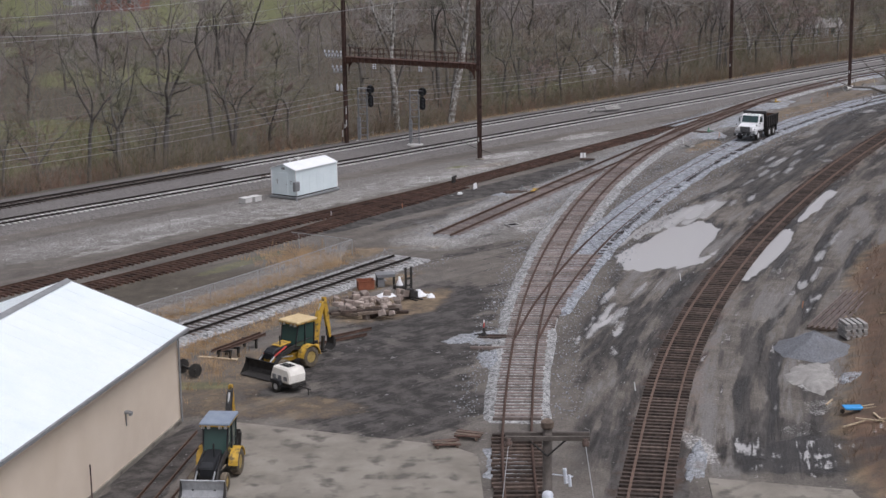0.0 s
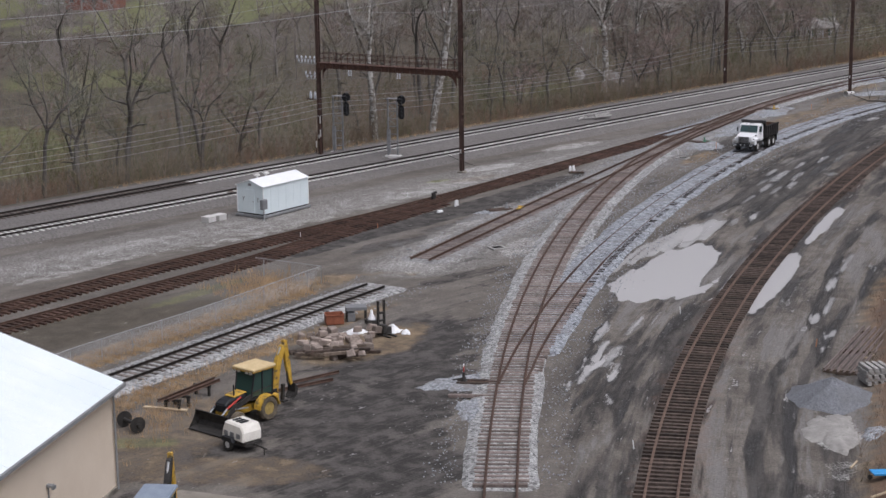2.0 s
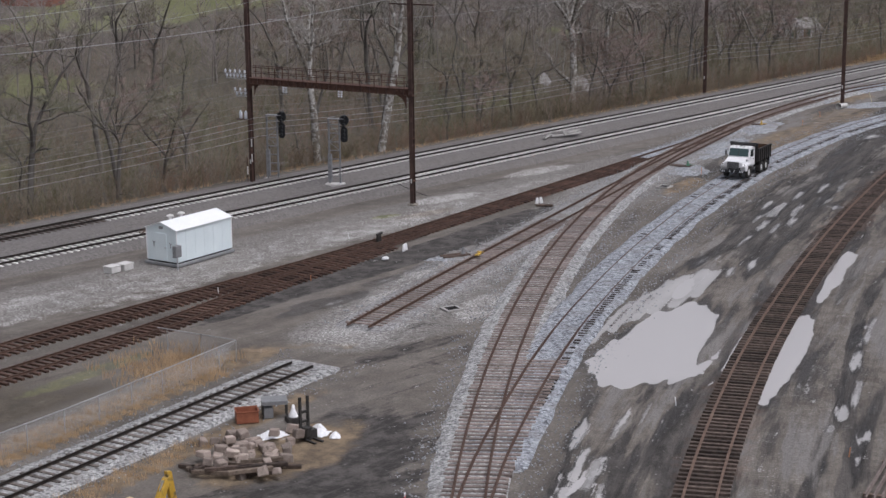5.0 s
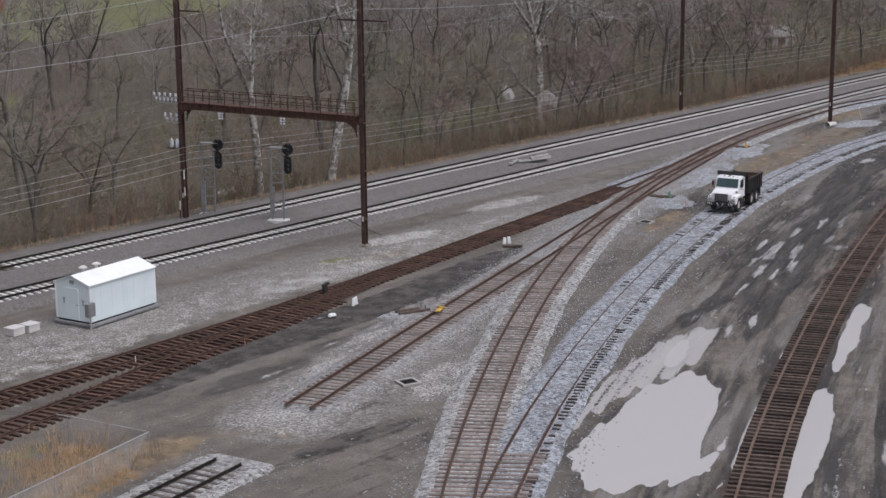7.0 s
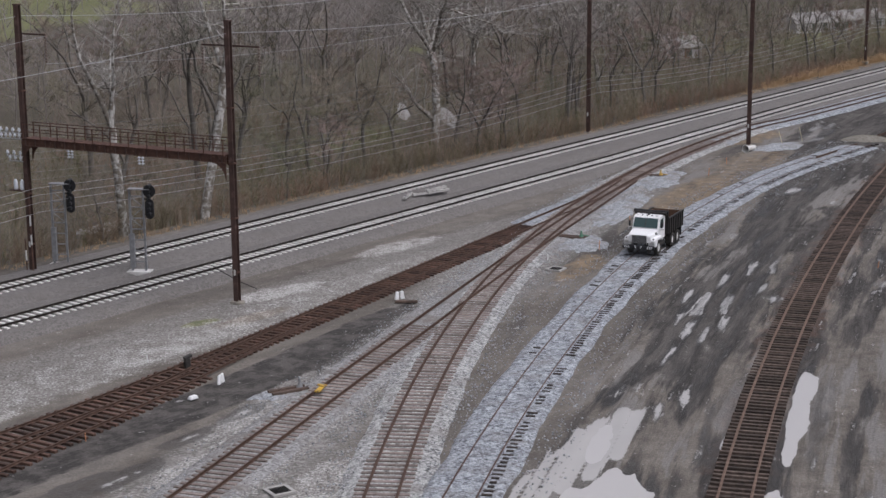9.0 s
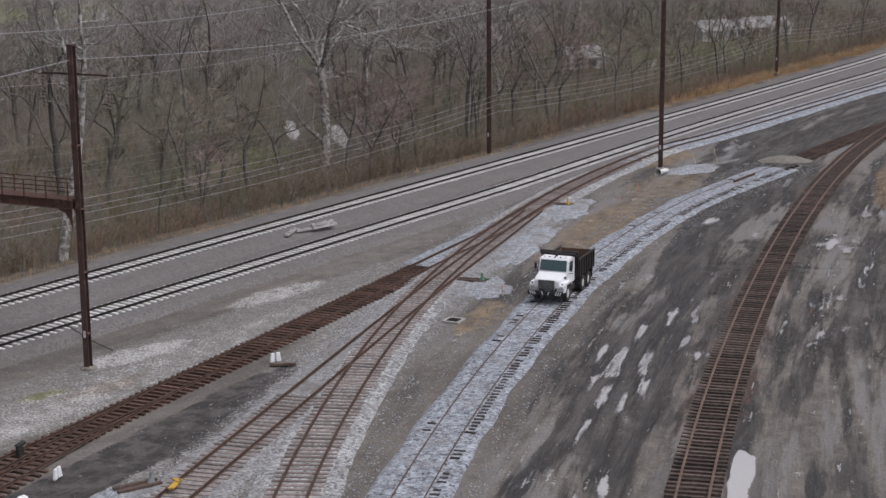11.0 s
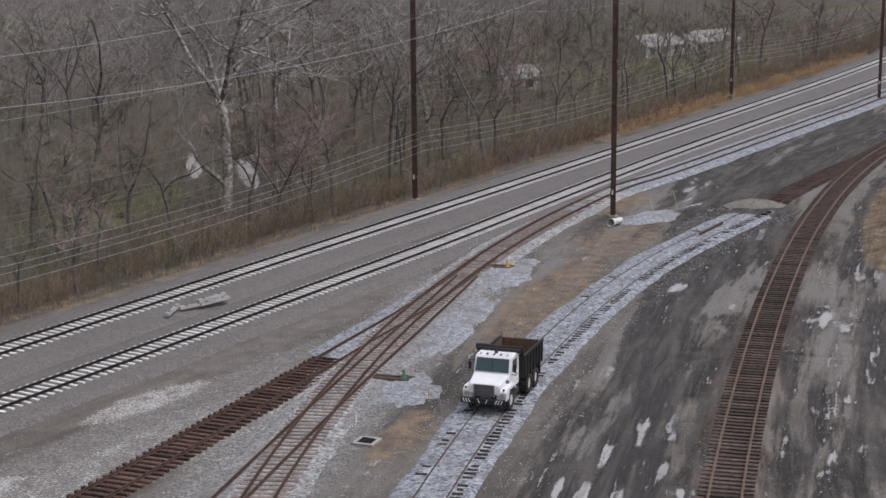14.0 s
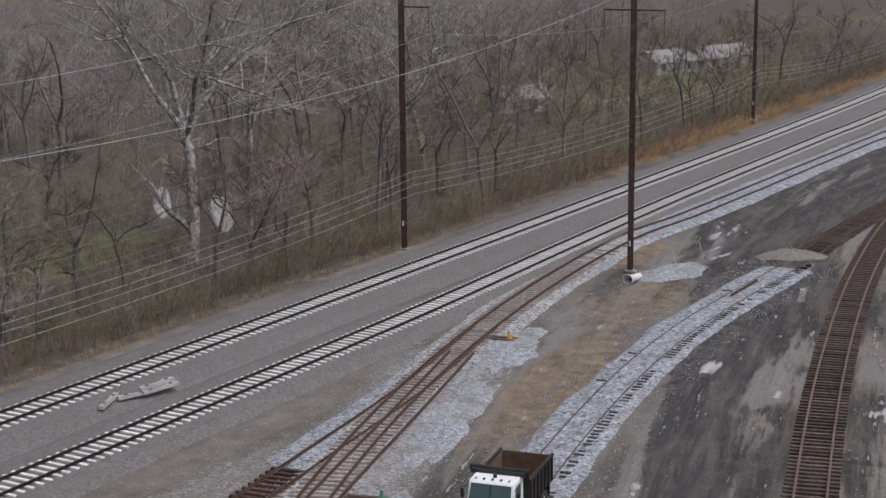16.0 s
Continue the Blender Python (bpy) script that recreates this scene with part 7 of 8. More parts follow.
# ---- beside the curved track: rail stack, ties, gravel, wheelbarrow ----
def right_side():
    s = thing("rail_stack", "neat stack of rusty rails on timber bearers", "rail stack", pose(26.4, 106.6, height(26.4, 106.6), 0, 0, 63))
    for k in range(6):
        x = -0.9 + k * 0.36
        r = Mb().prism([(-5.2, x + dx, 0.16 + z) for dx, z in ((-0.07, 0), (0.07, 0), (0.07, 0.03), (0.015, 0.05), (0.015, 0.12), (0.04, 0.13), (0.04, 0.18), (-0.04, 0.18), (-0.04, 0.13), (-0.015, 0.12), (-0.015, 0.05), (-0.07, 0.03))], (10.4, 0, 0))
        part("rail", r, RAIL_GREY, s)
    for x in (-4.6, 0, 4.6):
        part("bearer", Mb().box((x, 0, 0.02), (0.22, 2.2, 0.28)), WOOD_OLD, s)
    t = thing("tie_stack", "square stack of pale sawn timber ties", "timber stack", pose(25.6, 100.4, height(25.6, 100.4), 0, 0, 8))
    for lay in range(5):
        for k in range(4):
            if lay % 2:
                part("timber", Mb().box((0, -0.55 + k * 0.37, 0.1 + lay * 0.2), (1.5, 0.22, 0.18)), CONC_WORN, t)
            else:
                part("timber", Mb().box((-0.55 + k * 0.37, 0, 0.1 + lay * 0.2), (0.22, 1.5, 0.18)), CONC_WORN, t)
    vs, fs, n, m = [], [], 34, 14
    for j in range(m + 1):
        r = j / m
        for i in range(n):
            a = 2 * math.pi * i / n
            wob = 1 + 0.09 * math.sin(3 * a + 1) + 0.05 * math.sin(7 * a)
            x, y = 2.7 * r * wob * math.cos(a), 3.0 * r * wob * math.sin(a)
            h = 1.25 * (1 - r) ** 1.05 + 0.04 * math.sin(9 * a + 8 * r)
            vs.append((x, y, h - 0.15 * r))
    for j in range(m):
        for i in range(n):
            a, b = j * n + i, j * n + (i + 1) % n
            fs.append((a, a + n, b + n, b))
    solid("gravel_cone", Mb().add(vs, fs), GRAVEL_PILE, "cone of dark blue-grey crushed stone", "gravel pile", pose(22.6, 97.9, 0.0), smooth=True)
    w = thing("wheelbarrow", "bright blue wheelbarrow with pale timber handles", "wheelbarrow", pose(21.75, 84.4, height(21.75, 84.4) - 0.02, 0, 0, 4) @ Matrix.Diagonal((0.6, 0.75, 0.62, 1)))
    part("tray", Mb().prism([(-0.85, -0.4, 0.42), (0.45, -0.4, 0.36), (0.75, -0.4, 0.62), (-1.05, -0.4, 0.66)], (0, 0.8, 0)), BLUE, w, bevel=0.06)
    for y in (-0.3, 0.3):
        part("handle", Mb().tube([(-0.9, y * 0.6, 0.34), (1.9, y, 0.62)], 0.035, 6), WOOD_NEW, w, "pale timber handle")
        part("leg", Mb().tube([(0.35, y, 0.4), (0.45, y, 0.02)], 0.03, 6), DARK_METAL, w)
    part("wheel", Mb().lathe([(0.12, -0.05), (0.2, -0.04), (0.2, 0.04), (0.12, 0.05)], 14, (-1.05, 0, 0.2), "y"), TYRE, w)
    rnd = random.Random(8)
    for k, (x, y, a, l) in enumerate(((21.6, 82.6, 35, 2.6), (22.3, 82.2, -25, 2.0), (22.6, 82.6, 95, 1.5), (21.0, 86.8, 60, 1.1), (23.0, 82.0, 10, 1.2), (26.6, 105.2, 40, 0.9), (28.4, 103.4, 10, 0.7))):
        p = Mb().box((0, 0, 0.04), (l, 0.1, 0.07))
        solid("timber_offcut", p, WOOD_NEW, "pale sawn timber offcut lying on brown brush", "timber", pose(x, y, height(x, y) + 0.02 + 0.07 * (k % 2), 0, 0, a), group="timber offcuts", bevel=0.008)


right_side()


# ---- chain-link fence ----
def fence():
    runs = [[(-24.6, 99.0), (-20.0, 106.7), (-14.2, 115.2), (-7.1, 126.8)], [(-7.1, 126.8), (-12.1, 130.0)]]
    f = thing("chain_link_fence", "thin galvanised chain-link fence in dry grass", "fence")
    for pts in runs:
        q, d = spline(pts, 2.6)
        for x, y in q:
            part("post", Mb().tube([(x, y, -0.2), (x, y, 1.38)], 0.024, 6), FENCE, f)
        top = Mb().tube([(x, y, 1.36) for x, y in q] + [(*pts[-1], 1.36)], 0.03, 5)
        part("top_rail", top, FENCE, f)
        net, p2 = Mb(), spline(pts, 0.12)[0]
        for i in range(0, len(p2) - 12):
            x, y = p2[i]
            for s in (12, -12):
                j = i + s
                if 0 <= j < len(p2):
                    a, b = Vector((x, y, 0.05)), Vector((*p2[j], 1.34))
                    net.tube([a, b], 0.0045, 3, False)
        part("mesh", net, FENCE, f, "open wire mesh")


fence()


# ---- switch stands, markers, grates ----
def switch_stand(x, y, z, turn, colour, name="switch_stand", label="low switch stand with a red target beside the track"):
    s = thing(name, label, "switch stand", pose(x, y, z, 0, 0, turn), group="switch stands")
    part("headblock", Mb().box((0.5, 0, 0.06), (2.2, 0.24, 0.16)).box((0.5, 0.55, 0.06), (2.2, 0.24, 0.16)), TIE_DARK, s)
    part("stand", Mb().lathe([(0.2, 0.12), (0.16, 0.22), (0.08, 0.4), (0.07, 0.62)], 10, (-0.2, 0.28, 0)), colour if colour is not RED else DARK_METAL, s)
    part("lever", Mb().tube([(-0.2, 0.28, 0.3), (-0.85, 0.2, 0.2)], 0.035, 6), colour if colour is not RED else DARK_METAL, s)
    if colour is RED:
        part("target", Mb().box((-0.2, 0.28, 0.85), (0.04, 0.42, 0.3)), RED, s, "red target plate")
        part("target_top", Mb().box((-0.2, 0.28, 1.05), (0.04, 0.3, 0.12)), WHITE_PAINT, s)
    part("rod", Mb().tube([(0.0, 0.28, 0.1), (1.7, 0.28, 0.1)], 0.03, 6), RAIL_RUST, s)


switch_stand(2.7, 101.6, 0.05, -6, RED)
GREEN_PAINT = mat("dull_green_paint", (0.05, 0.16, 0.10), (0.09, 0.22, 0.14), 3, 0.5, 0.05)
switch_stand(7.2, 153.8, 0.1, 205, GREY_PAINT, label="low dark grey switch stand beside the short track")
switch_stand(30.9, 190.6, 0.08, 150, GREEN_PAINT, label="low green hand-thrown switch machine on ballast")
switch_stand(43.9, 216.6, 0.1, 145, YELLOW, label="low yellow hand-thrown switch machine on ballast")


def marker(x, y, z, turn, group_label):
    b = Mb().box((-0.2, 0, 0.27), (0.3, 0.16, 0.54), (0, 4, 8), 0.75).box((0.2, 0.05, 0.27), (0.3, 0.16, 0.54), (0, -6, -12), 0.75)
    solid("white_marker", b, WHITE_SHEET, group_label, "marker", pose(x, y, z, 0, 0, turn), group="white markers", bevel=0.03)


marker(14.9, 172.6, 0.2, 20, "pair of white boards set against a track end")
marker(3.15, 155.0, 0.2, 60, "white folded board beside the rusty track")
solid("white_bag", Mb().box((0, 0, 0.12), (0.6, 0.34, 0.22), (0, 0, 0), 0.7), WHITE_SHEET, "small white bag lying by the ties", "bag", pose(1.65, 152.6, 0.1, 0, 0, 40), bevel=0.05)
solid("bumping_tie", Mb().box((-0.3, 0, 0.1), (1.5, 0.24, 0.18)), TIE_DARK, "dark tie laid across behind the markers", "railway tie", pose(15.6, 172.2, 0.02, 0, 0, -6), bevel=0.02)
solid("pump_housing", Mb().box((0, 0, 0.3), (0.36, 0.36, 0.6), (0, 0, 0), 0.8).box((0.05, 0, 0.66), (0.5, 0.3, 0.16), (0, -20, 0)), DARK_METAL, "small dark machine standing beside the track", "machine", pose(1.15, 158.9, 0.05, 0, 0, 30), bevel=0.03)
rag = Mb().box((0, 0, 0.05), (1.3, 0.3, 0.1), (0, 0, 8)).box((0.35, 0.15, 0.1), (0.6, 0.2, 0.12), (0, 6, 50))
solid("yellow_tool", rag, YELLOW, "yellow rail tool lying on the ties", "tool", pose(8.6, 152.4, 0.42, 0, 0, 60), bevel=0.03)


def drain(x, y, turn, label):
    g = thing("drain_inlet", label, "drain", pose(x, y, 0.04, 0, 0, turn) @ Matrix.Diagonal((0.8, 0.8, 1, 1)), group="drain inlets")
    for a, b, c, d in ((0, 0.62, 1.5, 0.22), (0, -0.62, 1.5, 0.22), (0.64, 0, 0.22, 1.1), (-0.64, 0, 0.22, 1.1)):
        part("rim", Mb().box((a, b, 0.03), (c, d, 0.12)), CONC_WORN, g)
    # no hollow here: a black plate painted for the shade below the bars
    part("pit", Mb().box((0, 0, -0.02), (1.1, 1.05, 0.06)), BLACK, g)
    for k in range(9):
        part("bar", Mb().box((-0.5 + k * 0.125, 0, 0.06), (0.04, 1.04, 0.05)), DARK_METAL, g)


drain(6.0, 138.0, 25, "square drain inlet with pale concrete rim")
drain(27.0, 180.2, 55, "square drain inlet with pale concrete rim")


def outlet():
    p = thing("drain_pipe", "pale flared concrete pipe end lying in a stony mound", "pipe", pose(56.3, 229.3, 0.02, 0, 0, -52))
    o = Mb().lathe([(0.24, 1.3), (0.27, 0.3), (0.42, -0.25), (0.37, -0.27), (0.22, 0.3)], 18, (0, 0, 0.34), "y")
    o.f = o.f[:-2]
    part("pipe", o, CONC_PALE, p)
    # black disc closing the bore, painted for the shade inside the pipe
    part("mouth", Mb().lathe([(0.22, 0.32), (0.22, 0.36)], 16, (0, 0, 0.34), "y"), BLACK, p)
    m, n, vs, fs = 10, 26, [], []
    for j in range(m + 1):
        for i in range(n):
            a, r = 2 * math.pi * i / n, j / m
            vs.append((4.6 * r * math.cos(a), 2.4 * r * math.sin(a) * (1 + 0.15 * math.sin(3 * a)), 0.28 * (1 - r * r) + 0.03 * math.sin(7 * a) - 0.1))
    for j in range(m):
        for i in range(n):
            a, b = j * n + i, j * n + (i + 1) % n
            fs.append((a, a + n, b + n, b))
    solid("stone_mound", Mb().add(vs, fs), SPREAD, "low mound of grey stone beside the pole", "stone mound", pose(60.6, 232.2, 0.0, 0, 0, 38), smooth=True)
    vs2 = [(x * 0.72, (y - 0.1 * x * x) * 0.7, z * 2.2 + 0.08) for x, y, z in vs]
    solid("stone_mound", Mb().add(vs2, fs), mat("muddy_gravel", (0.13, 0.12, 0.10), (0.24, 0.225, 0.195), 3, 0.9, 0.5), "low brown-grey tail of gravel at the track end", "stone mound", pose(71.4, 235.2, 0.0, 0, 0, -16), smooth=True)
    rnd = random.Random(3)
    for k, (x, y) in enumerate(((61.2, 233.2), (64.2, 235.6), (31.5, 186.2), (36.0, 195.2), (48.6, 216.3), (52.0, 222.0))):
        solid("survey_stake", Mb().box((0, 0, 0.7 if k < 2 else 0.4), (0.05, 0.05, 1.6 if k < 2 else 0.7), (rnd.uniform(-10, 10), -16 if k < 2 else rnd.uniform(-10, 10), 0)), STAKE if k < 2 else ORANGE, "thin survey stake stuck in the ground", "stake", pose(x, y, 0.0, 0, 0, 0), group="survey stakes")
    for k, (x, y) in enumerate(((-3.6, 146.6), (-9.8, 143.4), (17.2, 117.0), (24.2, 108.5), (31.0, 118.2), (-1.2, 160.5), (16.5, 196.0), (10.8, 90.2), (27.0, 183.4), (50.2, 177.4), (55.6, 187.2))):
        solid("survey_stake", Mb().box((0, 0, 0.22), (0.05, 0.05, 0.5)), WHITE_SHEET if k % 3 else ORANGE, "short marked survey stake in the yard", "stake", pose(x, y, 0.0, rnd.uniform(-8, 8), rnd.uniform(-8, 8), 0), group="survey stakes")
    for x, y, z, a in ((19.0, 208.0, 0.46, 70), (20.6, 209.0, 0.46, 30), (21.9, 209.8, 0.46, 38), (21.7, 209.9, 0.68, 42)):
        c = thing("spare_concrete_tie", "discarded grey concrete tie lying between the main tracks", "concrete tie", pose(x, y, z, 0, 0, a), group="discarded concrete ties")
        part("body", Mb().prism([(-1.3, -0.14, 0), (1.3, -0.14, 0), (1.3, -0.12, 0.2), (0.5, -0.12, 0.2), (0.2, -0.12, 0.15), (-0.2, -0.12, 0.15), (-0.5, -0.12, 0.2), (-1.3, -0.12, 0.2)], (0, 0.27, 0)), CONC_WORN, c)
        for k in (-0.75, 0.75):
            part("rail_pad", Mb().box((k, 0.01, 0.21), (0.2, 0.16, 0.03)), BLACK, c)
    solid("steel_rod", Mb().tube([(2.2, 183.0, 0.6), (4.0, 179.6, 0.25), (5.4, 177.4, 0.1)], 0.03, 6), DARK_METAL, "thin dark cable lying down the ballast slope", "cable")
    r = Mb().prism([(-2.6, dx, z) for dx, z in RAIL_PROFILE], (5.2, 0, 0))
    solid("loose_rail", r, RAIL_RUST, "rusty spare rail lying on fresh ballast", "rail", pose(63.4, 225.2, 0.19, 0, 0, 47), group="spare rails")
    for x, y, a in ((0.0, 80.9, 10), (1.2, 82.2, -15)):
        p = thing("scrap_pallet", "broken red-brown pallet of scrap on mud", "pallet", pose(x, y, 0.05, 0, 0, a), group="scrap pallets")
        for k in range(5):
            part("board", Mb().box((0, -0.4 + k * 0.2, 0.2 + 0.03 * (k % 2)), (1.4, 0.15, 0.04), (rnd.uniform(-5, 5), rnd.uniform(-5, 5), rnd.uniform(-8, 8))), WOOD_OLD if k % 2 else STEEL_RUST, p)
        for k in (-0.5, 0.5):
            part("runner", Mb().box((k, 0, 0.09), (0.12, 1.0, 0.16)), WOOD_OLD, p)


outlet()


# ---- utility pole at the near end ----
def utility_pole():
    x, y = 3.0, 46.7
    p = thing("utility_pole", "weathered timber utility pole with crossarm and insulators", "utility pole", pose(x, y, 0, 0, 0, -3))
    part("pole", Mb().tube([(0, 0, -0.3), (0, 0, 6), (0, 0, 12.3)], [0.19, 0.17, 0.14], 12), WOOD_POLE, p, smooth=True)
    part("cap", Mb().lathe([(0.13, 12.28), (0.2, 12.35), (0.2, 12.5), (0.1, 12.58)], 12), WOOD_OLD, p)
    a = part("crossarm", Mb().box((0, -0.2, 12.05), (2.5, 0.1, 0.13)), WOOD_POLE, p, bevel=0.01)
    part("crossarm", Mb().box((0, 0.2, 12.05), (2.5, 0.1, 0.13)), WOOD_POLE, p, bevel=0.01)
    part("brace", Mb().tube([(-0.55, -0.2, 12.0), (0, -0.2, 11.5)], 0.03, 5).tube([(0.55, -0.2, 12.0), (0, -0.2, 11.5)], 0.03, 5), DARK_METAL, p)
    for k in (-1.15, 1.12):
        part("insulator", Mb().lathe([(0.03, 0), (0.1, 0.03), (0.12, 0.16), (0.05, 0.2), (0.1, 0.26)], 12, (k, -0.25, 11.8)), BROWN_PORCELAIN, a, smooth=True)
        wire((k, -0.3, 11.85), (k * 1.9, -22, 9.2), 0.6, 0.012, WIRE_ALU, p)
    part("fuse", Mb().tube([(0.15, -0.1, 10.9), (0.75, -0.3, 10.9)], 0.02, 5).tube([(0.5, -0.3, 11.15), (0.55, -0.32, 10.7)], 0.06, 8).tube([(0.64, -0.3, 10.95), (0.67, -0.32, 10.6)], 0.05, 8), PORCELAIN, p, "white porcelain fuse cutouts")
    part("transformer", Mb().lathe([(0.14, 9.7), (0.17, 9.75), (0.17, 10.4), (0.12, 10.47)], 16, (0, -0.42, 0)), PORCELAIN, p, "pale grey pole transformer", smooth=True)


utility_pole()


# ---- far houses ----
def house(x, y, turn, L, W, H, wall, label):
    z = height(x, y)
    h = thing("house", label, "house", pose(x, y, z, 0, 0, turn), group="far houses")
    part("wall", Mb().prism([(-L / 2, -W / 2, -0.5), (-L / 2, W / 2, -0.5), (-L / 2, W / 2, H), (-L / 2, 0, H + W * 0.3), (-L / 2, -W / 2, H)], (L, 0, 0)), wall, h)
    for s in (1, -1):
        part("roof", Mb().prism([(-L / 2 - 0.4, 0, H + W * 0.3 + 0.02), (-L / 2 - 0.4, s * (W / 2 + 0.4), H - 0.2), (-L / 2 - 0.4, s * (W / 2 + 0.4), H), (-L / 2 - 0.4, 0, H + W * 0.3 + 0.24)], (L + 0.8, 0, 0)), SHINGLE, h)
    for k in range(int(L // 3)):
        wx = -L / 2 + 1.6 + k * 3
        w = part("window", Mb().box((wx, -W / 2 - 0.02, H * 0.55), (1.0, 0.06, 1.3)), GLASS_DARK, h)
        part("frame", Mb().box((wx, -W / 2 - 0.06, H * 0.55 + 0.7), (1.2, 0.05, 0.1)).box((wx, -W / 2 - 0.06, H * 0.55 - 0.7), (1.2, 0.05, 0.1)), HOUSE_WHITE, w)
    part("door", Mb().box((L * 0.1, -W / 2 - 0.02, 1.05), (1.0, 0.06, 2.1)), HOUSE_RED, h)


house(124.0, 392.0, 24, 24, 5.5, 2.0, HOUSE_WHITE, "long low white house beyond the trees")
house(79.0, 344.0, 15, 7, 5, 1.9, HOUSE_WHITE, "small white house among bare trees")
house(-86.0, 452.0, -10, 13, 9, 5.0, HOUSE_RED, "distant reddish barn across green fields")
house(-100.0, 470.0, 30, 9, 8, 5.0, HOUSE_WHITE, "distant pale farm building across green fields")


# ---- ballast beds ----
def bed(name, key, top, left, right, z, material, label, ragged=0.35, lo=0, hi=None, seed=1, drop=0.35):
    """A raised strip of stone along a track, with ragged feet."""
    q, d = spline(TRACKS[key], 0.7)
    n = len(q)
    i0, i1 = int(lo / 0.7), min(n, int((hi or 1e6) / 0.7))
    q, d = q[i0:i1], d[i0:i1]
    left, right = (np.interp(q[:, 1], *w) if isinstance(w, tuple) else w for w in (left, right))
    nl = sample_noise(q[:, 0], q[:, 1], seed, 5, 5.0) * ragged
    nr = sample_noise(q[:, 0], q[:, 1], seed + 20, 5, 5.0) * ragged
    cols = []
    for k in np.linspace(-1, 1, 13):
        if k < 0:
            off = np.where(abs(k) > 0.6, -(top + (left - top) * (abs(k) - 0.6) / 0.4 + nl * (abs(k) - 0.5) * 2), k / 0.6 * top)
        else:
            off = np.where(abs(k) > 0.6, top + (right - top) * (abs(k) - 0.6) / 0.4 + nr * (abs(k) - 0.5) * 2, k / 0.6 * top)
        ends = soft(np.minimum(np.arange(len(q)), np.arange(len(q))[::-1]) * 0.7, 0.0, 2.5)
        zz = z - (1 - ends) * (z + 0.12)
        h = zz if abs(k) <= 0.61 else zz - (zz + drop) * (abs(k) - 0.6) / 0.4
        x, y = q[:, 0] + d[:, 1] * off, q[:, 1] - d[:, 0] * off
        amp = 0.022 if abs(k) < 0.55 else 0.05
        cols.append(np.stack([x, y, h + amp * sample_noise(x, y, 30, 3, 1.3) + np.zeros(len(x))], 1))
    g = np.stack(cols, 1)
    m = g.shape[1]
    idx = np.arange(g.shape[0] * m).reshape(-1, m)
    fs = np.stack([idx[:-1, :-1], idx[:-1, 1:], idx[1:, 1:], idx[1:, :-1]], -1).reshape(-1, 4)
    me = bpy.data.meshes.new(name)
    me.from_pydata(g.reshape(-1, 3).tolist(), [], fs.tolist())
    me.polygons.foreach_set("use_smooth", [True] * len(me.polygons))
    me.materials.append(material)
    return tagged(new(name, me), label, "ballast", kind="structure")


TRACKS = dict(main_far=MAIN_FAR, main_near=MAIN_NEAR, ladder=LADDER, spur=LADDER_SPUR, stub=YARD_STUB, lead=LEAD, truck=TRUCK_TRACK, curve=CURVE, curve2=CURVE_SPUR, siding=SIDING)
bed("ballast", "main_far", 3.2, 4.6, 5.2, 0.40, BALLAST_OLD, "grey-brown ballast bed under the far main track", 0.3, seed=1)
bed("ballast", "main_near", 2.6, 4.6, 3.5, 0.39, BALLAST_OLD, "grey-brown ballast bed under the near main track", 0.35, hi=186, seed=2)
bed("ballast", "main_near", 1.75, 3.4, 2.45, 0.385, BALLAST_OLD, "grey-brown ballast bed under the near main track", 0.2, lo=181, seed=12)
bed("ballast", "lead", 1.7, ((84, 96, 110, 140), (2.1, 2.55, 3.0, 3.15)), ((84, 100, 112, 126), (1.85, 1.95, 2.3, 3.1)), 0.15, BALLAST_PALE, "fresh pale ballast under the yard lead", 0.5, lo=31.5, seed=3)
bed("ballast", "lead", 1.9, 2.7, 2.8, 0.2, BALLAST_NEW, "fresh blue-grey ballast over the far yard lead", 0.5, lo=205, seed=13)
bed("ballast", "truck", 1.8, 2.55, 2.3, 0.15, BALLAST_NEW, "fresh blue-grey ballast under the truck's track", 0.7, lo=6, seed=4)
bed("ballast", "stub", 1.9, 2.5, 2.4, 0.13, BALLAST_MIX, "thin grey ballast under the short yard track", 0.4, seed=5)
bed("ballast", "siding", 1.9, 2.7, 2.6, 0.16, BALLAST_PALE, "fresh pale ballast under the siding", 0.3, seed=6)
bed("ballast", "ladder", 1.9, 2.8, 2.4, 0.14, BALLAST_NEW, "fresh pale ballast where the ladder track joins", 0.4, lo=132, seed=7)


def spread(x, y, rx, ry, turn, h, material, label, seed):
    n, m, vs, fs = 72, 8, [], []
    for j in range(m + 1):
        r = j / m
        for i in range(n):
            a = 2 * math.pi * i / n
            wob = 1 + 0.12 * math.sin(3 * a + seed) + 0.09 * math.sin(5 * a + 2 * seed) + 0.06 * math.sin(11 * a + seed) + 0.05 * math.sin(17 * a)
            vs.append((rx * r * wob * math.cos(a), ry * r * wob * math.sin(a), h * (1 - r ** 3) - 0.1 * r**6 + 0.02 * math.sin(13 * a * r)))
    for j in range(m):
        for i in range(n):
            a, b = j * n + i, j * n + (i + 1) % n
            fs.append((a, a + n, b + n, b))
    solid("spread_ballast", Mb().add(vs, fs), material, label, "ballast", pose(x, y, 0.05, 0, 0, turn), kind="structure", smooth=True)


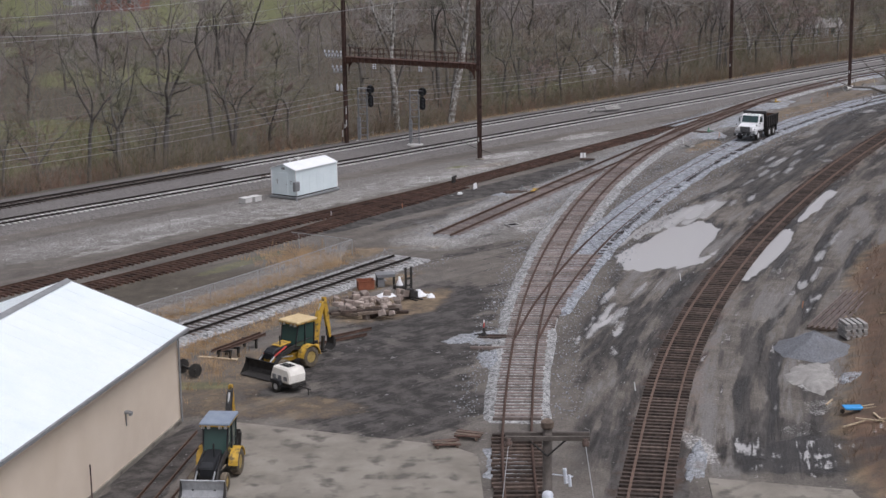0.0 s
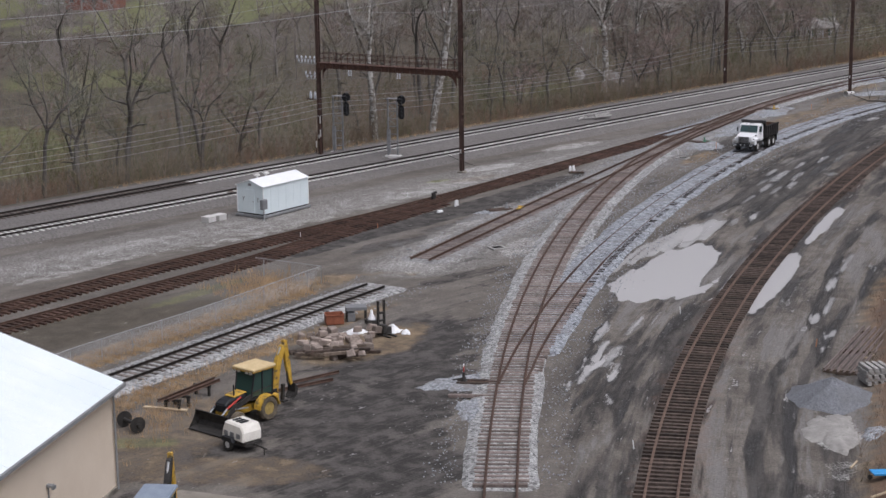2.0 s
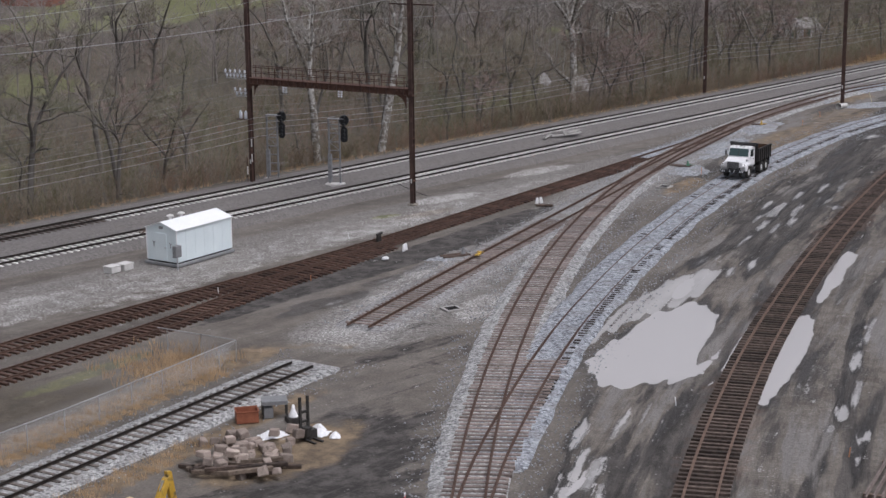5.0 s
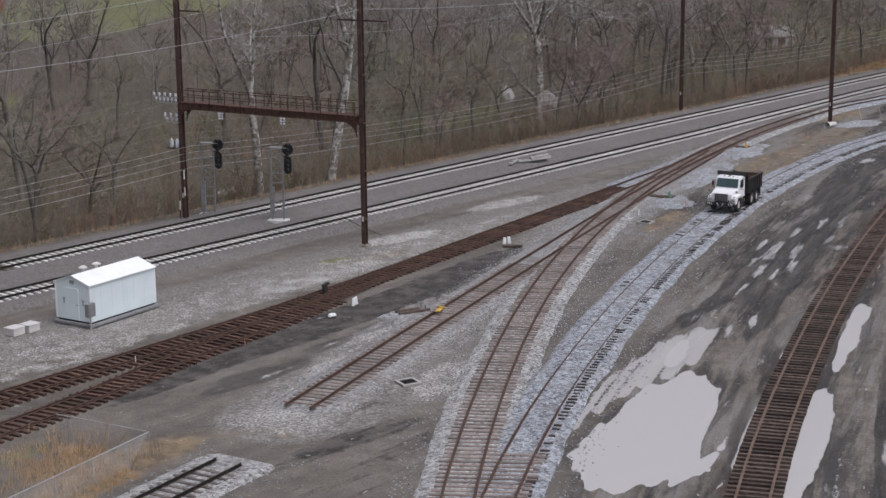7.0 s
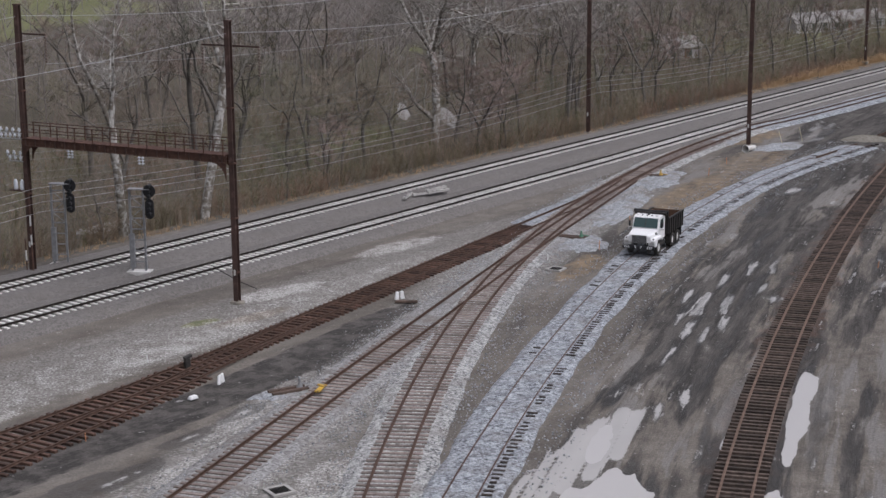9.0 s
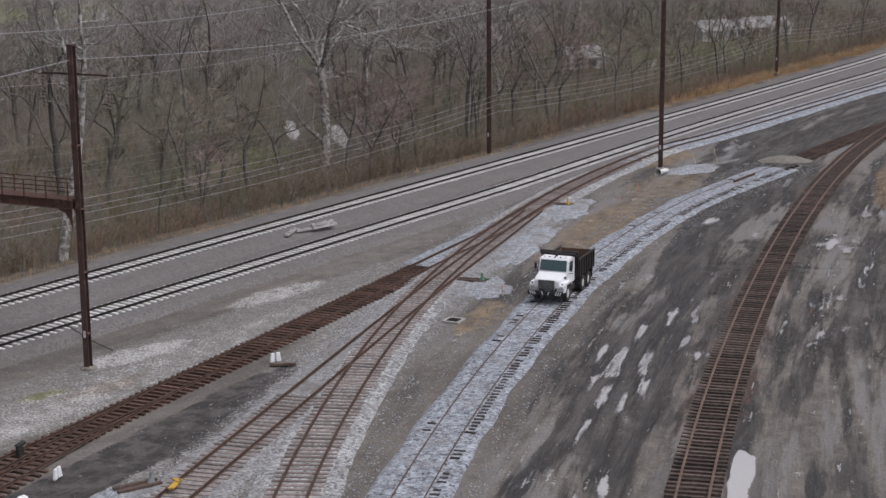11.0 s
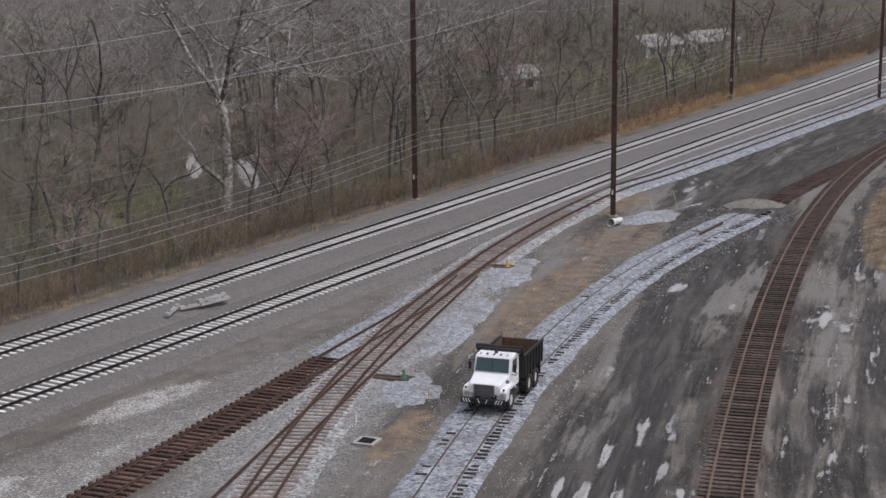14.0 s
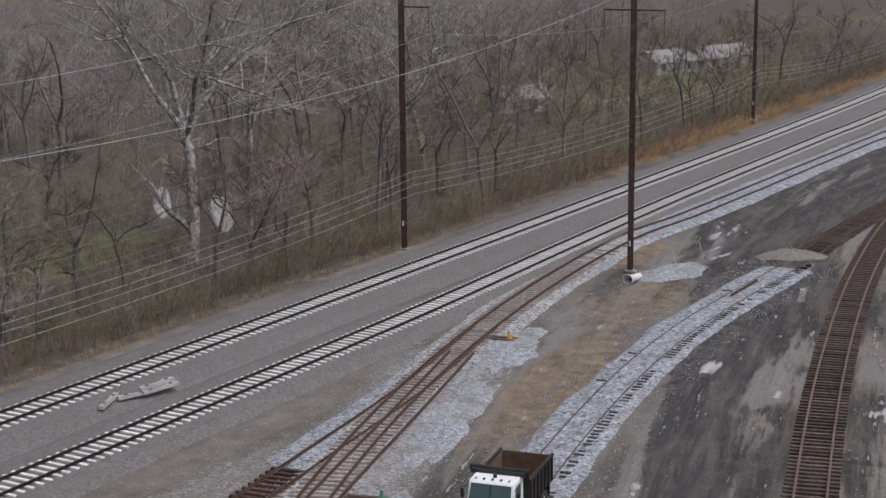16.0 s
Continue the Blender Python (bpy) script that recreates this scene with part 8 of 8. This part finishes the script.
spread(30.6, 188.4, 3.2, 2.0, 60, 0.12, SPREAD, "fan of pale crushed stone round a switch machine", 1)
spread(43.4, 214.6, 5.4, 2.0, 60, 0.14, SPREAD, "fan of pale crushed stone round a switch machine", 2)
spread(36.6, 201.8, 8.0, 1.8, 62, 0.12, SPREAD, "spilled pale ballast beside the turnout", 3)
spread(3.0, 97.2, 2.4, 1.0, 82, 0.08, SPREAD, "patch of pale stone beside the switch stand", 4)
spread(2.2, 102.0, 2.2, 1.5, 20, 0.07, SPREAD, "patch of blue-grey stone under the switch stand", 5)
spread(6.4, 153.2, 1.9, 1.0, 30, 0.07, SPREAD, "small heap of blue-grey stone beside the track", 6)
spread(55.0, 236.5, 6.0, 2.2, 52, 0.12, SPREAD, "pale stone beside the lead track", 7)
spread(3.2, 77.6, 1.5, 3.4, 4, 0.06, SPREAD, "pale crushed stone at the edge of the concrete", 8)
spread(23.6, 91.6, 1.5, 0.9, 40, 0.3, SPREAD, "low heap of broken pale stone beside the gravel", 10)
spread(12.4, 78.0, 0.55, 3.0, -12, 0.1, SPREAD, "small heap of pale crushed stone", 9)
spread(21.3, 92.2, 1.55, 3.1, -8, 0.25, mat("pale_stone_fines", (0.23, 0.22, 0.205), (0.36, 0.345, 0.325), 2.0, 0.9, 0.3, c3=(0.22, 0.205, 0.19), c3_at=0.62), "flat-topped heap of pale stone fines", 11)



def loose_stones():
    """Single stones strewn along the feet of the fresh ballast."""
    mb, rnd = Mb(), random.Random(14)
    for key, wide, count, first in (("lead", 2.7, 4200, 34), ("truck", 3.0, 3800, 8), ("siding", 2.6, 1100, 4), ("stub", 2.4, 1500, 2)):
        q, d = spline(TRACKS[key], 1.0)
        last = min(len(q), first + 150)
        for k in range(count):
            i = rnd.randrange(first, last)
            off = rnd.choice((-1, 1)) * (wide + rnd.gauss(0.0, 0.45))
            x, y = q[i][0] + d[i][1] * off + rnd.uniform(-0.5, 0.5), q[i][1] - d[i][0] * off + rnd.uniform(-0.5, 0.5)
            r = rnd.uniform(0.03, 0.075)
            z = height(x, y) + r * 0.4 + (0.12 if abs(off) < wide - 0.35 else 0.0)
            v = [(r, 0, 0), (-r, 0, 0), (0, r, 0), (0, -r, 0), (0, 0, r * 0.8), (0, 0, -r * 0.8)]
            a = rnd.uniform(0, 6.28)
            c, s = math.cos(a), math.sin(a)
            g = rnd.uniform(0.6, 1.3)
            mb.add([(x + (px * c - py * s) * g, y + (px * s + py * c), z + pz) for px, py, pz in v], [(0, 2, 4), (2, 1, 4), (1, 3, 4), (3, 0, 4), (2, 0, 5), (1, 2, 5), (3, 1, 5), (0, 3, 5)])
    solid("loose_ballast", mb, SPREAD, "single pale stones strewn beside the ballast", "loose stones", kind="stuff")


loose_stones()

# ---- rails and ties ----
RAIL = [(a, h * 0.85) for a, h in [(-0.07, 0), (0.07, 0), (0.07, 0.02), (0.014, 0.045), (0.014, 0.125), (0.037, 0.135), (0.037, 0.17), (-0.037, 0.17), (-0.037, 0.135), (-0.014, 0.125), (-0.014, 0.045), (-0.07, 0.02)]]


def rail_mesh(q, d, off, z):
    mb, n = Mb(), len(RAIL)
    vs, fs = [], []
    for i, ((x, y), (dx, dy)) in enumerate(zip(q, d)):
        for a, h in RAIL:
            o = off + a
            vs.append((x + dy * o, y - dx * o, (z if isinstance(z, float) else z[i]) + h))
    for i in range(len(q) - 1):
        for k in range(n):
            a, b = i * n + k, i * n + (k + 1) % n
            fs.append((a, b, b + n, a + n))
    fs += [tuple(range(n))[::-1], tuple(range((len(q) - 1) * n, len(q) * n))]
    return mb.add(vs, fs)


def tie_mesh(name, length, material, h=0.18, w=0.22):
    return Mb().box((0, 0, -h / 2), (length, w, h)).mesh(name, material, 0.012)


def track(key, label, rail_z, rail_mat, tie_mat, spacing, jitter, near=(80, 215), tie_len=2.6, skip=None, partner=None, alt=None, rails=(0, None), tie_z=None, seed=1, tilt=1.0, rise=0.0):
    """Two rails on ties. Where a partner track runs within its width the ties grow to carry both."""
    t = thing("rail_track", label, "railway track", kind="structure")
    q, d = spline(TRACKS[key], 1.2)
    a, b = rails
    q, d = q[int(a / 1.2) :], d[int(a / 1.2) :]
    if b:
        q, d = q[: int((b - a) / 1.2)], d[: int((b - a) / 1.2)]
    for s in (-0.755, 0.755):
        part("rail", rail_mesh(q, d, s, [rail_z + rise * min(1.0, max(0.0, (46 - 1.2 * k) / 24)) for k in range(len(q))]), rail_mat, t)
    rnd = random.Random(seed)
    p, w = spline(TRACKS[key], spacing)
    pd = away(p[:, 0], p[:, 1], partner) if partner else None
    shared, rest, old, count = {}, Mb(), Mb(), 0
    alt_mesh = tie_mesh("tie", tie_len, alt[1]) if alt else None
    z0 = rail_z - 0.005 if tie_z is None else tie_z
    for i, ((x, y), (dx, dy)) in enumerate(zip(p, w)):
        if skip and skip(x, y, i * spacing, rnd):
            continue
        length, shift = tie_len, 0.0
        if pd is not None and 0.25 < pd[0][i] < 2.4 and not (key == "ladder" and y > 158):
            sgn = 1 if pd[1][i] > 0 else -1
            length = round((tie_len + pd[0][i]) * 4) / 4
            shift = -sgn * pd[0][i] / 2
        m = pose(x + dy * shift, y - dx * shift, z0 + rnd.uniform(-0.012, 0.004), rnd.uniform(-1, 1) * tilt, 0, math.degrees(math.atan2(-dx, dy)) + rnd.uniform(-jitter, jitter))
        m = m @ Matrix.Translation((rnd.uniform(-0.05, 0.05) * jitter, 0, 0))
        if near[0] <= y <= near[1] and count < 300:
            if length not in shared:
                shared[length] = tie_mesh("tie", length, tie_mat)
            o = part("tie", alt_mesh if alt and y < alt[0] else shared[length], tie_mat, t)
            o.matrix_basis = m
            count += 1
        else:
            k = Mb().box((0, 0, -0.09), (length, 0.22, 0.18))
            (old if alt and y < alt[0] else rest).add([m @ Vector(v) for v in k.v], k.f)
    for bulk, stuff in ((rest, tie_mat), (old, alt and alt[1])):
        if bulk.v:
            tagged(part("far_ties", bulk, stuff, t), kind="stuff")
    return t


def close_to(key, limit):
    def test(x, y, s, rnd):
        return float(away(np.array([x]), np.array([y]), key)[0][0]) < limit
    return test


track("main_far", "far main track on pale concrete ties", 0.46, RAIL_WORN, TIE_CONC, 0.61, 0.3, near=(150, 250), seed=1, tilt=0.3, alt=(168, TIE_BROWN))
track("main_near", "near main track on pale concrete ties", 0.46, RAIL_WORN, TIE_CONC, 0.61, 0.3, near=(145, 245), seed=2, tilt=0.3)
track("curve", "curved rusty track on dark creosoted ties over bare mud", 0.145, RAIL_ORANGE, TIE_BROWN, 0.56, 0.35, near=(72, 222), seed=3, partner="curve2")
track("lead", "yard lead track on weathered grey ties in ballast", 0.215, RAIL_RUST, TIE_GREY, 0.56, 1.0, near=(64, 225), alt=(83, TIE_DARK), seed=4, skip=lambda x, y, s, r: 82.5 < y < 84.5 or y > 236 and r.random() < (y - 236) / 6, partner="truck")
track("ladder", "rusty ladder track on dark ties laid on bare ground", 0.15, RAIL_RUST, TIE_RED, 0.58, 0.7, near=(112, 195), seed=5, partner="spur", skip=lambda x, y, s, r: y > 196)
track("spur", "rusty diverging track on dark ties", 0.146, RAIL_RUST, TIE_RED, 0.58, 0.7, near=(112, 160), seed=6, skip=close_to("ladder", 2.4))
track("stub", "short yard track on weathered ties in thin ballast", 0.2, RAIL_RUST, TIE_GREY, 0.56, 1.2, near=(130, 200), seed=7, rails=(1.2, None), skip=lambda x, y, s, r: s < 2.0 or close_to("lead", 2.4)(x, y, s, r))
track("truck", "new track buried in fresh ballast", 0.035, RAIL_RUST, TIE_DARK, 0.56, 1.0, near=(110, 235), seed=8, tie_z=0.185, rise=0.15, skip=lambda x, y, s, r: True)
track("siding", "siding track on weathered dark ties in pale ballast", 0.215, RAIL_WORN, mat("siding_tie", (0.085, 0.072, 0.064), (0.20, 0.172, 0.152), 4, 0.8, 0.4, rnd=0.35), 0.62, 1.0, near=(84, 128), seed=9, rails=(12, 58.4), skip=lambda x, y, s, r: y < 103.6 or y > 124.2)
track("curve2", "rusty diverging track on dark ties beyond the yard", 0.14, RAIL_RUST, TIE_DARK, 0.58, 1.0, near=(225, 275), seed=10, skip=close_to("curve", 2.4))


def tie_ends():
    """Dark tie ends that stick out of the fresh stone beside the right-hand rail."""
    t = thing("buried_ties", "dark tie ends showing through fresh ballast", "railway ties", kind="structure")
    q, d = spline(TRACKS["truck"], 0.56)
    rnd, mb, on = random.Random(44), Mb(), 0
    for side in (1.14, -1.14):
        for i in range(30, len(q)):
            if rnd.random() < 0.1:
                on = 1 - on
            if rnd.random() < ((0.97 if on else 0.6) if side > 0 else 0.05):
                m = pose(q[i][0] + d[i][1] * side, q[i][1] - d[i][0] * side, 0.16 + rnd.uniform(-0.01, 0.03), 0, 0, math.degrees(math.atan2(-d[i][0], d[i][1])) + rnd.uniform(-4, 4))
                k = Mb().box((0, 0, -0.05), (rnd.uniform(0.3, 0.6), 0.2, 0.14))
                mb.add([m @ Vector(v) for v in k.v], k.f)
    tagged(part("tie_ends", mb, TIE_BLACK, t), kind="stuff")


tie_ends()
q, d = spline([(-15.2, 66.0), (-13.9, 76.0), (-12.75, 84.0)], 1.2)
t = thing("rail_track", "bare rails let into the yard beside the warehouse", "railway track", kind="structure")
for s in (-0.42, 0.42, 1.2):
    part("rail", rail_mesh(q, d, s, -0.02), RAIL_RUST, t)
